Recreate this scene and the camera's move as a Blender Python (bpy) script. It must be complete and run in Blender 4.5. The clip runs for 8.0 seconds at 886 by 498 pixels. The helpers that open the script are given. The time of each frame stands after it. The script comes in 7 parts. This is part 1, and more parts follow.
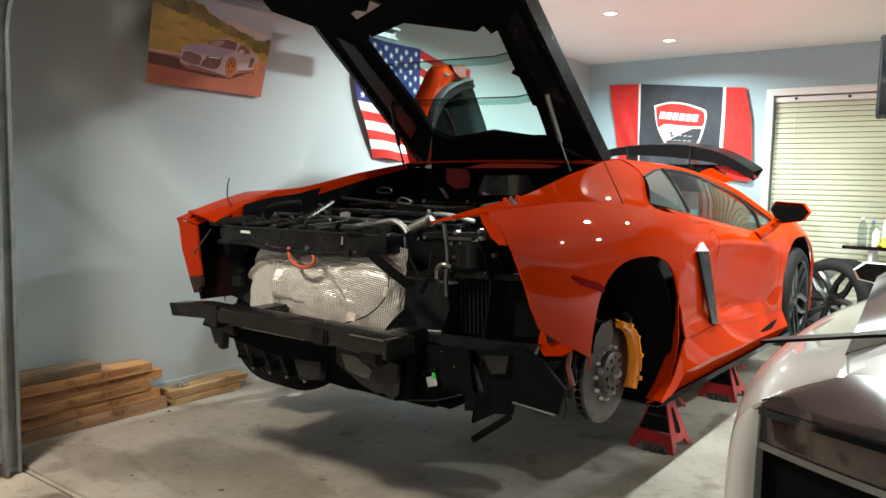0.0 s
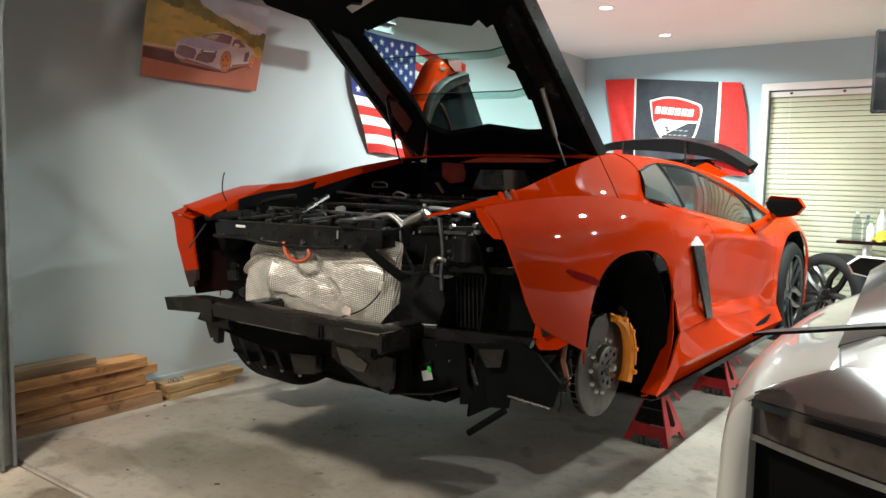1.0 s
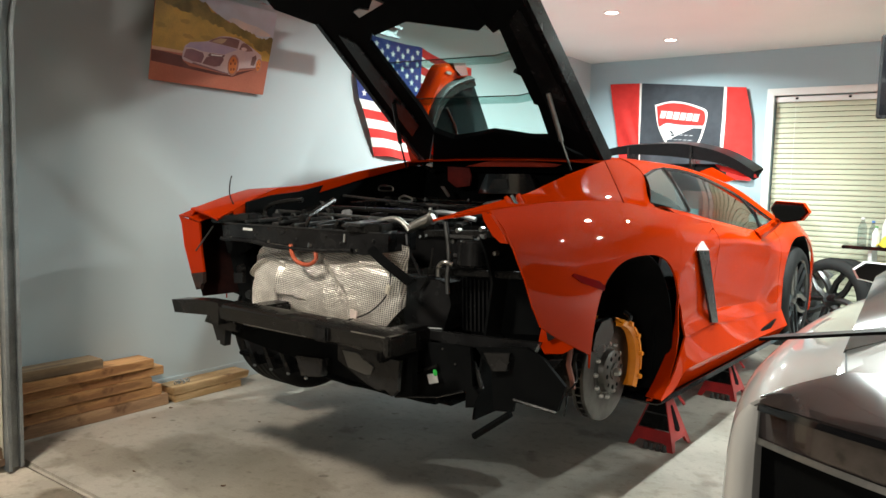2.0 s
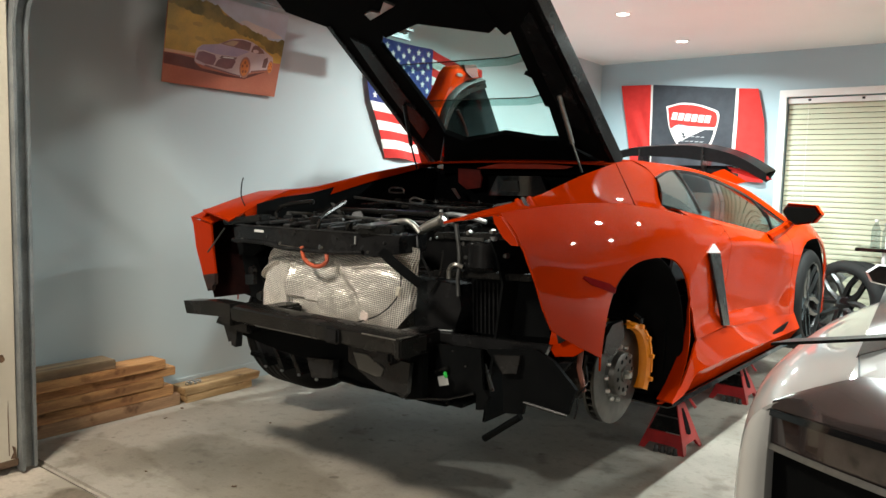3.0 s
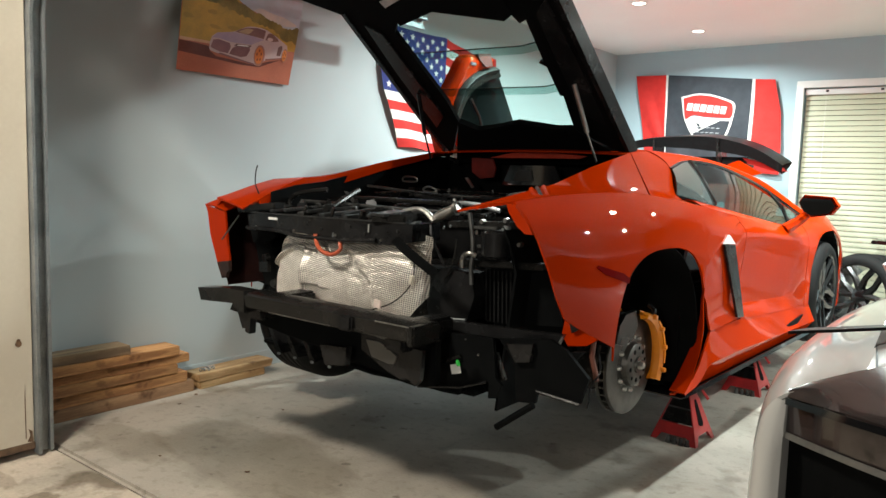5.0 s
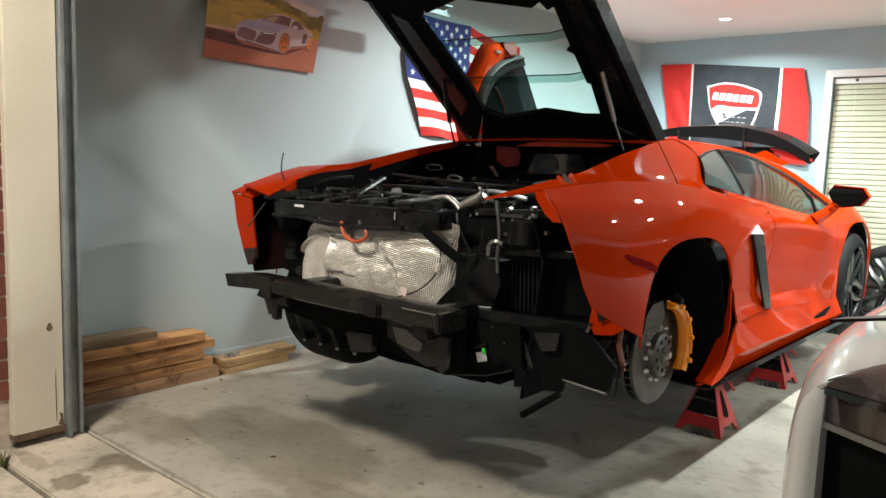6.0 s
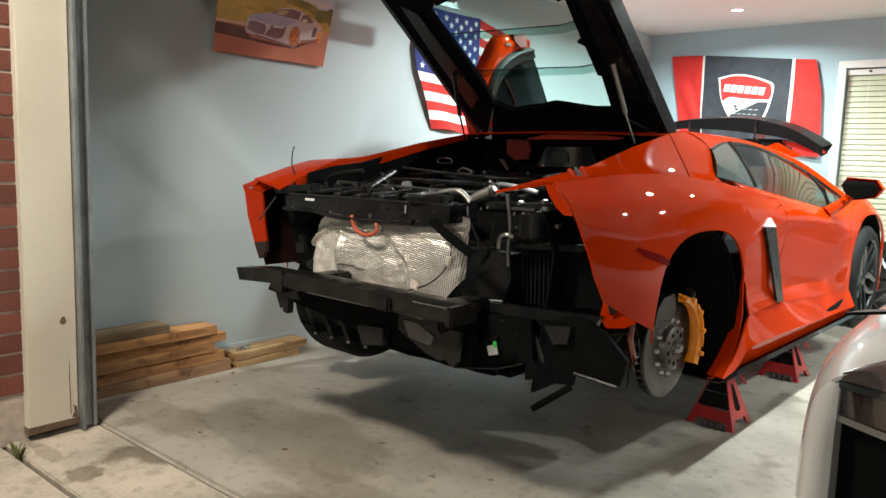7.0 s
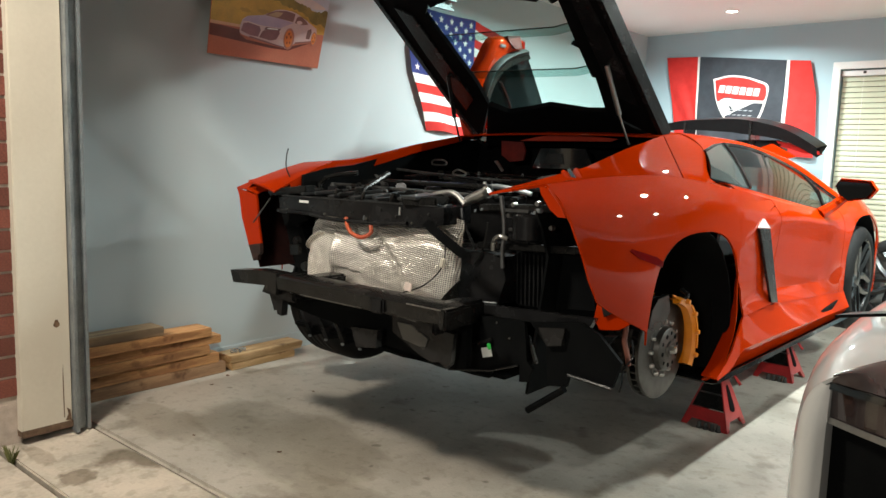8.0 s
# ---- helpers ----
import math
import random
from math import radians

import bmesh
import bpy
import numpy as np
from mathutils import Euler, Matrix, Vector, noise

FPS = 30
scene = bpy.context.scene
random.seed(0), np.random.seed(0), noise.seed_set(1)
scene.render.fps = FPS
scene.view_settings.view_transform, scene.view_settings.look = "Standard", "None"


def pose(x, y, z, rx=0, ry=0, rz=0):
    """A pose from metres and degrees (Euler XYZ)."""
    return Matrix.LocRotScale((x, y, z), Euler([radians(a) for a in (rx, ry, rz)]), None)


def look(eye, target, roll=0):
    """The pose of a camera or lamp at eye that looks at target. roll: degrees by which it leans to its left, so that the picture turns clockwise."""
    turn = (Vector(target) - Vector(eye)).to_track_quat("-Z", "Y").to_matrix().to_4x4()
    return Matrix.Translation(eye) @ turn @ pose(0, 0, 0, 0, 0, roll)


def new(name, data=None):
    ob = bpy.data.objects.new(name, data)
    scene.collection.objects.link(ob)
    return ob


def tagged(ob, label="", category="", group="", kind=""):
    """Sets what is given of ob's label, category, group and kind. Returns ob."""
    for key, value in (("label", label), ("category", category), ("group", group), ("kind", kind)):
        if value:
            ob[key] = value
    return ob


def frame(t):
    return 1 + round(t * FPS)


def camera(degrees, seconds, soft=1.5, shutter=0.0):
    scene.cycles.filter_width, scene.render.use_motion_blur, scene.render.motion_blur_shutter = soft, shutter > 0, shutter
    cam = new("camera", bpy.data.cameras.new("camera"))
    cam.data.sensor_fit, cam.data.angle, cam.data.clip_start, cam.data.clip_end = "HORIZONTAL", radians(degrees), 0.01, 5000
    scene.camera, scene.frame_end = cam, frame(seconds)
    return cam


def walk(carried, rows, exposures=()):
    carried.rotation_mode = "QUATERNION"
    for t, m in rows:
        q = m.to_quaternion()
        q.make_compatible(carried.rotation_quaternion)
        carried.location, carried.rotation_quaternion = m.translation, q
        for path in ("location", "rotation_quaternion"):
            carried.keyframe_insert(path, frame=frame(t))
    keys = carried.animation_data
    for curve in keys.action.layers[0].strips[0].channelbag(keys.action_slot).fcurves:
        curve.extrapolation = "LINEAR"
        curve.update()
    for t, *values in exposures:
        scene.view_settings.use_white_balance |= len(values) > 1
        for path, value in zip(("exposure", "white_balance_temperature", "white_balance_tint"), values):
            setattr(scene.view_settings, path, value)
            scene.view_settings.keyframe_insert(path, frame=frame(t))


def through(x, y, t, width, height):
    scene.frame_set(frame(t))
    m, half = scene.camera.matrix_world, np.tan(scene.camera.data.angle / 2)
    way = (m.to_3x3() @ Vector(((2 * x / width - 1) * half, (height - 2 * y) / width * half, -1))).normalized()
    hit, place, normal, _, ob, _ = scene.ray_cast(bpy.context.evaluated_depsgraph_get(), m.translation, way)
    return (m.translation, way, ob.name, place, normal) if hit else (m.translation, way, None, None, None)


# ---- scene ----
# ---- camera: a handheld phone, nearly standing still in the drive ----
cam = camera(61.77, 8.0)
# seconds, x, y, z, yaw, pitch, lean
STEPS = [
    (0, 0.007, 0.020, 1.230, 36.15, -5.09, 1.26),
    (0.5, 0.005, 0.021, 1.227, 36.04, -5.36, 1.31),
    (1, 0.010, 0.020, 1.227, 35.83, -5.47, 1.28),
    (1.2, 0.010, 0.018, 1.2275, 35.78, -5.45, 1.29),
    (2.3, 0.011, 0.001, 1.230, 36.40, -5.12, 1.56),
    (2.5, 0.011, -0.001, 1.231, 36.57, -5.08, 1.58),
    (3, 0.011, 0.003, 1.233, 36.94, -5.14, 1.54),
    (3.5, 0.009, 0.001, 1.231, 37.07, -5.28, 1.51),
    (4, 0.015, 0.008, 1.231, 37.05, -5.46, 1.64),
    (4.5, 0.012, 0.004, 1.227, 37.21, -5.67, 1.78),
    (4.7, 0.011, 0.003, 1.2265, 37.43, -5.72, 1.83),
    (5.8, -0.012, -0.014, 1.217, 39.00, -6.54, 2.11),
    (6, -0.015, -0.016, 1.216, 39.28, -6.71, 2.13),
    (6.5, -0.018, -0.017, 1.215, 39.81, -7.09, 2.08),
    (7, -0.019, -0.019, 1.216, 39.99, -7.25, 1.94),
    (7.5, -0.015, -0.014, 1.214, 39.94, -7.20, 1.90),
    (8, -0.013, -0.011, 1.219, 39.74, -7.15, 1.85),
]
walk(cam, [(t, pose(x, y, z, 90 + pitch, 0, yaw) @ pose(0, 0, 0, 0, 0, lean))
           for t, x, y, z, yaw, pitch, lean in STEPS])

# ---- the place in numbers (metres) ----
WALL_X, BACK_Y, CEIL_Z, DOOR_Y = -3.604, 7.623, 2.556, 1.43
RIGHT_X = 2.70
CAR = Vector((-2.01, 2.69, 0.185))      # raised car, its nose turned 2.1 degrees to the right: middle of its rear axle, on its own ground line
COUPE = Vector((0.60, 1.22, 0.0))       # white coupe: middle of its tail, on the floor

# ---- light ----
world = bpy.data.worlds.new("night")
scene.world = world
world.use_nodes = True
world.node_tree.nodes["Background"].inputs[0].default_value = (0.80, 0.82, 0.80, 1)
world.node_tree.nodes["Background"].inputs[1].default_value = 0.03
scene.view_settings.exposure = 0.0
LAMP_W, PORCH_W, FRONT_FILL_W = 67.0, 68.0, 150.0
DOWNLIGHTS = [(-2.42, 5.45), (-2.40, 6.70), (-0.55, 5.45), (1.35, 5.45),
              (-0.55, 4.33), (1.35, 4.33), (-2.42, 4.33)]


# ---- materials ----
def surface(name, a, b=None, scale=4.0, rough=0.5, metal=0.0, bump=0.0, fine=120.0, coat=0.0, spread=0.1,
            stretch=(1, 1, 1), spec=0.5, patch=(0.35, 0.65), random_tone=0.0):
    """A node material: colour a mottled with b at two scales, roughness that varies, fine relief."""
    m = bpy.data.materials.new(name)
    m.use_nodes = True
    n, l = m.node_tree.nodes, m.node_tree.links
    bs = n["Principled BSDF"]
    bs.inputs["Metallic"].default_value = metal
    bs.inputs["Specular IOR Level"].default_value = spec
    bs.inputs["Coat Weight"].default_value = coat
    bs.inputs["Coat Roughness"].default_value = 0.015
    tc, mp = n.new("ShaderNodeTexCoord"), n.new("ShaderNodeMapping")
    mp.inputs["Scale"].default_value = stretch
    l.new(tc.outputs["Object"], mp.inputs["Vector"])
    big, small = n.new("ShaderNodeTexNoise"), n.new("ShaderNodeTexNoise")
    big.inputs["Scale"].default_value, big.inputs["Detail"].default_value = scale, 5
    small.inputs["Scale"].default_value, small.inputs["Detail"].default_value = fine, 3
    for t in (big, small):
        l.new(mp.outputs["Vector"], t.inputs["Vector"])
    add = n.new("ShaderNodeMath")
    add.operation = "MULTIPLY_ADD"
    add.inputs[1].default_value = 0.3
    l.new(small.outputs["Fac"], add.inputs[0])
    l.new(big.outputs["Fac"], add.inputs[2])
    ramp = n.new("ShaderNodeMapRange")
    ramp.inputs["From Min"].default_value, ramp.inputs["From Max"].default_value = patch[0] + 0.15, patch[1] + 0.15
    l.new(add.outputs[0], ramp.inputs["Value"])
    mix = n.new("ShaderNodeMix")
    mix.data_type = "RGBA"
    b = b or tuple(c * 0.85 for c in a)
    mix.inputs["A"].default_value, mix.inputs["B"].default_value = (*a, 1), (*b, 1)
    l.new(ramp.outputs["Result"], mix.inputs["Factor"])
    out = mix.outputs["Result"]
    if random_tone:
        info, tone, mul = n.new("ShaderNodeObjectInfo"), n.new("ShaderNodeMapRange"), n.new("ShaderNodeMix")
        mul.data_type, mul.blend_type = "RGBA", "MULTIPLY"
        mul.inputs["Factor"].default_value = 1
        tone.inputs["To Min"].default_value, tone.inputs["To Max"].default_value = 1 - random_tone, 1 + random_tone
        l.new(info.outputs["Random"], tone.inputs["Value"])
        l.new(out, mul.inputs["A"])
        l.new(tone.outputs["Result"], mul.inputs["B"])
        out = mul.outputs["Result"]
    l.new(out, bs.inputs["Base Color"])
    rr = n.new("ShaderNodeMapRange")
    rr.inputs["To Min"].default_value, rr.inputs["To Max"].default_value = max(rough - spread, 0.02), min(rough + spread, 1)
    l.new(big.outputs["Fac"], rr.inputs["Value"])
    l.new(rr.outputs["Result"], bs.inputs["Roughness"])
    if bump:
        bu = n.new("ShaderNodeBump")
        bu.inputs["Strength"].default_value, bu.inputs["Distance"].default_value = 0.6, bump
        l.new(small.outputs["Fac"], bu.inputs["Height"])
        l.new(bu.outputs["Normal"], bs.inputs["Normal"])
    return m


def glow(name, colour, strength):
    m = bpy.data.materials.new(name)
    m.use_nodes = True
    bs = m.node_tree.nodes["Principled BSDF"]
    bs.inputs["Base Color"].default_value = (*colour, 1)
    bs.inputs["Emission Color"].default_value, bs.inputs["Emission Strength"].default_value = (*colour, 1), strength
    return m


def glass(name, tint, through=0.9, rough=0.02, floor=0.045):
    """Thin pane: tinted see-through mixed with gloss by Fresnel."""
    m = bpy.data.materials.new(name)
    m.use_nodes = True
    n, l = m.node_tree.nodes, m.node_tree.links
    n.remove(n["Principled BSDF"])
    tr, gl, fr, mix = n.new("ShaderNodeBsdfTransparent"), n.new("ShaderNodeBsdfGlossy"), n.new("ShaderNodeLayerWeight"), n.new("ShaderNodeMixShader")
    tr.inputs[0].default_value = (*[c * through for c in tint], 1)
    gl.inputs["Roughness"].default_value = rough
    fr.inputs["Blend"].default_value = 0.5
    five, fac = n.new("ShaderNodeMath"), n.new("ShaderNodeMath")
    five.operation, five.inputs[1].default_value = "POWER", 5.0
    fac.operation, fac.inputs[1].default_value, fac.inputs[2].default_value = "MULTIPLY_ADD", 0.9, floor
    l.new(fr.outputs["Facing"], five.inputs[0])
    l.new(five.outputs[0], fac.inputs[0])
    l.new(fac.outputs[0], mix.inputs[0])
    l.new(tr.outputs[0], mix.inputs[1])
    l.new(gl.outputs[0], mix.inputs[2])
    l.new(mix.outputs[0], n["Material Output"].inputs[0])
    return m


M_WALL = surface("wall_paint", (0.46, 0.525, 0.54), (0.445, 0.505, 0.52), 1.2, 0.62, bump=0.0008, fine=160, spec=0.25)
# back wall bluer than the left: its cooler light is put into the colour
M_WALL_COOL = surface("back_wall_paint", (0.385, 0.505, 0.555), (0.37, 0.485, 0.535), 1.2, 0.62, bump=0.0008, fine=160, spec=0.25)
M_CEIL = surface("ceiling_paint", (0.74, 0.79, 0.77), (0.71, 0.76, 0.74), 1.0, 0.6, bump=0.0005)
M_FLOOR = surface("garage_concrete", (0.475, 0.43, 0.37), (0.31, 0.283, 0.242), 1.7, 0.45, bump=0.0012, fine=90, patch=(0.3, 0.75))


def stain(m, dark, scale, lo, hi, detail=3.0):
    """Adds blotches of a darker tone with soft edges to a material's colour."""
    n, l = m.node_tree.nodes, m.node_tree.links
    bs = n["Principled BSDF"]
    was = bs.inputs["Base Color"].links[0].from_socket
    tc, no, mr, mx = n.new("ShaderNodeTexCoord"), n.new("ShaderNodeTexNoise"), n.new("ShaderNodeMapRange"), n.new("ShaderNodeMix")
    no.inputs["Scale"].default_value, no.inputs["Detail"].default_value = scale, detail
    l.new(tc.outputs["Object"], no.inputs["Vector"])
    mr.inputs["From Min"].default_value, mr.inputs["From Max"].default_value = lo, hi
    l.new(no.outputs["Fac"], mr.inputs["Value"])
    mx.data_type, mx.blend_type = "RGBA", "MULTIPLY"
    mx.inputs["B"].default_value = (*dark, 1)
    l.new(mr.outputs["Result"], mx.inputs["Factor"])
    l.new(was, mx.inputs["A"])
    l.new(mx.outputs["Result"], bs.inputs["Base Color"])


stain(M_FLOOR, (0.78, 0.77, 0.75), 2.3, 0.47, 0.62, 9.0)
stain(M_FLOOR, (0.84, 0.83, 0.81), 23.0, 0.54, 0.66, 6.0)
stain(M_FLOOR, (0.62, 0.60, 0.56), 4.3, 0.60, 0.70, 6.0)
stain(M_FLOOR, (0.50, 0.48, 0.44), 11.0, 0.68, 0.74, 2.0)
M_APRON = surface("drive_concrete", (0.54, 0.47, 0.39), (0.36, 0.32, 0.265), 3.0, 0.85, bump=0.002, fine=70)
stain(M_APRON, (0.80, 0.79, 0.77), 19.0, 0.52, 0.64, 6.0)
stain(M_APRON, (0.45, 0.42, 0.38), 3.1, 0.60, 0.68, 5.0)
M_TRIMW = surface("cream_paint", (0.62, 0.57, 0.475), (0.565, 0.515, 0.425), 2.0, 0.5, bump=0.0006, fine=60)
M_WHITE = surface("white_paint", (0.80, 0.80, 0.78), (0.74, 0.74, 0.72), 3.0, 0.4)
M_BRICK = surface("red_brick", (0.19, 0.055, 0.035), (0.12, 0.035, 0.025), 14.0, 0.8, bump=0.002, fine=150, random_tone=0.25)
M_MORTAR = surface("mortar", (0.50, 0.42, 0.36), (0.38, 0.32, 0.27), 20, 0.95, bump=0.002, fine=200)
M_STEEL = surface("galvanised_steel", (0.33, 0.35, 0.36), (0.22, 0.24, 0.25), 9, 0.45, 0.6, spread=0.15)
M_ORANGE = surface("orange_paint", (0.40, 0.0245, 0.0008), (0.39, 0.0235, 0.0007), 2.0, 0.45, 0.0, coat=0.45, spread=0.03, fine=900, spec=0.0)
M_ORANGE.node_tree.nodes["Principled BSDF"].inputs["Coat IOR"].default_value = 1.5
M_ORANGE_IN = surface("orange_primer_side", (0.50, 0.035, 0.008), (0.36, 0.025, 0.006), 7.0, 0.45, bump=0.0004)
M_BLACK = surface("black_plastic", (0.008, 0.008, 0.0085), (0.015, 0.015, 0.0155), 9.0, 0.25, spec=0.28, bump=0.0004, fine=300)
M_GLOSS = surface("gloss_black", (0.005, 0.005, 0.006), (0.008, 0.008, 0.008), 5.0, 0.10, coat=0.4, spread=0.05)
M_FELT = surface("matt_black_lining", (0.0020, 0.0024, 0.0027), (0.0040, 0.0044, 0.0047), 12, 0.8, bump=0.001, fine=400, spec=0.07)
M_BEAM = surface("worn_black_metal", (0.008, 0.008, 0.0078), (0.018, 0.0175, 0.0165), 8.0, 0.26, 0.15, spec=0.35, bump=0.0004, fine=200)
M_RUBBER = surface("tyre_rubber", (0.005, 0.005, 0.005), (0.009, 0.009, 0.0085), 12, 0.7, bump=0.0008, fine=220, spec=0.2)
M_RIM = surface("black_rim", (0.006, 0.006, 0.0065), (0.009, 0.009, 0.009), 8, 0.22, 0.1, coat=0.5)
M_METAL = surface("bare_metal", (0.50, 0.49, 0.46), (0.36, 0.35, 0.33), 10, 0.35, 1.0, bump=0.0003)
M_DISC = surface("brake_disc_metal", (0.105, 0.10, 0.092), (0.055, 0.052, 0.047), 14, 0.40, 0.8, bump=0.0003, fine=260)
M_CALIPER = surface("amber_caliper_paint", (0.85, 0.27, 0.012), (0.75, 0.22, 0.01), 10, 0.3, coat=0.5)
M_RED = surface("red_stand_paint", (0.42, 0.02, 0.02), (0.30, 0.014, 0.015), 12, 0.4, bump=0.0005, coat=0.2)
M_GLASS_D = glass("dark_window_glass", (0.58, 0.80, 0.78), floor=0.11)
# the wall's grey-green reflection is put into the quarter glass colour
M_QGLASS = surface("smoked_quarter_glass", (0.085, 0.10, 0.095), (0.075, 0.09, 0.085), 4, 0.05, coat=0.8, spread=0.02)
M_GLASS_T = glass("teal_engine_glass", (0.80, 0.92, 0.90), floor=0.015)
M_PEARL = surface("white_car_paint", (0.64, 0.63, 0.605), (0.63, 0.62, 0.595), 2, 0.35, coat=0.8, spread=0.04, spec=0.05)
M_SMOKE = surface("smoked_lamp_glass", (0.022, 0.016, 0.016), (0.03, 0.02, 0.02), 5, 0.08, coat=1.0, spread=0.03)



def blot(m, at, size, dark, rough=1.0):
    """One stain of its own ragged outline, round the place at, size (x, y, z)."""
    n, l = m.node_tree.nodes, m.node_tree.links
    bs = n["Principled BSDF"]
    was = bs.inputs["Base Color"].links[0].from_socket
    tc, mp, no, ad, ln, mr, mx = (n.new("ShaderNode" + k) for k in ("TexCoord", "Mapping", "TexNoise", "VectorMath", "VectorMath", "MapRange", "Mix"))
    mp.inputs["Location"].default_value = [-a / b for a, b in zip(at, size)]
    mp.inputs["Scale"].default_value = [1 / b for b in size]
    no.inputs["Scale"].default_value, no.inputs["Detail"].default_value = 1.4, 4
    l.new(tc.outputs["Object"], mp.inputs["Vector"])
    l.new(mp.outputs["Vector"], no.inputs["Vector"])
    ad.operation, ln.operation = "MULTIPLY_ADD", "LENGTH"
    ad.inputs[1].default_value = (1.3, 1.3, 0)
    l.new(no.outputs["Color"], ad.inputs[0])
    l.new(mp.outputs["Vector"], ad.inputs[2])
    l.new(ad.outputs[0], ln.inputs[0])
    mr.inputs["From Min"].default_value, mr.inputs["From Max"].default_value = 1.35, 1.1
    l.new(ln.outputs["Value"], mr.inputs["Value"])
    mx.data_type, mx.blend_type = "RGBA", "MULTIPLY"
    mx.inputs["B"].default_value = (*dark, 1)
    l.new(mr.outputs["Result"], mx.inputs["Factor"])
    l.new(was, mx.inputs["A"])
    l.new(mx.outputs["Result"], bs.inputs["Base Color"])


blot(M_APRON, (-2.68, 1.19, -0.02), (0.055, 0.055, 1), (0.55, 0.52, 0.48))
blot(M_APRON, (-2.95, 1.16, -0.02), (0.10, 0.03, 1), (0.75, 0.73, 0.70))
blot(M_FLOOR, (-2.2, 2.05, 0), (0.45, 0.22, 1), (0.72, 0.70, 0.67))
blot(M_FLOOR, (-1.2, 1.75, 0), (0.5, 0.15, 1), (0.78, 0.76, 0.73))
blot(M_FLOOR, (-2.85, 1.72, 0), (0.25, 0.10, 1), (0.78, 0.76, 0.73))

# ---- mesh helpers ----
def smooth_line(pts, n):
    """n points along a Catmull-Rom line through pts (tuples of any length)."""
    p = [np.array(q, float) for q in pts]
    p = [2 * p[0] - p[1], *p, 2 * p[-1] - p[-2]]
    out = []
    for k in range(n):
        u = k / (n - 1) * (len(p) - 3)
        i = min(int(u), len(p) - 4)
        f = u - i
        a, b, c, d = p[i:i + 4]
        out.append(tuple(0.5 * (2 * b + (c - a) * f + (2 * a - 5 * b + 4 * c - d) * f ** 2 + (3 * b - a - 3 * c + d) * f ** 3)))
    return out


def sheet(bm, rows, closed=False):
    """A grid surface through rows of points."""
    v = [[bm.verts.new(p) for p in r] for r in rows]
    for r, s in zip(v, v[1:]):
        k = len(r)
        for i in range(k if closed else k - 1):
            bm.faces.new((r[i], r[(i + 1) % k], s[(i + 1) % k], s[i]))
    return bm


def box(bm, c, s, bevel=0.0, turn=None):
    """A box of size s round c, with chamfered edges; turn: degrees about x, y, z."""
    m = Matrix.Translation(c) @ (Euler([radians(a) for a in turn]).to_matrix().to_4x4() if turn else Matrix()) @ Matrix.Diagonal((*s, 1))
    vs = bmesh.ops.create_cube(bm, size=1.0, matrix=m)["verts"]
    if bevel:
        es = list({e for w in vs for e in w.link_edges})
        bmesh.ops.bevel(bm, geom=es, offset=bevel, segments=2, affect="EDGES")
    return bm


def tube(bm, pts, r, n=8, steps=0):
    """A round tube along pts; steps > 0 smooths the line into that many points."""
    pts = [Vector(p) for p in (smooth_line(pts, steps) if steps else pts)]
    rings = []
    for i, p in enumerate(pts):
        d = (pts[min(i + 1, len(pts) - 1)] - pts[max(i - 1, 0)]).normalized()
        side = d.cross(Vector((0, 0, 1)) if abs(d.z) < 0.95 else Vector((1, 0, 0))).normalized()
        up = side.cross(d)
        rad = r[i] if isinstance(r, (list, tuple)) else r
        rings.append([bm.verts.new(p + (side * math.cos(a) + up * math.sin(a)) * rad) for a in [2 * math.pi * k / n for k in range(n)]])
    for a, b in zip(rings, rings[1:]):
        for k in range(n):
            bm.faces.new((a[k], a[(k + 1) % n], b[(k + 1) % n], b[k]))
    bm.faces.new(rings[0][::-1])
    bm.faces.new(rings[-1])
    return bm


def lathe(bm, profile, n=40, axis="X", at=(0, 0, 0)):
    """Turns (radius, height) pairs about an axis through at."""
    rings = []
    for r, h in profile:
        ring = []
        for k in range(n):
            a = 2 * math.pi * k / n
            c, s = r * math.cos(a), r * math.sin(a)
            q = {"X": (h, c, s), "Y": (c, h, s), "Z": (c, s, h)}[axis]
            ring.append(bm.verts.new(Vector(at) + Vector(q)))
        rings.append(ring)
    for a, b in zip(rings, rings[1:]):
        for k in range(n):
            bm.faces.new((a[k], a[(k + 1) % n], b[(k + 1) % n], b[k]))
    return bm


def prism(bm, outline, place, depth):
    """A flat plate: outline of (u, v) pairs, place(u, v, w) gives the point, depth its thickness along w."""
    a = [bm.verts.new(place(u, v, 0)) for u, v in outline]
    b = [bm.verts.new(place(u, v, depth)) for u, v in outline]
    bm.faces.new(a[::-1])
    bm.faces.new(b)
    k = len(a)
    for i in range(k):
        bm.faces.new((a[i], a[(i + 1) % k], b[(i + 1) % k], b[i]))
    return bm


def thing(name, at, label, category, group="", kind=""):
    e = new(name)
    e.empty_display_size = 0.1
    e.location = at
    return tagged(e, label, category, group, kind)


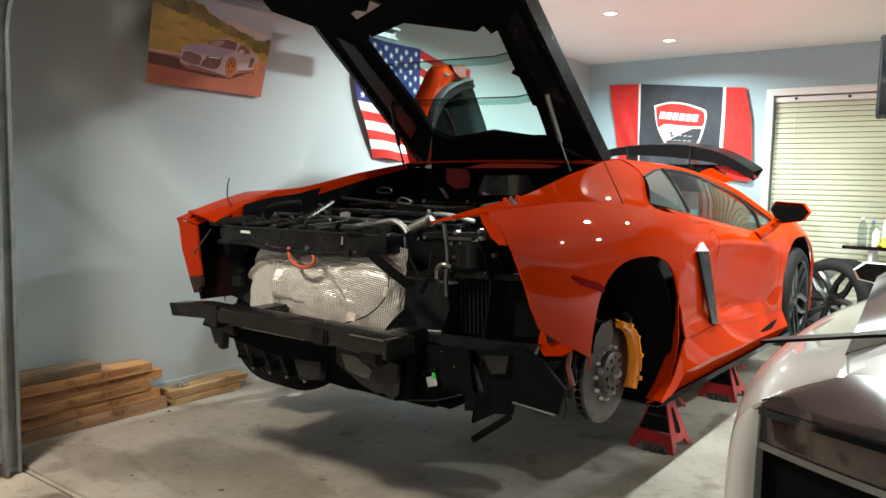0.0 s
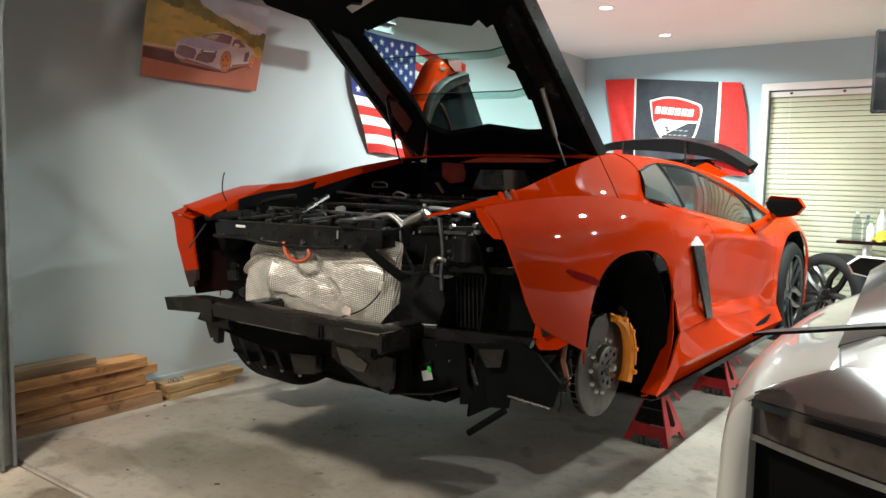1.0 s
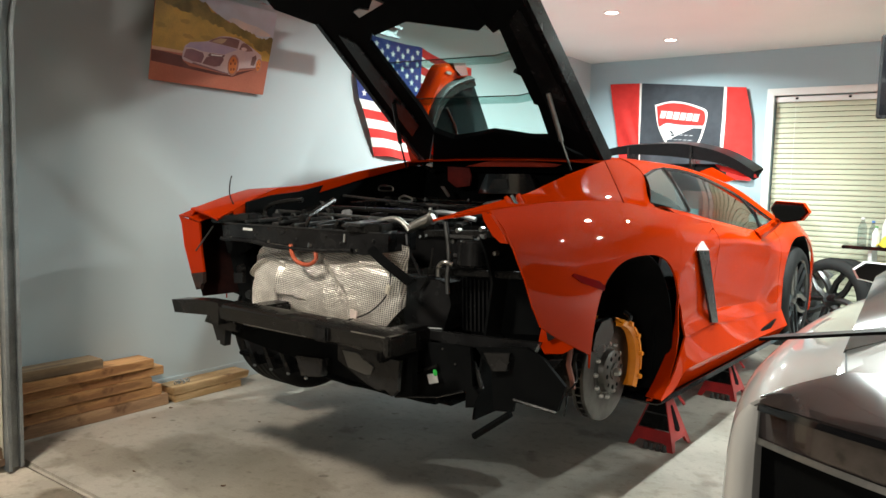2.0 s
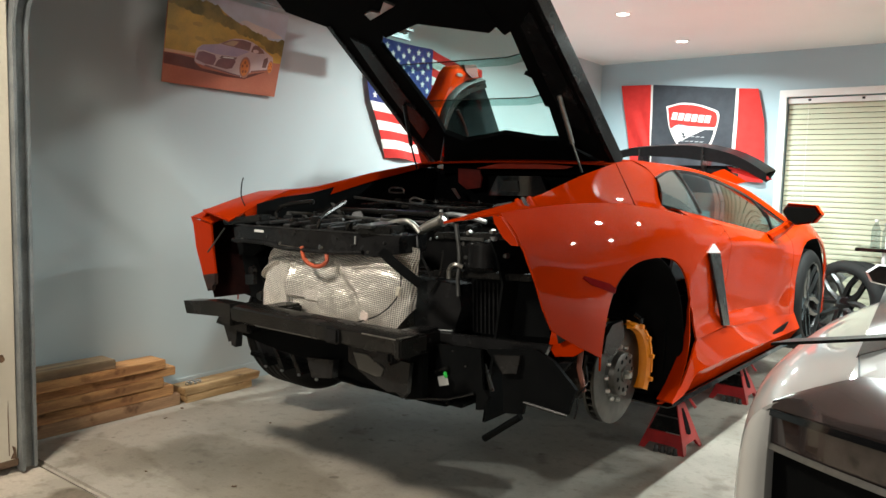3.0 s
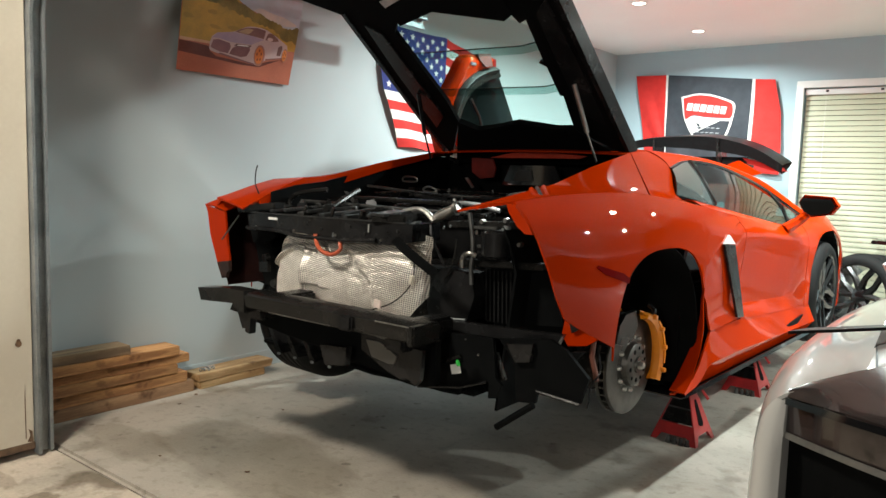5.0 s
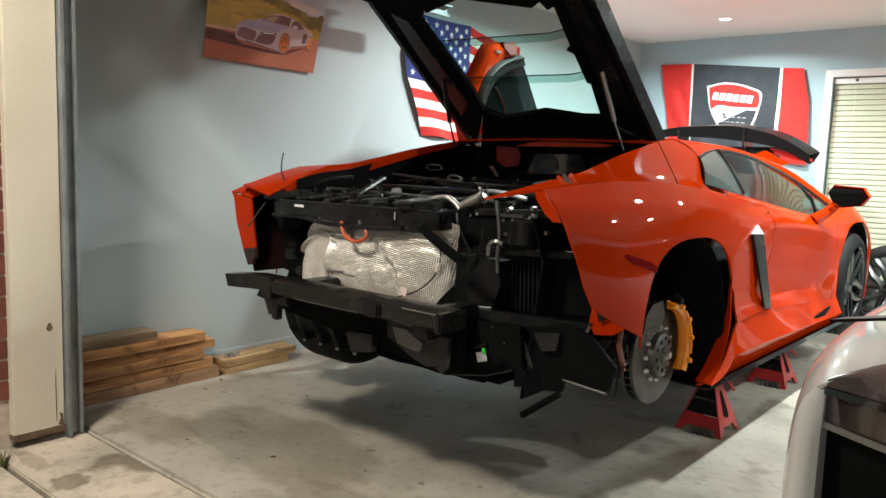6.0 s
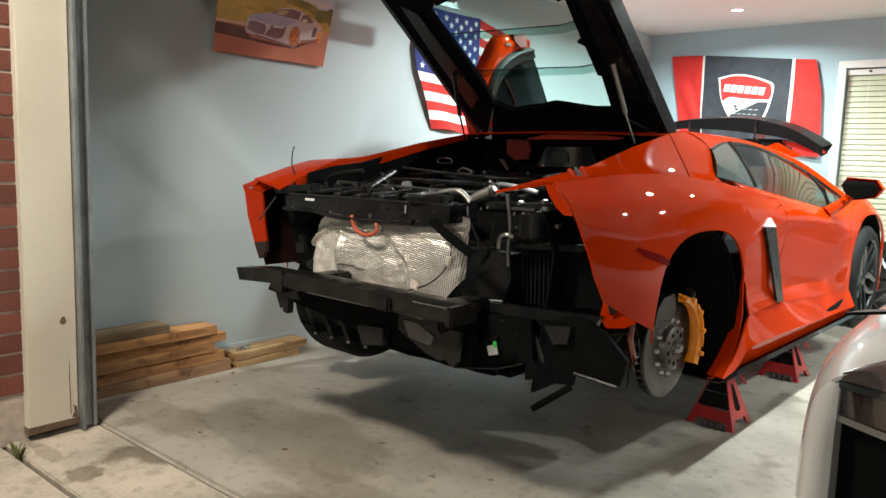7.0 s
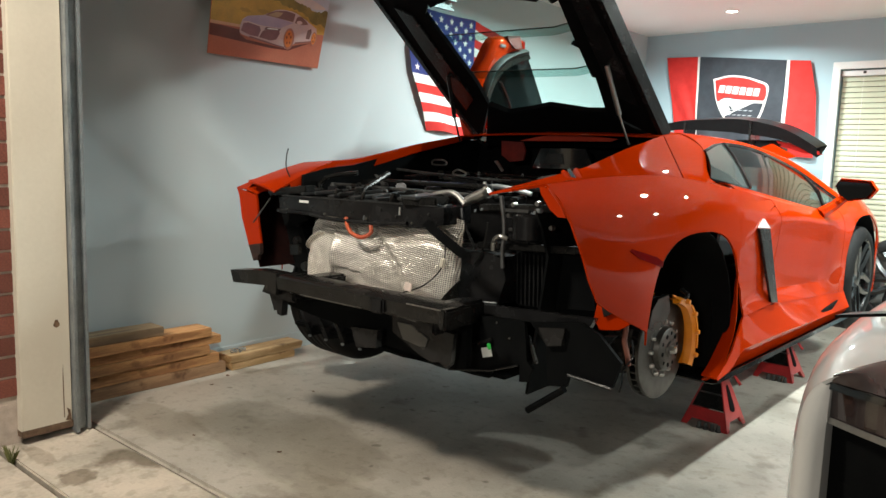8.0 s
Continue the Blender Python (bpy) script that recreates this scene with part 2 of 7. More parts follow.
def part(name, bm, material, parent=None, label="", thick=0.0, smooth=35, at=None):
    """Links bm as one mesh object under parent; thick gives a sheet its thickness inwards."""
    bmesh.ops.remove_doubles(bm, verts=bm.verts, dist=1e-5)
    bmesh.ops.recalc_face_normals(bm, faces=bm.faces)
    me = bpy.data.meshes.new(name)
    bm.to_mesh(me)
    bm.free()
    me.materials.append(material)
    if smooth:
        me.shade_smooth()
        me.set_sharp_from_angle(angle=radians(smooth))
    ob = new(name, me)
    if parent is not None:
        ob.parent = parent
    if at is not None:
        ob.location = at
    if thick:
        s = ob.modifiers.new("thickness", "SOLIDIFY")
        s.thickness, s.offset = thick, 0.0
        crisp = ob.modifiers.new("crisp_rim", "EDGE_SPLIT")
        crisp.split_angle = radians(max(smooth, 30))
    if label:
        ob["label"] = label
    return ob


def B():
    return bmesh.new()


def mirror_x(bm):
    bmesh.ops.scale(bm, vec=(-1, 1, 1), verts=bm.verts)
    return bm

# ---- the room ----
# for an unseen wall end, kept dark so the orange flank mirrors less light
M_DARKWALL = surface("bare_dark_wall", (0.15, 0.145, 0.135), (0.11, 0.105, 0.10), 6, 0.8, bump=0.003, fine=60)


def wall(name, c, s, material=M_WALL, bevel=0.0):
    return tagged(part(name, box(B(), c, s, bevel), material, smooth=0), kind="structure")


tagged(wall("wall_left", (WALL_X - 0.12, (DOOR_Y - 0.05 + BACK_Y) / 2 + 0.1, 1.4), (0.24, BACK_Y - DOOR_Y + 0.25, 2.8)),
       "smooth pale blue-grey painted garage side wall", "wall")
WIN_L, WIN_R, WIN_B, WIN_T = -1.69, -0.42, 0.10, 2.12
bm = B()
for x0, x1, z0, z1 in ((WALL_X, WIN_L, 0, 2.8), (WIN_R, 0.15, 0, 2.8), (WIN_L, WIN_R, 0, WIN_B), (WIN_L, WIN_R, WIN_T, 2.8)):
    box(bm, ((x0 + x1) / 2, BACK_Y + 0.1, (z0 + z1) / 2), (x1 - x0, 0.2, z1 - z0))
tagged(part("wall_back", bm, M_WALL_COOL, smooth=0), "pale blue-grey painted back wall with a window opening", "wall", kind="structure")
tagged(wall("wall_right", (RIGHT_X + 0.12, 4.4, 1.4), (0.24, 6.7, 2.8), M_WALL), "pale blue-grey painted garage side wall", "wall")
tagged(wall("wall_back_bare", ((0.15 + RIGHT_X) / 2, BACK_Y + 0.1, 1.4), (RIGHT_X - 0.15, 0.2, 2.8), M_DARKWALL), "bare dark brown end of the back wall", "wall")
tagged(wall("ceiling", (-0.45, 4.55, CEIL_Z + 0.1), (6.7, 6.4, 0.2), M_CEIL), "white painted plasterboard ceiling", "ceiling")
tagged(wall("wall_front_header", (-0.3, DOOR_Y - 0.22, 2.62), (6.2, 0.24, 0.84), M_TRIMW), "cream painted beam over the garage opening", "wall")
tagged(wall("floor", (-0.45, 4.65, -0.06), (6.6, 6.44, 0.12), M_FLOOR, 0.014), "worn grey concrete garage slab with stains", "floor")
bm = B()
box(bm, (0, -29.505, -0.17), (200, 61.1, 0.3))
tagged(part("ground", bm, M_APRON, smooth=0), "rough grey-brown concrete driveway", "driveway", kind="structure")
bm = B()
box(bm, (-0.45, 1.2425, -0.075), (6.6, 0.361, 0.13), 0.006)
tagged(part("pavement", bm, M_APRON, smooth=0), "stained concrete apron strip in front of the garage slab", "concrete strip", kind="structure")
tagged(wall("baseboard_left", (WALL_X + 0.006, 4.5, 0.05), (0.012, 6.1, 0.1), M_WALL, 0.003), "low painted skirting board", "skirting")
tagged(wall("baseboard_back", (-0.45, BACK_Y - 0.006, 0.05), (6.2, 0.012, 0.1), M_WALL, 0.003), "low painted skirting board", "skirting")

wall("wall_return", (-3.47, 1.36, 1.4), (0.40, 0.16, 2.8))
# brick pier with each brick, the cream jamb board and the steel door track
pier = thing("wall_pier", (0, 0, 0), "dark red brick pier with pale mortar joints", "brick pier", kind="structure")
part("mortar_core", box(B(), (-3.60, 1.16, 1.4), (0.786, 0.23, 2.8)), M_MORTAR, pier, smooth=0)
tagged(wall("trim_jamb", (-3.185, 1.235, 1.395), (0.05, 0.20, 2.71), M_TRIMW, 0.004), "cream painted timber jamb board, chipped at its foot", "door jamb")

jamb = bpy.data.objects["trim_jamb"]
M_KNOT = surface("brown_knot", (0.17, 0.10, 0.055), (0.09, 0.05, 0.03), 40, 0.8, bump=0.001, fine=200)
part("knot", prism(B(), [(1.281 + 0.009 * math.cos(a) * (1.3 - 0.3 * math.sin(3 * a)), 0.478 + 0.017 * math.sin(a)) for a in np.linspace(0, 6.1, 14)], lambda u, v, w: (-3.1605 + w, u, v), 0.002), M_KNOT, jamb, "brown knot in the paint", smooth=0)
part("split", prism(B(), [(1.300, 0.07), (1.303, 0.07), (1.3015, 0.30), (1.2985, 0.24)], lambda u, v, w: (-3.1605 + w, u, v), 0.002), M_KNOT, jamb, "dark split in the board", smooth=0)
part("split", prism(B(), [(1.306, 0.055), (1.330, 0.050), (1.326, 0.098), (1.312, 0.110), (1.318, 0.080)], lambda u, v, w: (-3.1605 + w, u, v), 0.002), M_KNOT, jamb, "chipped bare patch", smooth=0)
bm = box(B(), (-3.60, 1.094, 0.07), (0.79, 0.125, 0.19), 0.006)
bmesh.ops.subdivide_edges(bm, edges=bm.edges[:], cuts=5, use_grid_fill=True)
for v in bm.verts:
    v.co += Vector((0.004, 0.006, 0.006)) * noise.noise(v.co * 23)
part("cement_foot", bm, M_MORTAR, pier, "rough grey cement foot", smooth=50)
M_CHIP = surface("bare_chipped_wood", (0.16, 0.10, 0.06), (0.09, 0.055, 0.035), 30, 0.85, bump=0.002, fine=200)
chip = part("trim_chip", box(B(), (-3.184, 1.235, 0.035), (0.056, 0.204, 0.03), 0.003), M_CHIP, None, smooth=30)
tagged(chip, "bare brown chipped foot of the jamb board", "door jamb", kind="structure")
bm = B()
for k in range(16):
    a, r = 2.4 * k, 0.018 * (k % 4 + 1) / 4
    x, y, h = -3.05 + r * math.cos(a), 1.052 + 0.006 * math.sin(a), 0.03 + 0.022 * ((k * 7) % 5) / 5
    lean = Vector((0.03 * math.cos(a), 0.02 * math.sin(a * 1.7), 0))
    vs = [bm.verts.new(p) for p in ((x - 0.003, y, -0.03), (x + 0.003, y, -0.03), Vector((x + 0.002, y, h * 0.6)) + lean * 0.5, Vector((x, y, h)) + lean)]
    bm.faces.new(vs)
tuft = part("grass_tuft", bm, surface("dry_green_grass", (0.16, 0.16, 0.05), (0.10, 0.11, 0.03), 20, 0.8), None, thick=0.001)
tagged(tuft, "small dry green grass tuft in a concrete joint", "grass", kind="stuff")
rail = thing("door_track", (-3.175, DOOR_Y - 0.058, 0), "grey steel vertical garage door track with a curved top", "door track")
prof = [(-0.035, 0), (0.035, 0), (0.035, 0.028), (0.022, 0.028), (0.022, 0.008), (-0.022, 0.008), (-0.022, 0.05), (-0.035, 0.05)]
line = [(0, 0.0, 0.0, 0)] + [(0, 0.0, 1.80, 0)] + [(0, 0.38 * (1 - math.cos(a)), 1.80 + 0.38 * math.sin(a), a) for a in [radians(15 * k) for k in range(1, 7)]] + [(0, 2.42, 2.18, radians(90))]
rows = []
for x, y, z, a in line:
    rows.append([(x + w, y - 0.035 * 0 + u * math.cos(a) * 1.0, z - u * math.sin(a)) for u, w in prof])
bm = sheet(B(), rows, closed=True)
part("rail", bm, M_STEEL, rail, smooth=30)
for z in (0.25, 0.95, 1.6):
    part("bracket", box(B(), (-0.05, -0.02, z), (0.10, 0.05, 0.05), 0.004), M_STEEL, rail, smooth=30)

# sectional garage door, run up along its tracks and lying flat under the ceiling
gdoor = thing("garage_door", (-0.20, 1.634, 2.270), "open white sectional garage door lying flat under the ceiling", "garage door")
for k in range(4):
    bm = box(B(), (0, 0.524 * k + 0.262, 0.022), (5.70, 0.516, 0.040), 0.006)
    sec = part("door_section", bm, M_WHITE, gdoor, smooth=30)
    for x in (-2.35, -0.78, 0.78, 2.35):
        part("pressed_panel", box(B(), (x, 0.524 * k + 0.262, 0.001), (1.30, 0.34, 0.006), 0.002), M_WHITE, sec, smooth=30)
for k in range(3):
    for x in (-2.70, -1.4, 0.0, 1.4, 2.70):
        part("hinge", box(B(), (x, 0.524 * (k + 1), 0.046), (0.06, 0.09, 0.006), 0.002), M_STEEL, gdoor, smooth=30)

# downlights: a recessed ring with a bright disc, and the lamp that shines down from it
ring = None
for k, (x, y) in enumerate(DOWNLIGHTS):
    dl = thing("downlight", (x, y, CEIL_Z), "round white recessed ceiling downlight, switched on", "ceiling light", "ceiling downlights")
    part("trim_ring", lathe(B(), [(0.047, -0.001), (0.047, -0.006), (0.058, -0.009), (0.066, -0.001)], 32, "Z"), M_WHITE, dl)
    part("lens", lathe(B(), [(0.0, -0.004), (0.047, -0.004)], 32, "Z"), M_LENS if ring else glow("lamp_lens", (1.0, 0.95, 0.86), 14.0), dl)
    if not ring:
        M_LENS = bpy.data.materials["lamp_lens"]
        ring = dl
    ld = bpy.data.lights.new("downlight_lamp", "AREA")
    ld.shape, ld.size, ld.energy, ld.color, ld.spread = "DISK", 0.10, LAMP_W, (0.89, 1.0, 0.97), radians(160)
    lo = new("downlight_lamp", ld)
    lo.location = (x, y, CEIL_Z - 0.012)

# window with a closed blind
window = thing("window_1", (0, 0, 0), "tall white-framed window with a closed cream slatted blind", "window", kind="structure")
FW = 0.066
for nm, c, s in (("window_frame", ((WIN_L + WIN_R) / 2, BACK_Y - 0.012, WIN_T + FW / 2), (WIN_R - WIN_L + 2 * FW, 0.03, FW)),
                 ("window_frame", (WIN_L - FW / 2, BACK_Y - 0.012, (WIN_T + WIN_B) / 2), (FW, 0.03, WIN_T - WIN_B)),
                 ("window_frame", (WIN_R + FW / 2, BACK_Y - 0.012, (WIN_T + WIN_B) / 2), (FW, 0.03, WIN_T - WIN_B)),
                 ("window_sill", ((WIN_L + WIN_R) / 2, BACK_Y - 0.02, WIN_B - 0.02), (WIN_R - WIN_L + 2 * FW, 0.06, 0.04))):
    part(nm, box(B(), c, s, 0.004), M_WHITE, window, smooth=30)
part("pane", box(B(), ((WIN_L + WIN_R) / 2, BACK_Y + 0.12, (WIN_T + WIN_B) / 2), (WIN_R - WIN_L, 0.006, WIN_T - WIN_B)), M_GLOSS, window, smooth=0)
M_BLIND = surface("cream_blind_slat", (0.53, 0.54, 0.40), (0.50, 0.51, 0.37), 3, 0.5, spread=0.08)
blind = thing("window_blind", ((WIN_L + WIN_R) / 2, BACK_Y + 0.045, WIN_T), "closed cream venetian blind with horizontal slats", "blind")
part("headrail", box(B(), (0, -0.01, -0.035), (WIN_R - WIN_L - 0.01, 0.05, 0.05), 0.004), M_WHITE, blind, smooth=30)
for x in (-0.52, 0.0, 0.52):
    part("clip", box(B(), (x * 0.85, -0.038, -0.03), (0.025, 0.006, 0.02), 0.002), M_BLACK, blind, smooth=30)
slat = None
n = 40
for k in range(n):
    z = -0.085 - k * (WIN_T - WIN_B - 0.10) / n
    if slat is None:
        bm = B()
        w = (WIN_R - WIN_L) / 2 - 0.012
        rows = [[(x, -0.002 - 0.004 * math.sin(math.pi * v) - 0.010 * v, 0.0225 - 0.0455 * v) for v in (0, 0.2, 0.4, 0.6, 0.8, 1.0)] for x in (-w, w)]
        sheet(bm, rows)
        slat = part("slat", bm, M_BLIND, blind, smooth=60)
        slat.location = (0, 0, z)
    else:
        o = slat.copy()
        scene.collection.objects.link(o)
        o.location = (0, 0, z)
for x in (-0.45, 0.45):
    part("cord", tube(B(), [(x, -0.022, -0.05), (x, -0.022, -(WIN_T - WIN_B) + 0.03)], 0.0012, 5), M_WHITE, blind)

# unseen eave over the drive, added to carry the one lamp under it
tagged(wall("eave", (-0.3, 0.42, 2.93), (6.9, 1.34, 0.08), M_WHITE), "white boarded eave over the garage opening", "eave")
ol = thing("eave_light", (-2.2, 0.20, 2.89), "round white lamp under the eave, switched on", "outdoor lamp")
part("base", lathe(B(), [(0.0, 0.0), (0.23, 0.0), (0.23, -0.02), (0.215, -0.025)], 24, "Z"), M_WHITE, ol)
part("diffuser", lathe(B(), [(0.215, -0.025), (0.20, -0.040), (0.12, -0.050), (0.0, -0.054)], 20, "Z"), M_LENS, ol)
ld = bpy.data.lights.new("eave_lamp", "AREA")
ld.shape, ld.size, ld.energy, ld.color, ld.spread = "DISK", 0.42, PORCH_W, (1.0, 0.92, 0.78), radians(130)
lo = new("eave_lamp", ld)
lo.matrix_basis = look((-2.2, 0.20, 2.82), (-2.5, 1.35, 0.0))

# unseen lamp post across the drive, behind the viewer, added as front light
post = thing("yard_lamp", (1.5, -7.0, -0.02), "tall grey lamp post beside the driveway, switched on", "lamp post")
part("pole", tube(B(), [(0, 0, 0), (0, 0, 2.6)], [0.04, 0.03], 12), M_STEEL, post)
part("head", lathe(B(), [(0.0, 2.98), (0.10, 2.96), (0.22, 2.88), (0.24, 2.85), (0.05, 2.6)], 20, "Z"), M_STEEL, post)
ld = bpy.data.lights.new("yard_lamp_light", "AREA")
ld.shape, ld.size, ld.energy, ld.color = "DISK", 0.5, FRONT_FILL_W, (1.0, 0.96, 0.86)
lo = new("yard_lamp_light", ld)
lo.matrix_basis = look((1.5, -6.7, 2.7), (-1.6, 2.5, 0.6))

# the bricks of the pier, course by course
brick_mesh = None
for course in range(2, 31):
    z = 0.02 + 0.086 * course
    spans = [(-3.43, -3.20, 1.04, 1.15), (-3.67, -3.44, 1.04, 1.15), (-3.91, -3.68, 1.04, 1.15)]
    if course % 2:
        spans = [(-3.31, -3.20, 1.04, 1.15), (-3.55, -3.32, 1.04, 1.15), (-3.79, -3.56, 1.04, 1.15), (-3.99, -3.80, 1.04, 1.15)]
    for x0, x1, y0, y1 in spans:
        if brick_mesh is None:
            ob = part("brick", box(B(), (0, 0, 0), (1, 1, 1), 0.03), M_BRICK, pier, smooth=0)
            brick_mesh = ob.data
        else:
            ob = new("brick", brick_mesh)
            ob.parent = pier
        ob.location = ((x0 + x1) / 2 + random.uniform(-0.0015, 0.0015), (y0 + y1) / 2, z + 0.038)
        ob.scale = (x1 - x0, y1 - y0, 0.076)

# ---- the raised orange sports car, in its own metres: x to its right, y to its nose, z up ----
car = thing("sports_car", CAR, "orange wedge-shaped sports car on stands, rear bumper removed, engine lid open", "car")

car.rotation_euler = (0, 0, radians(-2.1))

# side skin: five lines (crest, shoulder, crease, lower, foot) through stations along y, each (y, lat, z)
SKIN = [
    [(-0.72, 0.775, 0.950), (-0.40, 0.828, 0.978), (0.00, 0.862, 0.982), (0.40, 0.886, 0.948), (0.80, 0.900, 0.902), (1.40, 0.905, 0.832), (2.00, 0.893, 0.772), (2.40, 0.862, 0.820), (2.75, 0.850, 0.858), (3.20, 0.835, 0.775), (3.60, 0.790, 0.630)],
    [(-0.72, 0.830, 0.900), (-0.40, 0.915, 0.890), (0.00, 0.962, 0.895), (0.40, 0.976, 0.860), (0.80, 0.962, 0.820), (1.40, 0.945, 0.780), (2.00, 0.925, 0.735), (2.40, 0.915, 0.750), (2.75, 0.915, 0.780), (3.20, 0.895, 0.690), (3.60, 0.830, 0.560)],
    [(-0.72, 0.860, 0.845), (-0.40, 0.958, 0.782), (0.00, 0.996, 0.800), (0.40, 1.003, 0.730), (0.80, 0.968, 0.740), (1.40, 0.940, 0.715), (2.00, 0.930, 0.690), (2.40, 0.940, 0.660), (2.75, 0.958, 0.735), (3.20, 0.925, 0.580), (3.60, 0.840, 0.460)],
    [(-0.72, 0.878, 0.700), (-0.40, 0.986, 0.600), (0.00, 1.000, 0.600), (0.40, 1.002, 0.500), (0.80, 0.945, 0.490), (1.40, 0.914, 0.425), (2.00, 0.908, 0.382), (2.40, 0.938, 0.450), (2.75, 0.958, 0.500), (3.20, 0.920, 0.400), (3.60, 0.840, 0.330)],
    [(-0.72, 0.886, 0.460), (-0.40, 0.992, 0.400), (0.00, 1.000, 0.400), (0.40, 0.992, 0.180), (0.80, 0.968, 0.395), (1.40, 0.945, 0.350), (2.00, 0.932, 0.310), (2.40, 0.938, 0.200), (2.75, 0.950, 0.200), (3.20, 0.920, 0.180), (3.60, 0.840, 0.160)],
]
YS = [p[0] for p in SKIN[0]]


def at_y(line, y):
    """The point of a line of stations at y, smooth between them."""
    i = max(0, min(len(YS) - 2, int(np.searchsorted(YS, y)) - 1))
    f = (y - YS[i]) / (YS[i + 1] - YS[i])
    p = [np.array(line[max(0, min(len(line) - 1, k))][1:]) for k in (i - 1, i, i + 1, i + 2)]
    h = YS[i + 1] - YS[i]
    ma = (p[2] - p[0]) / (YS[i + 1] - YS[max(i - 1, 0)]) * h
    mb = (p[3] - p[1]) / (YS[min(i + 2, len(YS) - 1)] - YS[i]) * h
    return (2 * f ** 3 - 3 * f ** 2 + 1) * p[1] + (f ** 3 - 2 * f ** 2 + f) * ma + (-2 * f ** 3 + 3 * f ** 2) * p[2] + (f ** 3 - f ** 2) * mb


def profile(y):
    """(lat, z) down the side at y: rounded above the crease, nearly flat below it."""
    k = [tuple(at_y(s, y)) for s in SKIN]
    w = max(0.0, min(1.0, (2.5 - y) / 0.24)) * max(0.0, min(1.0, (y - 0.45) / 0.4))
    low = []
    for i, p in enumerate(smooth_line(k[2:], 21)):
        a, b, f = (k[2], k[3], i / 10) if i <= 10 else (k[3], k[4], i / 10 - 1)
        low.append(tuple(p[j] * (1 - w) + (a[j] + (b[j] - a[j]) * f) * w for j in (0, 1)))
    return smooth_line(k[:3], 21) + low[1:]


def skin_lat(y, z):
    prof = profile(y)
    return float(np.interp(-z, [-p[1] for p in prof], [p[0] for p in prof]))


def skin_row(y, foot, n=20, top=None):
    """Points of the side skin at y from its crest down to the height foot."""
    prof = profile(y)
    lat, z = np.array([p[0] for p in prof]), np.array([p[1] for p in prof])
    hi = z[0] if top is None else min(top, z[0])
    foot = min(foot, hi - 0.004)
    zk = min(max(float(at_y(SKIN[2], y)[1]), foot + 0.004), hi - 0.002)
    zs = np.concatenate((np.linspace(hi, zk, 10), np.linspace(zk, foot, n - 9)[1:]))
    return [(float(a), y, float(b)) for a, b in zip(np.interp(-zs, -z, lat), zs)]


def ruled_lat(y, z):
    """The nearly flat panel between wheel opening and door."""
    f = (y - 0.4155) / (1.004 - 0.4155)
    return skin_lat(0.4155, z) * (1 - f) + skin_lat(1.004, z) * f


def tuck(y):
    return 0.010 * max(0.0, min(1.0, (0.95 - y) / 0.40))


def arch(y, cy, cz, w, h, p=2.6):
    u = abs((y - cy) / w)
    return cz + h * max(0.0, 1 - u ** p) ** (1 / p) if u < 1 else -9


TAIL_Y, TAIL_Z = [-0.685, -0.666, -0.645, -0.623, -0.592, -0.545, -0.487, -0.374], [0.875, 0.803, 0.742, 0.661, 0.591, 0.560, 0.528, 0.475]
ARCH = (0.02, 0.385, 0.394, 0.403)
GAP_Z, GAP_Y = [0.20, 0.26, 0.30, 0.345, 0.395, 0.45, 0.53, 0.56], [0.381, 0.436, 0.483, 0.540, 0.560, 0.525, 0.475, 0.43]


LINE_Y, LINE_Z = [0.384, 0.565, 0.901, 0.998], [0.687, 0.756, 0.841, 0.852]      # swage from the wheel opening to the door


def line_z(y):
    return float(np.interp(y, LINE_Y, LINE_Z))


def quarter_foot(y):
    if y < -0.374:
        return float(np.interp(y, TAIL_Y, TAIL_Z))
    return max(arch(y, *ARCH), 0.21) if y < 0.384 else line_z(y)


def flip(bm, sign):
    """The right side as it is, or mirrored to the left, which is sprung outwards a little."""
    if sign < 0:
        mirror_x(bm)
        for v in bm.verts:
            v.co.x -= 0.032 * max(0.0, min(1.0, (0.6 - v.co.y) / 0.9))
            if v.co.z > 0.82:
                v.co.z -= 0.060 * max(0.0, (-0.36 - v.co.y) / 0.36) * min(1.0, (v.co.z - 0.82) / 0.06)
    return bm


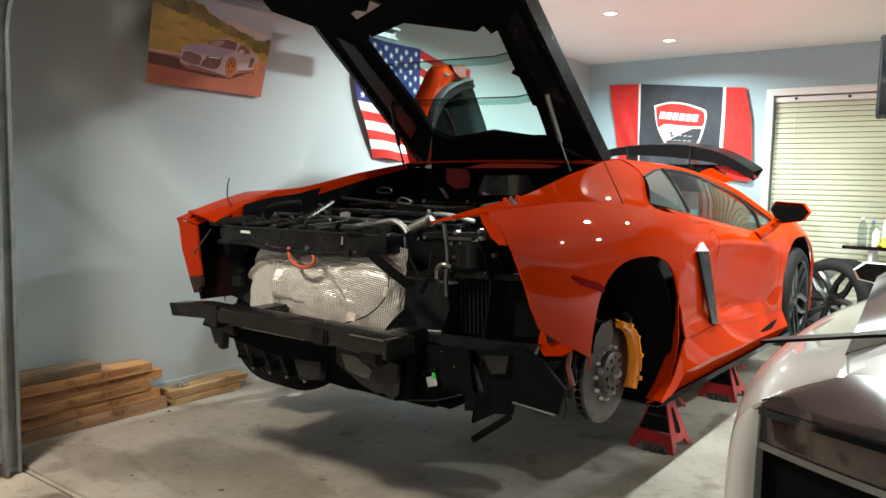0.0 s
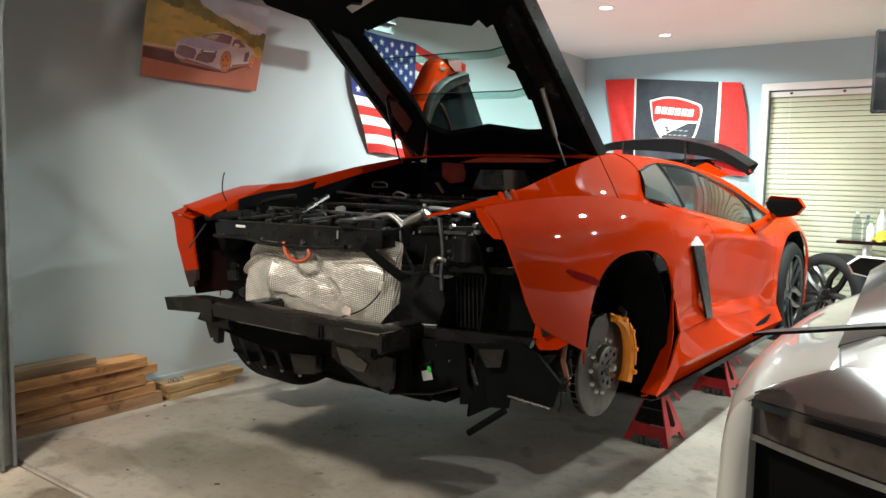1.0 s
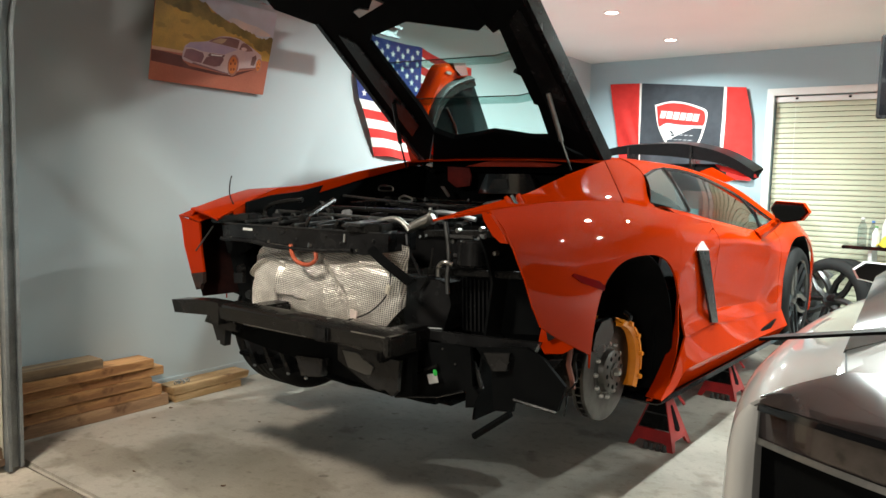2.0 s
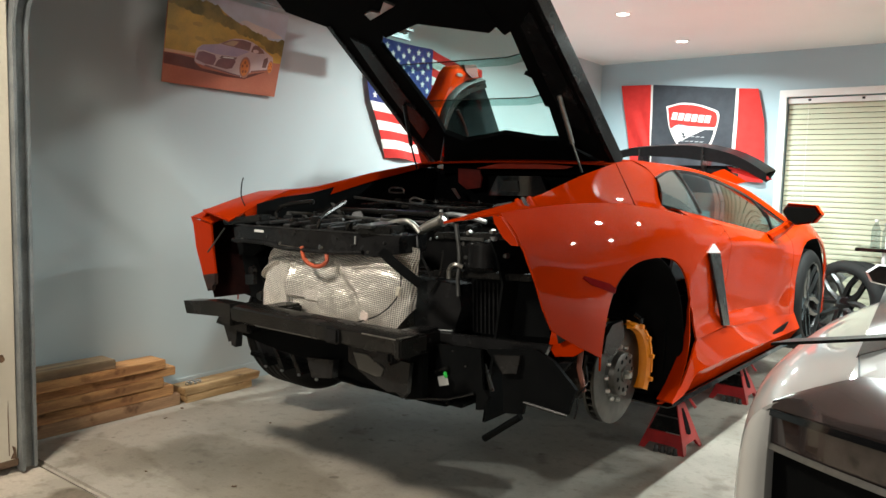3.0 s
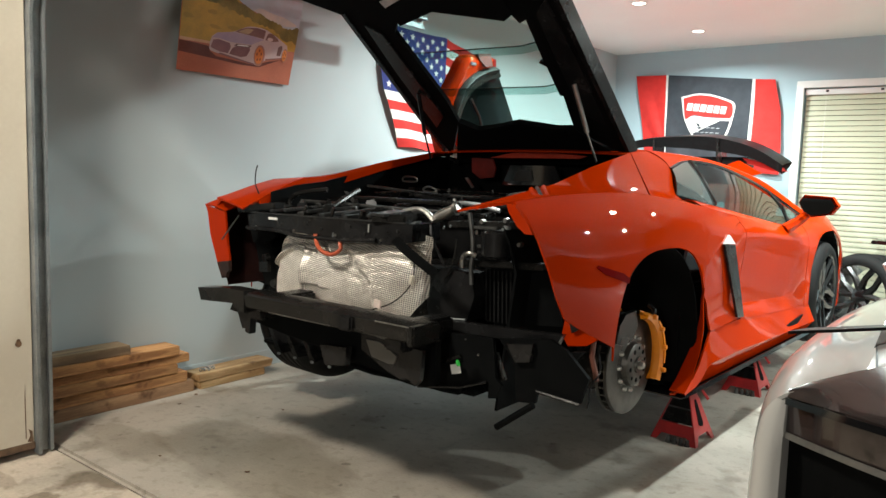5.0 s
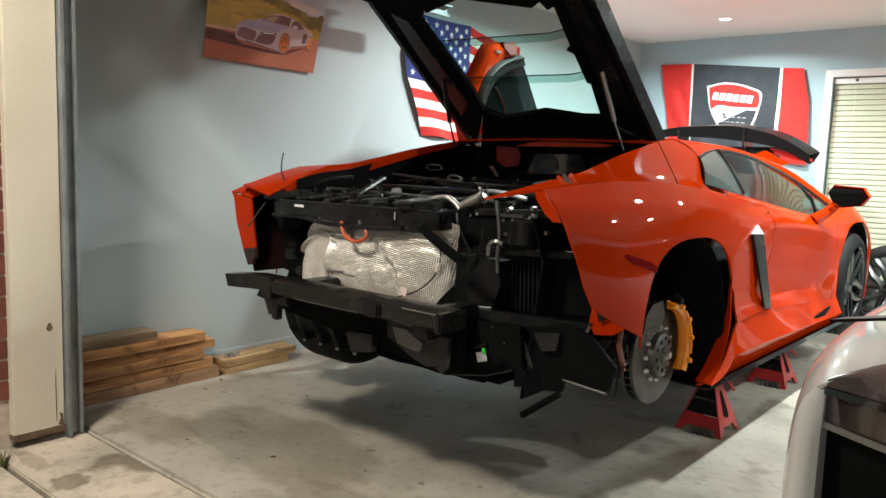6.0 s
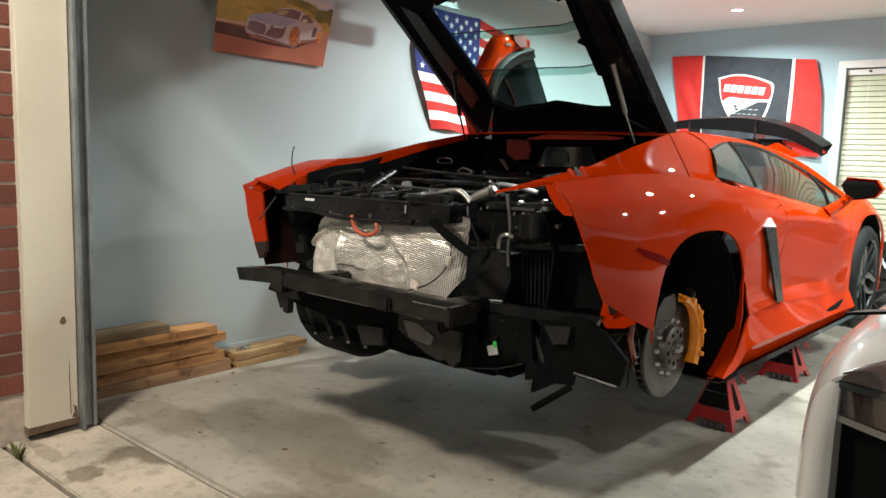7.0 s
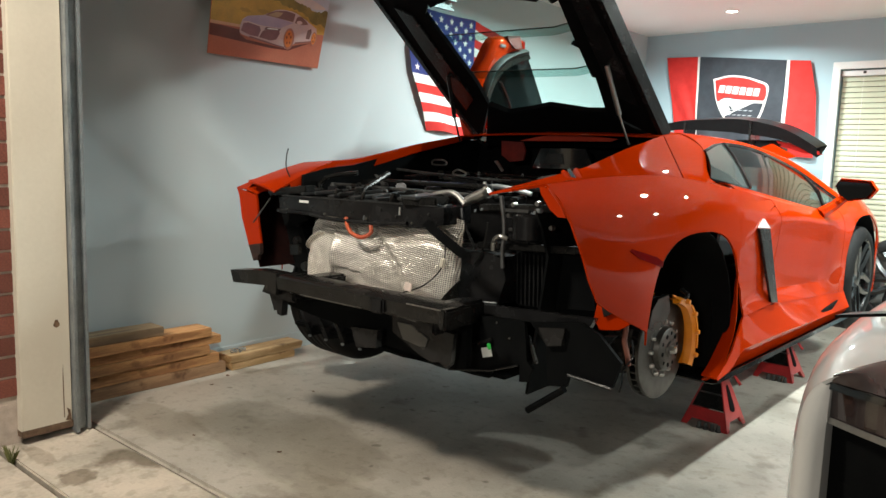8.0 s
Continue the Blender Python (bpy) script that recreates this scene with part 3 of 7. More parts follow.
for sign, label in ((1, "glossy orange rear quarter panel"), (-1, "glossy orange rear quarter panel with a bare edge")):
    ys = sorted(set([-0.684, -0.676] + TAIL_Y[1:-1] + [-0.61, -0.57, -0.515, -0.45, -0.41, -0.3745] + [round(0.02 + 0.3935 * math.sin(a), 4) for a in np.linspace(-1.56, 1.17, 32)] + list(np.linspace(0.384, 0.998, 15))))
    part("rear_fender", flip(sheet(B(), [skin_row(y, quarter_foot(y)) if y < 0.41 else [(ruled_lat(y, z), y, z) for z in np.linspace(at_y(SKIN[0], y)[1], quarter_foot(y), 20)] for y in ys]), sign), M_ORANGE, car, label, thick=0.008, smooth=16)
    # front lip of the wheel opening, rolled inwards, then the dark slot of the side duct
    rows = []
    for z in np.linspace(0.60, 0.178, 16):
        y = float(np.interp(z, [0.178, 0.217, 0.28, 0.334, 0.416, 0.55, 0.60], [0.275, 0.335, 0.376, 0.413, 0.428, 0.405, 0.412]))
        d = float(np.interp(z, [0.178, 0.255, 0.347, 0.485, 0.60], [0.068, 0.058, 0.042, 0.014, 0.008]))
        l = min(skin_lat(max(y, 0.3), z), 0.998)
        rows.append([(l - d, y + 0.012, z), (l - 0.4 * d, y + 0.003, z), (l, y, z), (l - 0.004, y + 0.012, z)])
    part("arch_lip", flip(sheet(B(), rows), sign), M_ORANGE, car, thick=0.006)
    part("side_duct", flip(sheet(B(), [[(0.90, y, z) for y in (0.40, 0.46, 0.60)] for z in (0.58, 0.4, 0.17)]), sign), M_FELT, car, "dark side duct", thick=0.005)
    # one panel between wheel opening, side duct and door, below the swage
    rows = []
    for z in np.concatenate((np.linspace(0.846, 0.690, 9), np.linspace(0.680, 0.395, 15))):
        y0 = float(np.interp(z, LINE_Z, LINE_Y)) + 0.006 if z > 0.687 else float(np.interp(z, GAP_Z + [0.60, 0.687], GAP_Y + [0.412, 0.396]))
        rows.append([(ruled_lat(y, z) - tuck(y), y, z) for y in np.linspace(min(y0, 0.980), 0.998, 12)])
    part("side_panel", flip(sheet(B(), rows), sign), M_ORANGE, car, thick=0.008, smooth=28)
    # deck: from the crest up to the engine bay edge and the roof
    INNER = [(-0.72, 0.578, 0.914), (-0.53, 0.615, 0.953), (-0.34, 0.642, 0.990), (-0.20, 0.622, 1.004), (0.15, 0.598, 1.084), (0.50, 0.572, 1.148), (0.56, 0.566, 1.158)]
    iy = [p[0] for p in INNER]
    rows = []
    def deck(y, v):
        """A point of the deck at y, v from the engine bay's edge (0) to the crest (1)."""
        li, zi = np.interp(y, iy, [p[1] for p in INNER]), np.interp(y, iy, [p[2] for p in INNER])
        lo, zo = at_y(SKIN[0], max(y, -0.69))
        if y < -0.60 and sign > 0:
            lo = li + (lo - li) * (0.45 + 0.55 * (y + 0.715) / 0.115)
            zo = zi + (zo - zi) * (0.45 + 0.55 * (y + 0.715) / 0.115)
        bul = 0.002 + 0.003 * max(0, min(1, (y + 0.30) / 0.5))
        return (li + (lo - li) * v, y, zi + (zo - zi) * v + bul * math.sin(math.pi * v))

    def shut_y(v):
        return 0.538 - 0.434 * v

    for k in range(24):
        rows.append([deck(-0.715 + k / 23 * (shut_y(v) - 0.004 + 0.715), v) for v in np.linspace(0, 1, 9)])
    part("rear_deck", flip(sheet(B(), rows), sign), M_ORANGE, car, thick=0.008, smooth=28)
    if sign > 0:
        for a, b, m in (((0.635, -0.365, 0.992), (0.773, -0.530, 0.958), M_ORANGE), ((0.648, -0.345, 0.998), (0.785, -0.512, 0.962), M_SMOKE), ((0.660, -0.322, 1.001), (0.797, -0.494, 0.966), M_ORANGE)):
            bm = sheet(B(), [[tuple(Vector(a).lerp(Vector(b), f) + Vector((-0.006, -0.008, 0.0))), tuple(Vector(a).lerp(Vector(b), f) + Vector((0, 0, 0.006))), tuple(Vector(a).lerp(Vector(b), f) + Vector((0.006, 0.008, 0.001)))] for f in np.linspace(0, 1, 5)])
            part("deck_slot", bm, m, car, "glossy louvre strip", thick=0.003)
    edge = [deck(shut_y(v), v) for v in np.linspace(0, 1, 13)]
    front = smooth_line([(0.556, 0.760, 1.172), (0.640, 0.715, 1.142), (0.716, 0.650, 1.090), (0.800, 0.528, 0.972), (*at_y(SKIN[0], 0.56)[:1], 0.56, at_y(SKIN[0], 0.56)[1])], 13)
    rows = [[tuple(np.array(a) + (np.array(b) - np.array(a)) * f + np.array((0.4, 0, 0.4)) * 0.003 * math.sin(math.pi * f) * math.sin(math.pi * v)) for v, a, b in zip(np.linspace(0, 1, 13), edge, front)] for f in np.linspace(0.02, 1, 9)]
    part("shut_line", flip(tube(B(), [(p[0] - 0.001, p[1], p[2] - 0.001) for p in edge], 0.0030, 6), sign), M_FELT, car)
    part("rear_pillar", flip(sheet(B(), rows), sign), M_ORANGE, car, thick=0.008, smooth=40)
    if sign < 0:
        rows = []
        for y in np.linspace(-0.62, 0.48, 16):
            li, zi = float(np.interp(y, iy, [p[1] for p in INNER])), float(np.interp(y, iy, [p[2] for p in INNER]))
            d = float(np.interp(y, [-0.62, -0.45, -0.1, 0.48], [0.020, 0.055, 0.050, 0.025]))
            rows.append([(-li, y, zi), (-li + 0.004, y, zi - 0.4 * d), (-li + 0.004, y, zi - d)])
        part("deck_lip", flip(sheet(B(), [[(-p[0], p[1], p[2]) for p in r] for r in rows]), -1), M_ORANGE, car, thick=0.004)
    # torn end flange at the tail
    if sign > 0:
        part("tail_flange", flip(prism(B(), [(0.768, 0.950), (0.800, 0.945), (0.850, 0.885), (0.862, 0.858), (0.835, 0.858), (0.806, 0.880), (0.775, 0.925)], lambda u, v, w: (u, -0.705 + 0.12 * (0.95 - v) + w, v), 0.018), sign), M_ORANGE, car, smooth=0)
    # wheel house lining
    rows = [[(x, 0.02 + 0.405 * math.cos(a), 0.37 + 0.425 * math.sin(a)) for x in (0.50, 0.75, 0.975)] for a in np.linspace(-0.45, math.pi - 0.25, 24)]
    part("wheel_liner", flip(sheet(B(), rows), sign), M_FELT, car, thick=0.006)
    # sill: a top plane, a crease, a lower plane
    rows = []
    for y in [0.285, 0.33, 0.395, 0.455, 0.505] + list(np.linspace(0.56, 2.36, 16)):
        zb = 0.170 - 0.014 * y
        zt = float(np.interp(y, [0.285, 0.395, 0.455, 0.505, 0.56, 1.0, 1.37, 1.84, 2.36], [0.185, 0.215, 0.265, 0.345, 0.392, 0.388, 0.357, 0.325, 0.296]))
        cr = zb + 0.40 * (zt - zb)
        lt = skin_lat(y, zt) if y > 0.5 else 0.985
        rows.append([(lt - 0.004, y, zt), (0.5 * lt + 0.4965 - 0.006 * y, y, 0.5 * (zt + cr) + 0.002), (0.997 - 0.010 * y, y, cr), (0.966 - 0.012 * y, y, zb + 0.02), (0.955 - 0.012 * y, y, zb), (0.935 - 0.012 * y, y, zb - 0.004)])
    part("side_skirt", flip(sheet(B(), rows), sign), M_ORANGE, car, thick=0.008, smooth=22)
    part("skirt_lip", flip(sheet(B(), [[(x, y, 0.166 - 0.014 * y + dz) for x, dz in ((0.992 - 0.012 * y, 0.014), (0.998 - 0.012 * y, -0.004), (0.975 - 0.012 * y, -0.014), (0.70, -0.014))] for y in np.linspace(0.30, 2.46, 10)]), sign), M_GLOSS, car, "dark carbon lip", thick=0.006)
    part("skirt_vent", flip(prism(B(), [(1.78, 0.250), (2.12, 0.270), (1.92, 0.205)], lambda u, v, w: (0.982 - 0.010 * u + w, u, v), 0.010), sign), M_FELT, car, "dark triangular vent")
    # front fender with its wheel opening
    ys = sorted([2.262, 2.30] + [round(2.72 + 0.393 * math.sin(a), 4) for a in np.linspace(-1.55, 1.55, 24)] + [3.14, 3.2, 3.35, 3.5, 3.6])
    part("front_fender", flip(sheet(B(), [skin_row(y, max(arch(y, 2.72, 0.36, 0.388, 0.385), 0.20)) for y in ys]), sign), M_ORANGE, car, thick=0.008, smooth=28)
    rows = [[(x, 2.72 + 0.395 * math.cos(a), 0.36 + 0.395 * math.sin(a)) for x in (0.50, 0.935)] for a in np.linspace(-0.4, math.pi + 0.4, 18)]
    part("front_wheel_liner", flip(sheet(B(), rows), sign), M_FELT, car, thick=0.006)

# right door, shut
door_r = part("door", sheet(B(), [skin_row(y, float(np.interp(y, [1.0, 1.37, 1.84, 2.36], [0.389, 0.357, 0.325, 0.296]))) for y in np.linspace(1.004, 2.256, 20)]), M_ORANGE, car, "shut orange scissor door", thick=0.008, smooth=18)
# flat black plate stands for the shade in the orange pull recess
part("door_pull", prism(B(), [(1.02, 0.800), (1.16, 0.812), (1.305, 0.800), (1.235, 0.777), (1.04, 0.782)], lambda u, v, w: (skin_lat(u, v) - 0.004 + w, u, v), 0.007), M_FELT, door_r, "dark recessed door pull")
GB = [(0.800, 0.525, 0.972), (0.835, 0.90, 0.926), (0.862, 1.37, 0.866), (0.862, 1.95, 0.808), (0.856, 2.26, 0.797)]
GT = [(0.722, 0.640, 1.088), (0.660, 0.97, 1.131), (0.640, 1.40, 1.124), (0.655, 1.78, 1.075), (0.700, 2.10, 1.000), (0.840, 2.40, 0.842)]
RE = [(0.550, 0.74, 1.1755), (0.552, 1.02, 1.174), (0.582, 1.40, 1.156), (0.625, 1.80, 1.112), (0.690, 2.14, 1.038), (0.830, 2.48, 0.868)]
for sign in (1, -1):
    gb, gt, re = smooth_line(GB, 21), smooth_line(GT, 21), smooth_line(RE, 21)
    rows = [[tuple(np.array(a) + (np.array(b) - np.array(a)) * v + np.array((0.009, 0, 0.005)) * math.sin(math.pi * v)) for v in np.linspace(0, 1, 6)] for a, b in zip(gb, gt)]
    bm = sheet(B(), rows)
    if sign > 0:
        pane = part("side_window", bm, M_GLASS_D, car, "dark tinted side window", thick=0.004)
        pane.visible_shadow = False
        quarter = []
        for k in range(6):
            line = np.array([r[k] for r in rows])
            end = 0.90 + 0.09 * k / 5
            quarter.append([tuple(np.array([np.interp(y, line[:, 1], line[:, c]) for c in (0, 1, 2)]) + np.array((0.006, 0, 0.004))) for y in np.linspace(line[0, 1], end, 10)])
        part("quarter_glass", sheet(B(), quarter), M_QGLASS, pane, "grey-green smoked quarter glass", thick=0.003)
        part("window_post", tube(B(), [(q[-1][0] + 0.002, q[-1][1], q[-1][2] + 0.002) for q in quarter], 0.009, 6), M_GLOSS, pane, "black window post")
        part("window_bar", tube(B(), [(0.866, 2.06, 0.802), (0.80, 2.13, 0.90), (0.705, 2.12, 0.992)], 0.010, 6), M_GLOSS, pane)
        part("window_seal", tube(B(), [(a[0] + 0.006, a[1], a[2] - 0.004) for a in gb], 0.004, 6), M_GLOSS, pane, "black rubber window seal")
        part("window_seal", tube(B(), gt, 0.011, 6), M_GLOSS, pane, "black rubber window seal")
        # ledge between glass and door crest
        rows = [[(q[0] - 0.004, q[1], q[2] - 0.004), ((q[0] + c[0]) / 2, q[1], (q[2] + c[1]) / 2 + 0.008), (c[0] + 0.001, q[1], c[1] + 0.001)] for q in gb[1:19] for c in [at_y(SKIN[0], q[1])]]
        part("waist_ledge", sheet(B(), rows), M_ORANGE, car, thick=0.006)
    bm = sheet(B(), [[tuple(np.array(a) + (np.array(b) - np.array(a)) * v + np.array((0.012, 0, 0.008)) * math.sin(math.pi * v)) for v in np.linspace(0, 1, 5)] for a, b in zip(gt, re)])
    part("roof_rail", mirror_x(bm) if sign < 0 else bm, M_ORANGE, car, thick=0.008)
rows = []
for l, y, z in smooth_line(RE[:3], 9):
    rows.append([(l * v, y, z + 0.018 * (1 - v * v)) for v in np.linspace(-1, 1, 13)])
rear = [[(0.572 * v, 0.50, 1.148 + 0.012 * (1 - v * v)) for v in np.linspace(-1, 1, 13)], [(p[0], p[1] - 0.002, p[2]) for p in rows[0]]]
part("roof_rear_strip", sheet(B(), rear), M_ORANGE, car, thick=0.008)
part("roof", sheet(B(), rows), M_ORANGE, car, thick=0.008)
rows = [[(l * v, y + 0.30 * (1 - v * v) * max(0, y - 1.4), z + 0.03 * (1 - v * v)) for v in np.linspace(-1, 1, 13)] for l, y, z in smooth_line(RE[2:], 8)]
ws = part("windscreen", sheet(B(), rows), M_GLASS_D, car, "dark raked windscreen", thick=0.005)
ws.visible_shadow = False
rows = []
for y, w, z in ((2.42, 0.82, 0.82), (2.9, 0.82, 0.775), (3.25, 0.80, 0.72), (3.6, 0.78, 0.60)):
    rows.append([(w * v, y + 0.14 * (1 - v * v), z + 0.03 * (1 - v * v)) for v in np.linspace(-1, 1, 11)])
part("bonnet", sheet(B(), rows), M_ORANGE, car, thick=0.008)
rows = []
for z, y, w in ((0.60, 3.60, 0.79), (0.47, 3.66, 0.82), (0.30, 3.66, 0.82), (0.16, 3.58, 0.82)):
    rows.append([(w * v, y + 0.12 * (1 - v * v), z) for v in np.linspace(-1, 1, 11)])
part("front_bumper", sheet(B(), rows), M_ORANGE, car, thick=0.008)
part("headlining", sheet(B(), [[(l * 0.97 * v, y, z - 0.02 + 0.016 * (1 - v * v)) for v in np.linspace(-1, 1, 9)] for l, y, z in smooth_line(RE[:5], 12)]), M_FELT, car, "black headlining", thick=0.004)
# cabin
cab = B()
box(cab, (0, 1.55, 0.40), (1.66, 1.9, 0.42), 0.04)
box(cab, (0, 2.35, 0.68), (1.40, 0.36, 0.16), 0.05)
part("cabin_tub", cab, M_FELT, car, "black cabin trim")
for x in (-0.38, 0.38):
    bm = B()
    box(bm, (x, 1.15, 0.78), (0.50, 0.16, 0.62), 0.06, (-18, 0, 0))
    box(bm, (x, 0.98, 1.03), (0.30, 0.10, 0.20), 0.04, (-14, 0, 0))
    part("seat", bm, M_BLACK, car, "black bucket seat")
part("steering_wheel", lathe(B(), [(0.165 + 0.014 * math.cos(a), 0.014 * math.sin(a)) for a in np.linspace(0, 2 * math.pi, 9)], 28, "Y", (-0.38, 2.02, 0.80)), M_BLACK, car)
# blade in the side intake with its bright tip
blade = part("side_blade", prism(B(), [(0.625, 0.770), (0.785, 0.760), (1.020, 0.396), (0.925, 0.408)], lambda u, v, w: (ruled_lat(min(u, 0.99), v) + 0.002 + w, u, v), 0.012), M_BLACK, car, "satin black intake blade", smooth=0)
part("blade_tip", prism(B(), [(0.622, 0.773), (0.788, 0.763), (0.702, 0.808)], lambda u, v, w: (ruled_lat(u, v) + 0.002 + w, u, v), 0.012), M_WHITE, blade, "bright blade tip", smooth=0)
# small red side marker lamp
M_LAMP = surface("red_lamp_plastic", (0.17, 0.002, 0.002), (0.12, 0.0015, 0.0015), 5, 0.16, coat=0.0, spec=0.08)
part("marker_lamp", prism(B(), [(-0.452, 0.748), (-0.44, 0.754), (-0.31, 0.720), (-0.276, 0.700), (-0.285, 0.684), (-0.41, 0.722)], lambda u, v, w: (skin_lat(u, v) + 0.001 + w, u, v), 0.007), M_LAMP, car, "red side marker lamp")
# fine scratches on the rear quarter
M_SCRATCH = surface("pale_scratch", (0.62, 0.25, 0.17), (0.50, 0.16, 0.10), 60, 0.5)
for y0, z0, y1, z1 in ((-0.613, 0.802, -0.560, 0.790), (-0.642, 0.779, -0.590, 0.773), (-0.604, 0.765, -0.542, 0.755), (-0.655, 0.752, -0.610, 0.746), (-0.596, 0.748, -0.519, 0.734), (-0.640, 0.737, -0.575, 0.728)):
    part("scratch", prism(B(), [(y0, z0), (0.5 * (y0 + y1), 0.5 * (z0 + z1) + 0.0012), (y1, z1), (0.5 * (y0 + y1), 0.5 * (z0 + z1) - 0.0014)], lambda u, v, w: (skin_lat(u, v) + 0.0005 + w, u, v), 0.0006), M_SCRATCH, car, "pale scratch in the paint", smooth=0)
# door mirror
mir = B()
rows = []
for f, k in ((0.0, 0.97), (0.012, 1.0), (0.05, 1.0), (0.11, 0.86), (0.15, 0.45)):
    rows.append([(1.048 + k * (u - 1.048), 1.93 + f, 0.922 + k * (v - 0.922)) for u, v in ((0.939, 0.938), (0.967, 0.984), (1.117, 0.976), (1.152, 0.926), (1.117, 0.876), (1.014, 0.856), (0.968, 0.884))])
sheet(mir, rows, closed=True)
mir.faces.new([v for v in mir.verts if abs(v.co.y - 2.08) < 1e-4])
mirror = part("door_mirror", mir, M_ORANGE, car, "orange door mirror on a short arm", smooth=40)
part("mirror_glass", prism(B(), [(0.957, 0.940), (0.974, 0.965), (1.112, 0.960), (1.136, 0.924), (1.106, 0.884), (1.016, 0.866), (0.978, 0.892)], lambda u, v, w: (u, 1.925 - w + 0.17 * (u - 1.048) - 0.013, v), 0.004), surface("mirror_silver", (0.8, 0.82, 0.85), None, 3, 0.03, 1.0, spread=0.01), mirror, "mirror glass")
part("mirror_arm", tube(B(), [(0.895, 1.86, 0.780), (0.945, 1.92, 0.825), (0.990, 1.99, 0.885)], [0.036, 0.030, 0.024], 8), M_ORANGE, mirror)


# wheels
def wheel(parent, x, y, z, r, w, rim_r, side, spokes=True):
    """A wheel on its side axis; side 1: its face looks to +x."""
    prof = [(rim_r, -w / 2), (rim_r + 0.02, -w / 2 - 0.006), (r - 0.035, -w / 2 + 0.002), (r - 0.008, -w / 2 + 0.025), (r, -w / 2 + 0.05)]
    for k in range(-2, 3):
        q = k * w / 6.5
        prof += [(r, q - 0.012), (r - 0.007, q - 0.006), (r - 0.007, q + 0.006), (r, q + 0.012)]
    prof += [(r, w / 2 - 0.05), (r - 0.008, w / 2 - 0.025), (r - 0.035, w / 2 - 0.002), (rim_r + 0.02, w / 2 + 0.006), (rim_r, w / 2)]
    e = part("wheel", lathe(B(), [(rim_r, -w / 2), (rim_r - 0.012, -w / 2 + 0.01), (rim_r - 0.03, 0), (rim_r - 0.012, w / 2 - 0.01), (rim_r, w / 2 - 0.002)], 48), M_RIM, parent, "dark alloy wheel")
    e.location = (x, y, z)
    part("tyre", lathe(B(), prof, 56), M_RUBBER, e, "black low-profile tyre")
    bm = B()
    f = side * (w / 2 - 0.035)
    for k in range(5):
        a0 = 2 * math.pi * k / 5 + 0.3
        for d in (-0.24, 0.24):
            p0 = (f - side * 0.02, 0.05 * math.cos(a0), 0.05 * math.sin(a0))
            p1 = (f, 0.6 * rim_r * math.cos(a0 + d * 1.2), 0.6 * rim_r * math.sin(a0 + d * 1.2))
            p2 = (f + side * 0.012, (rim_r - 0.012) * math.cos(a0 + d * 1.9), (rim_r - 0.012) * math.sin(a0 + d * 1.9))
            tube(bm, [p0, p1, p2], [0.034, 0.024, 0.024], 6)
    part("spokes", bm, M_RIM, e)
    part("hub_cap", lathe(B(), [(0.0, f + side * 0.02), (0.035, f + side * 0.018), (0.07, f), (0.075, f - side * 0.05)], 24), M_RIM, e)
    return e


wheel(car, -0.872, 0.0, 0.305, 0.357, 0.30, 0.262, -1)
wheel(car, 0.835, 2.70, 0.337, 0.336, 0.25, 0.252, 1)
wheel(car, -0.835, 2.70, 0.337, 0.336, 0.25, 0.252, -1)
# bare right rear hub: disc, bell, caliper
disc = part("brake_disc", lathe(B(), [(0.10, 0.868), (0.196, 0.868), (0.198, 0.866), (0.198, 0.856), (0.14, 0.856)], 72, "X", (0, -0.02, 0.347)), M_DISC, car, "bare steel brake disc")
disc.location = (0, 0.054, -0.022)
part("inner_ring", lathe(B(), [(0.14, 0.832), (0.198, 0.832), (0.198, 0.820), (0.10, 0.818)], 60, "X", (0, -0.02, 0.347)), M_DISC, disc)
for k in range(36):
    a = 2 * math.pi * k / 36
    part("vane", box(B(), (0.844, -0.02 + 0.172 * math.cos(a), 0.347 + 0.172 * math.sin(a)), (0.023, 0.05, 0.006), 0, (math.degrees(a), 0, 0)), M_DISC, disc, smooth=0)
part("pad_carrier", prism(B(), [(-0.200, 0.455), (-0.180, 0.520), (-0.135, 0.556), (-0.050, 0.562), (-0.030, 0.500), (-0.07, 0.452), (-0.13, 0.436)], lambda u, v, w: (0.872 + w, u, v), 0.022), M_BEAM, disc, "dark pad carrier", smooth=0)
part("disc_bell", lathe(B(), [(0.0, 0.905), (0.03, 0.905), (0.032, 0.898), (0.072, 0.898), (0.082, 0.892), (0.088, 0.872), (0.108, 0.870), (0.112, 0.866)], 40, "X", (0, -0.02, 0.347)), M_DISC, disc, "greyish disc bell")
for k in range(12):
    a = 2 * math.pi * k / 12
    part("bobbin", lathe(B(), [(0.0, 0.882), (0.006, 0.882), (0.009, 0.878), (0.010, 0.868)], 10, "X", (0, -0.02 + 0.105 * math.cos(a), 0.347 + 0.105 * math.sin(a))), M_METAL, disc, "bright bobbin bolt")
for k in range(10):
    a, r = 2 * math.pi * (k + 0.3) / 10, 0.060 if k % 2 else 0.064
    part("stud_hole", lathe(B(), [(0.0, 0.8995), (0.009 if k % 2 else 0.006, 0.8995), (0.009, 0.897)], 10, "X", (0, -0.02 + r * math.cos(a), 0.347 + r * math.sin(a))), M_FELT, disc)
part("hub_nut", lathe(B(), [(0.0, 0.925), (0.012, 0.925), (0.016, 0.918), (0.018, 0.903)], 6, "X", (0, -0.02, 0.347)), M_METAL, disc, "bright hub nut")
cal = B()
rows = []
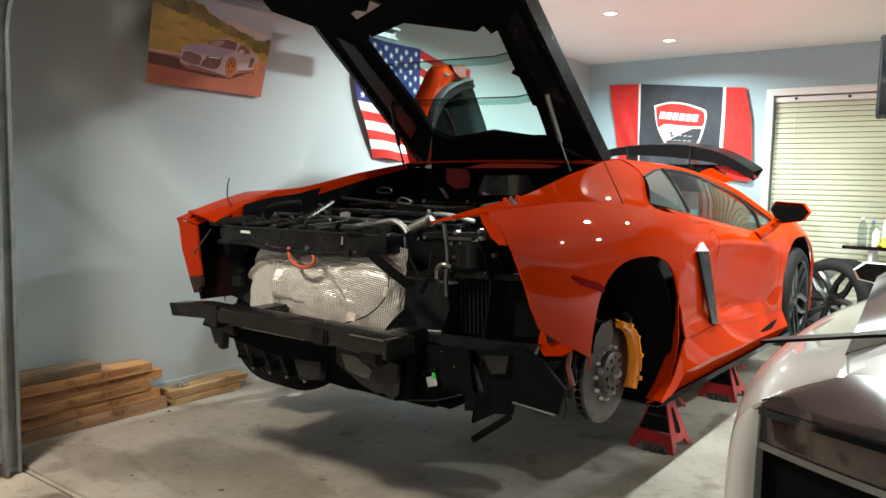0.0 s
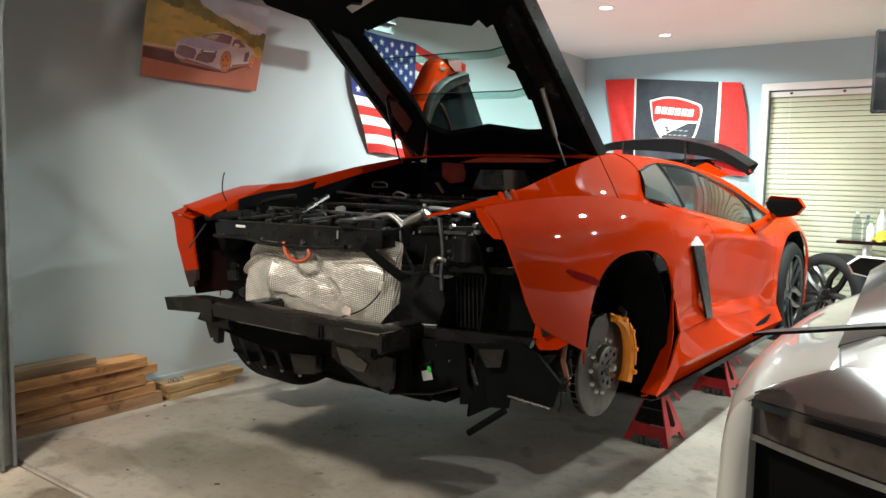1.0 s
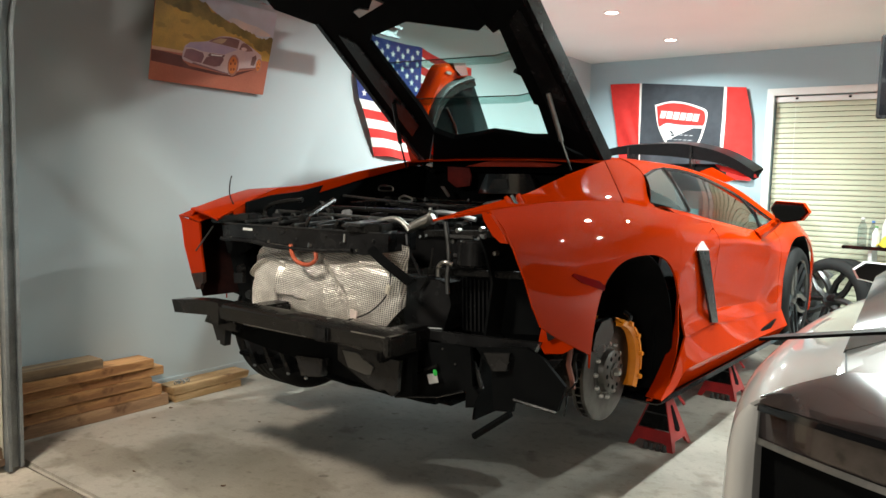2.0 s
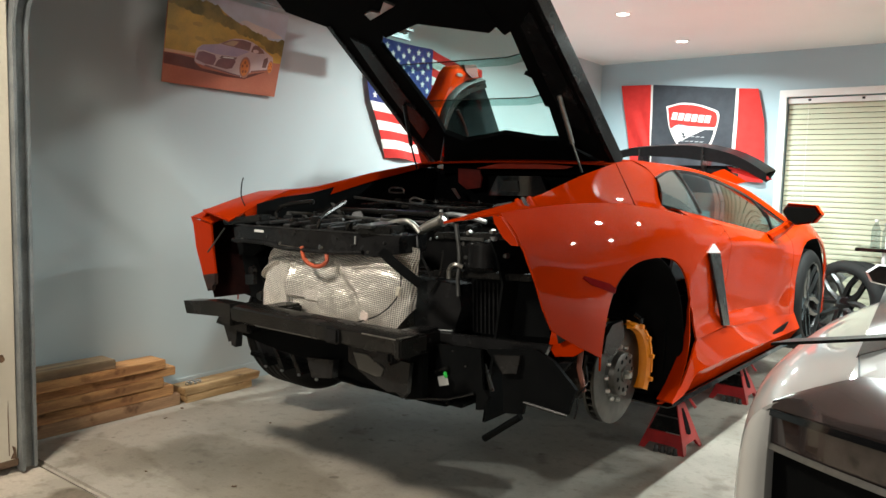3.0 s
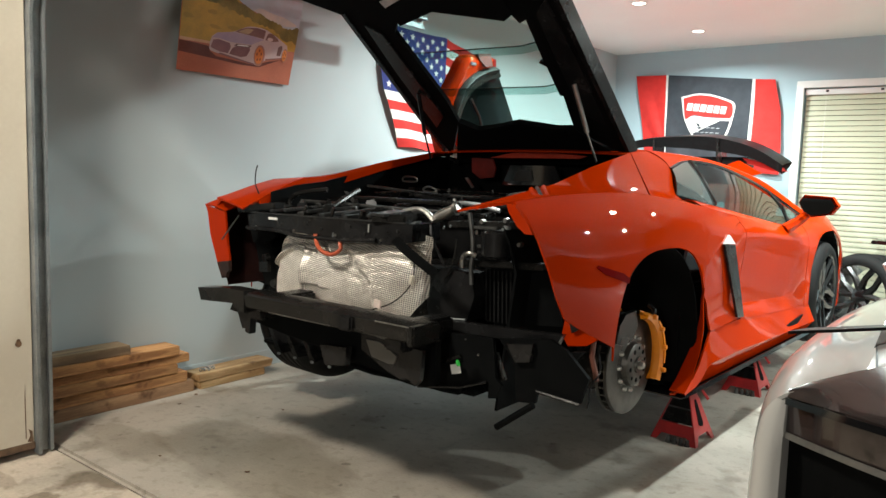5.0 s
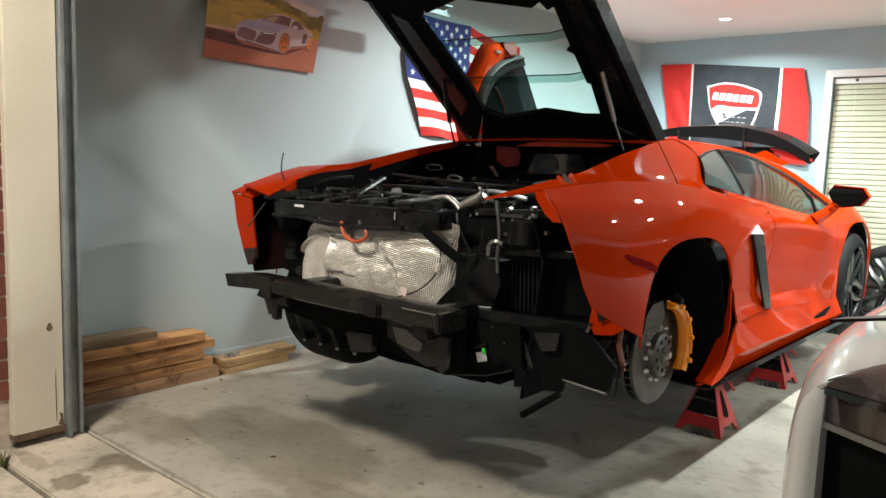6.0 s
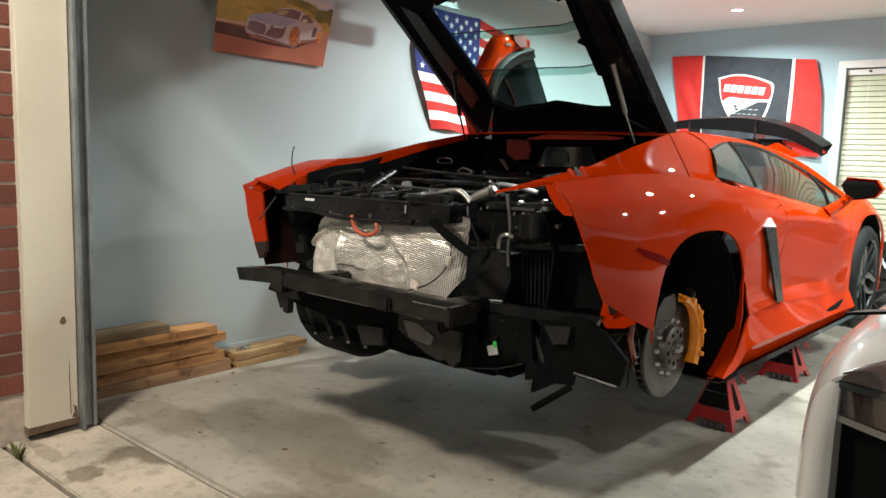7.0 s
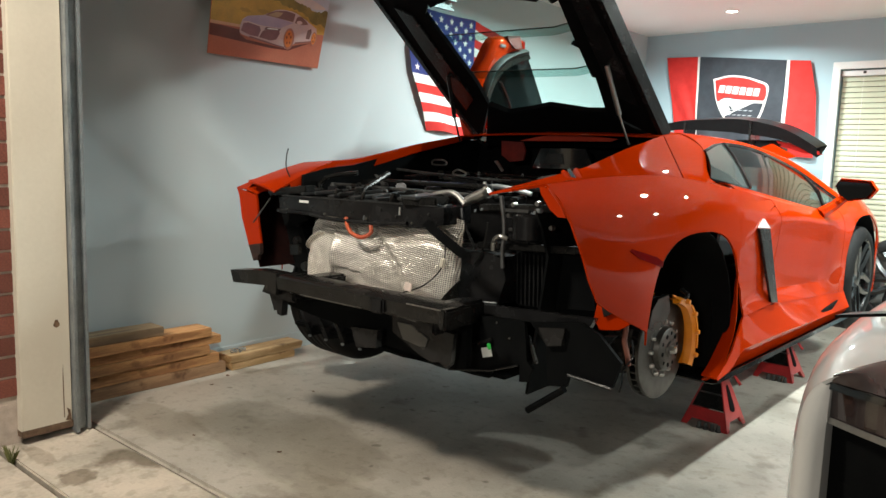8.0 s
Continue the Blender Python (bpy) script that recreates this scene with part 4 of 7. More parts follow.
for a in np.linspace(radians(82), radians(-30), 15):
    c, d = math.cos(a), math.sin(a)
    fat = 1 - 0.10 * abs((a - radians(26)) / radians(56)) ** 4
    rows.append([(x, 0.022 + q * c, 0.332 + q * d) for x, q in ((0.785, 0.150), (0.780, 0.200), (0.81, 0.212 * fat), (0.895, 0.212 * fat), (0.920, 0.205 * fat), (0.926, 0.192), (0.915, 0.176), (0.892, 0.172), (0.886, 0.205), (0.815, 0.205), (0.812, 0.150))])
sheet(cal, rows, closed=True)
cal.verts.ensure_lookup_table()
cal.faces.new([cal.verts[k] for k in range(11)])
cal.faces.new([cal.verts[-1 - k] for k in range(11)])
caliper = part("brake_caliper", cal, M_CALIPER, car, "amber yellow brake caliper", smooth=30)
for a in (66, 38, 12, -16):
    q = radians(a)
    part("caliper_bolt", lathe(B(), [(0.0, 0.938), (0.009, 0.938), (0.012, 0.924)], 8, "X", (0, 0.022 + 0.192 * math.cos(q), 0.332 + 0.192 * math.sin(q))), M_CALIPER, caliper)
rows = [[(0.927, 0.022 + q * math.cos(a), 0.332 + q * math.sin(a)) for q in (0.190, 0.195, 0.200)] for a in np.linspace(radians(52), radians(-8), 9)]
part("caliper_rib", sheet(B(), rows), M_CALIPER, caliper, thick=0.006)
part("bleed_pipe", tube(B(), [(0.90, 0.145, 0.500), (0.90, 0.160, 0.525), (0.87, 0.165, 0.540)], 0.010, 6), M_BLACK, caliper)
part("hub_carrier", box(B(), (0.74, -0.02, 0.35), (0.14, 0.16, 0.24), 0.03), M_BEAM, car)
part("drive_shaft", tube(B(), [(0.15, -0.02, 0.36), (0.70, -0.02, 0.35)], 0.024, 10), M_BLACK, car)
for z, dy in ((0.22, 0.22), (0.22, -0.24), (0.47, 0.18), (0.47, -0.2)):
    part("wishbone", tube(B(), [(0.36, dy, z + 0.02), (0.74, -0.02, z)], 0.016, 8), M_BEAM, car)
part("damper", tube(B(), [(0.40, 0.05, 0.80), (0.70, 0.0, 0.30)], 0.032, 10), M_BEAM, car)

# open engine lid: a tilted frame, u across, s along the slope, w out of it
LID0, LIDV = Vector((0, 0.60, 1.150)), Vector((0, -0.78, 0.626))
LIDN = Vector((0, 0.626, 0.78))


def lid(u, s, w):
    return LID0 + Vector((u, 0, 0)) + LIDV * s + LIDN * w


lid_ob = part("engine_lid", prism(B(), [(0.318, 0.180), (0.535, -0.02), (0.542, 0.55), (0.546, 1.0), (0.74, 1.11), (0.80, 1.34), (0.28, 1.34), (0.28, 0.93), (0.325, 0.815), (0.362, 0.828), (0.343, 0.600), (0.316, 0.597), (0.345, 0.572), (0.335, 0.40), (0.352, 0.395)], lid, 0.022), M_FELT, car, "open engine lid, matt black underside", smooth=0)
part("lid_rail", prism(B(), [(-0.341, 0.246), (-0.545, -0.02), (-0.598, 0.69), (-0.608, 0.99), (-0.80, 1.11), (-0.80, 1.34), (-0.28, 1.34), (-0.28, 0.93), (-0.358, 0.850), (-0.325, 0.391)], lid, 0.022), M_FELT, lid_ob, smooth=0)
part("lid_foot", prism(B(), [(-0.545, -0.075), (0.545, -0.075), (0.318, 0.180), (0.22, 0.182), (0.023, 0.229), (-0.10, 0.205), (-0.246, 0.185), (-0.341, 0.246)], lambda u, s, w: lid(u, s, w - 0.004), 0.030), M_FELT, lid_ob, smooth=0)
part("lid_head", prism(B(), [(-0.28, 1.34), (0.28, 1.34), (0.315, 0.865), (0.262, 0.838), (-0.073, 0.935), (-0.30, 0.885)], lambda u, s, w: lid(u, s, w - 0.004), 0.030), M_FELT, lid_ob, smooth=0)
for q, a, b in ((1, 0.556, 0.560), (-1, 0.590, 0.598)):
    part("lid_flank", prism(B(), [((a - 0.026) * q, -0.02), ((a - 0.006) * q, -0.02), (a * q, 0.60), (b * q, 1.0), ((b - 0.023) * q, 1.0), ((a - 0.025) * q, 0.60)], lambda u, s, w: lid(u, s, w - 0.01), 0.075), M_BLACK, lid_ob, smooth=0)
    part("lid_recess", prism(B(), [(0.40 * q, 0.30), (0.50 * q, 0.22), (0.51 * q, 0.62), (0.50 * q, 0.92), (0.43 * q, 0.86)], lambda u, s, w: lid(u, s, -0.012 + w), 0.014), M_BLACK, lid_ob, smooth=0)
part("latch_plate", prism(B(), [(-0.30, 1.00), (-0.12, 1.05), (-0.16, 1.08), (-0.22, 1.03), (-0.27, 1.045), (-0.31, 1.035)], lambda u, s, w: lid(u, s, -0.016 + w), 0.014), M_METAL, lid_ob, "bright latch plate", smooth=0)
for q in (1, -1):
    part("lid_skin", prism(B(), [((0.515 if q > 0 else 0.545) * q, -0.03), (0.44 * q, 0.10), (0.46 * q, 0.96), (0.0, 1.0), (0.0, 1.35), (0.70 * q, 1.35), (0.70 * q, 1.11), ((0.525 if q > 0 else 0.60) * q, 1.0)], lambda u, s, w: lid(u, s, 0.066 + w), 0.008), M_ORANGE, lid_ob, "glossy orange outer skin", smooth=0)
for k, (s0, s1) in enumerate(((0.14, 0.415), (0.385, 0.66), (0.63, 0.98))):
    bm = B()
    rows = []
    for u in (-0.42, -0.37, 0.24, 0.36):
        e = 0.02 if abs(u) > 0.30 else 0.0
        rows.append([tuple(lid(u, s0 + e, 0.030)), tuple(lid(u, s1 + e, 0.046))])
    sheet(bm, rows)
    g = part("glass_slat", bm, M_GLASS_T, lid_ob, "clear teal-tinted glass slat", thick=0.005, smooth=0)
    g.visible_shadow = False
    part("slat_edge", tube(B(), [lid(u, s1 + (0.02 if abs(u) > 0.30 else 0), 0.046) for u in (-0.42, -0.37, 0.24, 0.36)], 0.0028, 5), M_GLOSS, g)
for x in (1, -1):
    strut = part("gas_strut", tube(B(), [lid(0.45 * x, 0.48, -0.02), Vector((0.475 * x, 0.30, 1.235))], 0.011, 10), M_METAL if x > 0 else M_BLACK, lid_ob, "slim gas strut")
    part("strut_rod", tube(B(), [Vector((0.475 * x, 0.30, 1.235)), Vector((0.49 * x, 0.37, 1.110))], 0.005, 8), M_METAL if x > 0 else M_BLACK, strut)
    part("hinge", tube(B(), [(0.51 * x, 0.62, 1.10), (0.52 * x, 0.55, 1.125), (0.52 * x, 0.58, 1.175)], 0.012, 6), M_BEAM, lid_ob)

# left door, swung up: an orange hoop round its window
def dl(y, z, w):
    return (-0.90 - w, y, z)


hoop_o = smooth_line([(1.02, 1.02), (0.89, 1.30), (0.925, 1.480), (1.020, 1.625), (1.090, 1.735), (1.145, 1.790), (1.24, 1.806), (1.345, 1.815)], 26)
hoop_i = smooth_line([(1.085, 1.01), (0.985, 1.29), (1.012, 1.455), (1.075, 1.570), (1.150, 1.640), (1.225, 1.685), (1.32, 1.722), (1.43, 1.752)], 26)
bm = B()
rows = [[dl(*a, 0.0), dl(a[0] + 0.015, a[1] - 0.01, -0.03), dl((a[0] + b[0]) / 2, (a[1] + b[1]) / 2, -0.045), dl(b[0], b[1], -0.02), dl(b[0], b[1], 0.05), dl(*a, 0.06)] for a, b in zip(hoop_o, hoop_i)]
sheet(bm, rows, closed=True)
up_door = part("raised_door", bm, M_ORANGE, car, "orange scissor door swung up", smooth=50)
hoop_j = [(a + 0.050, b - 0.032) for a, b in hoop_i]
bm = sheet(B(), [[dl(*a, -0.022), dl((a[0] + b[0]) / 2, (a[1] + b[1]) / 2, -0.05), dl(*b, -0.03), dl(*b, 0.03), dl(*a, 0.03)] for a, b in zip(hoop_i, hoop_j)], closed=True)
part("door_seal", bm, surface("grey_green_seal", (0.020, 0.023, 0.021), (0.014, 0.016, 0.015), 8, 0.45, spec=0.3), up_door, "thick dark grey seal", smooth=60)
hoop_k = [(a + 0.035, b - 0.026) for a, b in hoop_j]
part("door_frame", sheet(B(), [[dl(*a, -0.03), dl(*b, -0.02), dl(*b, 0.02), dl(*a, 0.02)] for a, b in zip(hoop_j, hoop_k)], closed=True), M_BLACK, up_door, "black window frame", smooth=60)
out = [q for q in hoop_k] + [(1.58, 1.60), (1.713, 1.40), (1.88, 1.00)]
bm = B()
prism(bm, out, lambda u, v, w: dl(u, v, 0.0 + w), 0.006)
part("door_glass", bm, glass("raised_door_glass", (0.22, 0.24, 0.24)), up_door, "dark tinted door glass", smooth=0).visible_shadow = False
part("door_trim", prism(B(), [(1.10, 1.38), (1.17, 1.50), (1.34, 1.63), (1.46, 1.66), (1.62, 1.40), (1.60, 1.0), (1.05, 1.0)], lambda u, v, w: dl(u, v, 0.05 + w), 0.03), surface("charcoal_trim", (0.035, 0.036, 0.037), (0.05, 0.05, 0.05), 5, 0.6), up_door, "charcoal inner trim", smooth=0)
part("glass_bar", tube(B(), [dl(1.205, 1.52, -0.012), dl(1.29, 1.42, -0.012), dl(1.45, 1.10, -0.012)], 0.010, 6), M_BLACK, up_door)
part("lock_striker", box(B(), dl(1.175, 1.735, -0.045), (0.012, 0.06, 0.02), 0.005), M_METAL, up_door)
part("hoop_cap", prism(B(), [(1.215, 1.803), (1.345, 1.822), (1.375, 1.745), (1.30, 1.732), (1.235, 1.765)], lambda u, v, w: dl(u, v, -0.05 + w), 0.08), surface("dark_red_grey", (0.12, 0.03, 0.025), None, 6, 0.5), up_door, "dark end cap")
low = smooth_line([(1.02, 1.02), (1.25, 0.93), (1.8, 0.80), (2.3, 0.66)], 10) + [(2.3, 0.9), (1.85, 1.0)]
part("door_shell", prism(B(), low, lambda u, v, w: (-0.90 - w, u, v), 0.09), M_ORANGE, up_door)

# torn end of the left wing: a rear flange and the turned corner above it
part("wing_flange", prism(B(), [(-0.943, 0.854), (-0.925, 0.823), (-0.904, 0.721), (-0.862, 0.630), (-0.847, 0.597), (-0.800, 0.605), (-0.746, 0.594), (-0.771, 0.706), (-0.787, 0.831)], lambda u, v, w: (u, -0.69 + w, v), 0.010), M_ORANGE, car, smooth=0)
part("wing_corner", sheet(B(), [smooth_line([(-0.943, -0.692, 0.856), (-0.906, -0.62, 0.891), (-0.837, -0.50, 0.937), (-0.816, -0.42, 0.952)], 10),
                               smooth_line([(-0.865, -0.692, 0.853), (-0.845, -0.62, 0.885), (-0.812, -0.50, 0.922), (-0.785, -0.42, 0.938)], 10),
                               smooth_line([(-0.782, -0.69, 0.836), (-0.774, -0.62, 0.865), (-0.765, -0.50, 0.893), (-0.752, -0.42, 0.909)], 10)]), M_ORANGE, car, thick=0.006)
part("wing_bracket", prism(B(), [(-0.835, 0.600), (-0.745, 0.615), (-0.742, 0.570), (-0.758, 0.560), (-0.765, 0.535), (-0.785, 0.545), (-0.795, 0.530), (-0.812, 0.560)], lambda u, v, w: (u, -0.70 + w, v), 0.018), surface("rusty_bracket", (0.035, 0.012, 0.008), (0.012, 0.008, 0.007), 30, 0.7, bump=0.001), car, "rusty torn bracket", smooth=0)
part("wing_lining", sheet(B(), [[(-0.885, y, 0.84), (-0.862, y, 0.72), (-0.825, y, 0.60), (-0.78, y, 0.50)] for y in (-0.675, -0.55, -0.42)]), surface("dark_red_brown_lining", (0.02, 0.006, 0.005), (0.008, 0.004, 0.004), 9, 0.7, spec=0.1), car, "dark brown inner face of the wing", thick=0.004)

# ---- the open engine bay and the bare tail of the raised car ----
before = set(car.children)


def bar(name, a, b, r, mat=M_BEAM, n=8, parent=car, label="", steps=0):
    return part(name, tube(B(), [a, b] if not isinstance(a, list) else a, r, n, steps), mat, parent, label)


def plate(name, outline, y, depth, mat=M_BLACK, parent=car, label="", bevel=False):
    return part(name, prism(B(), outline, lambda u, v, w: (u, y + w, v), depth), mat, parent, label, smooth=0)


M_DIMRED = surface("unpainted_red_primer", (0.22, 0.014, 0.008), (0.12, 0.009, 0.006), 12, 0.6, bump=0.0006, fine=120)
M_GREYMET_D = surface("dark_grey_pane", (0.03, 0.032, 0.033), (0.02, 0.021, 0.022), 8, 0.25)
part("firewall", box(B(), (0, 0.78, 0.72), (1.30, 0.04, 0.80), 0.01), M_FELT, car, "black firewall")
for s in (-1, 1):
    bm = sheet(B(), [[(s * (float(np.interp(y, iy, [p[1] for p in INNER])) + (0.03 if s < 0 else -0.02)), y, float(np.interp(y, iy, [p[2] for p in INNER])) - (0.03 if s < 0 else 0.10)), (s * 0.64 - 0.01, y, 0.80), (s * 0.66, y, 0.70), (s * 0.60, y, 0.20 if s > 0 else 0.56)] for y in np.linspace(-0.50, 0.78, 9)])
    part("inner_wing", bm, M_FELT, car, "black inner wing", thick=0.01)
part("bay_end_trim", prism(B(), [(-0.34, 1.125), (-0.205, 1.120), (-0.185, 1.075), (-0.195, 1.025), (-0.28, 1.015), (-0.335, 1.05)], lambda u, v, w: (u, 0.60 + w, v), 0.012), M_DIMRED, car, "orange-red inner bay panel")
part("bay_rear_trim", prism(B(), [(-0.20, 1.126), (0.32, 1.128), (0.36, 1.140), (0.04, 1.166), (-0.10, 1.146)], lambda u, v, w: (u, 0.57 + w, v), 0.012), M_ORANGE_IN, car, "orange-red trim behind the engine bay", smooth=0)
hatch = part("cabin_hatch", prism(B(), [(-0.14, 0.985), (0.22, 0.995), (0.17, 1.092), (-0.09, 1.090)], lambda u, v, w: (u, 0.60 + w, v), 0.03), M_GLOSS, car, "gloss black hatch frame in the bulkhead", smooth=0)
part("hatch_pane", prism(B(), [(-0.07, 1.010), (0.05, 1.012), (0.04, 1.065), (-0.04, 1.064)], lambda u, v, w: (u, 0.592 + w, v), 0.006), M_GREYMET_D, hatch, smooth=0)
part("floor_pan", box(B(), (0, 1.40, 0.160), (1.72, 2.0, 0.05), 0.02), M_FELT, car, "flat black underbody")
# plate added to stop lamp light leaking through the bay onto the floor
part("belly_panel", box(B(), (-0.02, 0.02, 0.268), (1.16, 1.2, 0.02), 0.005), M_FELT, car, "black belly panel")
part("gearbox", box(B(), (0, 0.05, 0.45), (0.52, 0.85, 0.40), 0.06), M_BEAM, car)
eng = part("engine_block", box(B(), (0, 0.38, 0.72), (0.62, 0.66, 0.30), 0.05), M_BLACK, car)
for x in (-0.17, 0.17):
    part("intake_plenum", box(B(), (x, 0.36, 0.905), (0.20, 0.62, 0.07), 0.025), M_BLACK, eng)
# heat shield: a crumpled embossed silver cushion
random.seed(4)
noise.seed_set(3)
rows = []
NU, NV = 70, 44
for i in range(NU + 1):
    u = i / NU
    row = []
    for j in range(NV + 1):
        v = j / NV
        x = -0.572 + 0.885 * u
        ztop = float(np.interp(u, [0, 0.06, 0.13, 0.3, 0.55, 0.75, 0.9, 1.0], [0.66, 0.715, 0.765, 0.785, 0.80, 0.82, 0.83, 0.80]))
        zbot = float(np.interp(u, [0, 0.75, 0.9, 1.0], [0.45, 0.44, 0.47, 0.58]))
        z = zbot + (ztop - zbot) * v
        edge = min(u, 1 - u, 0.35) / 0.35
        belly = 0.085 * math.sqrt(max(0, 1 - (1 - edge) ** 2)) * (0.55 + 0.45 * math.sin(math.pi * min(1, v * 1.15)))
        q = Vector((x * 7, z * 7, 0.3))
        fold = 0.022 * noise.noise(q * 0.7) + 0.012 * abs(noise.noise(q * 1.9 + Vector((5, 1, 0)))) - 0.004 * abs(noise.noise(q * 4.1))
        ledge = 0.030 * math.exp(-((v - 0.77 - 0.10 * u) / 0.045) ** 2) * max(0.0, 1 - u / 0.30)
        roll = 0.020 * math.exp(-((u - 0.06) / 0.05) ** 2) + 0.016 * math.exp(-((u - 0.235 - 0.05 * v) / 0.022) ** 2) * (1 if v < 0.8 else 0.3)
        swell = 0.022 * math.exp(-((u - 0.44 - 0.14 * v) / 0.07) ** 2) * (1 - 0.5 * v) + 0.018 * math.exp(-((u - 0.60 + 0.06 * v) / 0.03) ** 2) * (1 - v)
        step = 0.030 / (1 + math.exp(-(u - 0.72 + 0.42 * max(0.0, v - 0.42)) / 0.010))
        back = -0.022 / (1 + math.exp(-(v - 0.84 - 0.05 * math.sin(17 * u)) / 0.012)) * (1 if 0.2 < u < 0.78 else 0.3)
        fold += ledge + roll + swell + step + back
        inset = -0.010 if 0.27 < u < 0.46 and 0.10 < v < 0.34 - 0.25 * (u - 0.27) else 0.0
        crease = inset - 0.008 * math.exp(-((z - 0.685 - 0.03 * math.sin(9 * x)) / 0.010) ** 2) * (1 if (x < -0.30 or x > 0.04) else 0.1)
        crease += 0.010 * noise.noise(Vector((x * 30, z * 30, 2))) * math.exp(-((u - 0.72 + 0.42 * max(0.0, v - 0.42)) / 0.05) ** 2)
        row.append((x, -0.51 - 0.8 * belly - fold - crease, z))
    rows.append(row)
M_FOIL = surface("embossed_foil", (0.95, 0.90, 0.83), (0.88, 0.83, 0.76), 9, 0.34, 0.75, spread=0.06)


def dimple_shade(m, pitch, dark):
    """Dark dots in a slanted grid: pit shade coloured into the bright foil."""
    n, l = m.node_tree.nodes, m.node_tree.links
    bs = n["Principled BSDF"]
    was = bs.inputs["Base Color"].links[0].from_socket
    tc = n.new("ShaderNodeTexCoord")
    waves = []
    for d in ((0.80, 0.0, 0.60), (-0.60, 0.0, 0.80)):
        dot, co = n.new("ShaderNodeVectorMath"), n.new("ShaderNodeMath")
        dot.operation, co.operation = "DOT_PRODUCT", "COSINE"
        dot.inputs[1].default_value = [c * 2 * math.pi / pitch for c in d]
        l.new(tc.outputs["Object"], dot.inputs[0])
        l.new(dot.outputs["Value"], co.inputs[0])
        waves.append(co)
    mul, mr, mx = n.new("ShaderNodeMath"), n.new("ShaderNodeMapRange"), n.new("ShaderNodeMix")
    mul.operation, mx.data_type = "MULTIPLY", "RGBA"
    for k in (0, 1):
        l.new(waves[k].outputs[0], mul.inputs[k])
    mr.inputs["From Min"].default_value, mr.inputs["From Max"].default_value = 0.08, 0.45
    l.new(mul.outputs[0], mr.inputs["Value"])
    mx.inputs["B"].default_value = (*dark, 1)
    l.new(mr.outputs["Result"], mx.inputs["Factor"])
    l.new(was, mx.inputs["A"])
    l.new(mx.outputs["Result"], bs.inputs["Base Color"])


dimple_shade(M_FOIL, 0.0110, (0.09, 0.08, 0.065))
# emboss the foil: small dimples in a slanted grid pressed into the folded sheet
base = np.array(rows)
FU, FV = 880, 380
gu, gv = np.linspace(0, NU, FU + 1), np.linspace(0, NV, FV + 1)
iu, iv = np.minimum(gu.astype(int), NU - 1), np.minimum(gv.astype(int), NV - 1)
fu, fv = (gu - iu)[:, None, None], (gv - iv)[None, :, None]
fine_pts = (base[iu][:, iv] * (1 - fu) * (1 - fv) + base[iu + 1][:, iv] * fu * (1 - fv) + base[iu][:, iv + 1] * (1 - fu) * fv + base[iu + 1][:, iv + 1] * fu * fv)
PITCH = 2 * math.pi / 0.0110
pit = np.cos(PITCH * (fine_pts[..., 0] * 0.80 + fine_pts[..., 2] * 0.60)) * np.cos(PITCH * (fine_pts[..., 2] * 0.80 - fine_pts[..., 0] * 0.60))
fine_pts[..., 1] += 0.0040 * np.clip(pit, 0, 1)
idx = np.arange((FU + 1) * (FV + 1)).reshape(FU + 1, FV + 1)
quads = np.stack((idx[:-1, :-1], idx[1:, :-1], idx[1:, 1:], idx[:-1, 1:]), -1).reshape(-1, 4)
me = bpy.data.meshes.new("heat_shield")
me.from_pydata(fine_pts.reshape(-1, 3).tolist(), [], quads.tolist())
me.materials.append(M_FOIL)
me.shade_smooth()
shield = new("heat_shield", me)
shield.parent = car
shield["label"] = "crumpled silver embossed foil heat shield"
M_ORLOOP = surface("orange_silicone", (0.50, 0.10, 0.04), (0.38, 0.07, 0.03), 10, 0.5)
bar("lifting_loop", [(-0.215, -0.628, 0.775), (-0.19, -0.640, 0.735), (-0.145, -0.645, 0.710), (-0.095, -0.645, 0.708), (-0.062, -0.638, 0.730), (-0.075, -0.628, 0.760)], 0, 0.0085, M_ORLOOP, 7, shield, "faded orange loop", 24)
bar("sensor_wire", [(0.285, -0.60, 0.74), (0.29, -0.615, 0.64), (0.235, -0.645, 0.565), (0.13, -0.65, 0.52), (0.03, -0.66, 0.49)], 0, 0.003, M_BLACK, 5, shield, "", 20)
part("wire_plug", box(B(), (0.292, -0.62, 0.648), (0.020, 0.014, 0.036), 0.004, (0, 12, 0)), M_TRIMW, shield, "cream wire plug")
M_FWHITE_TAB = surface("pale_tab", (0.75, 0.62, 0.56), (0.60, 0.50, 0.45), 30, 0.5)
part("fixing_tab", box(B(), (0.155, -0.652, 0.545), (0.036, 0.004, 0.032), 0.003, (0, 10, 0)), M_FWHITE_TAB, shield)

M_GREYBAR = surface("satin_grey_steel", (0.060, 0.060, 0.060), (0.030, 0.030, 0.030), 14, 0.38, 0.5, bump=0.0004, fine=200)
# upper cross member above the shield, with rails, lugs and brackets on it
cm = part("cross_member", prism(B(), [(-0.66, 0.828), (-0.60, 0.838), (0.10, 0.846), (0.29, 0.850), (0.29, 0.785), (0.18, 0.765), (-0.10, 0.765), (-0.38, 0.775), (-0.65, 0.760)], lambda u, v, w: (u, -0.62 + w, v), 0.16), M_BLACK, car, "black rear cross member", smooth=0)
bar("lower_pipe", [(-0.66, -0.625, 0.772), (-0.45, -0.63, 0.774), (-0.30, -0.632, 0.762), (-0.05, -0.632, 0.766), (0.12, -0.63, 0.778)], 0, 0.009, M_BLACK, 8, cm, "", 24)
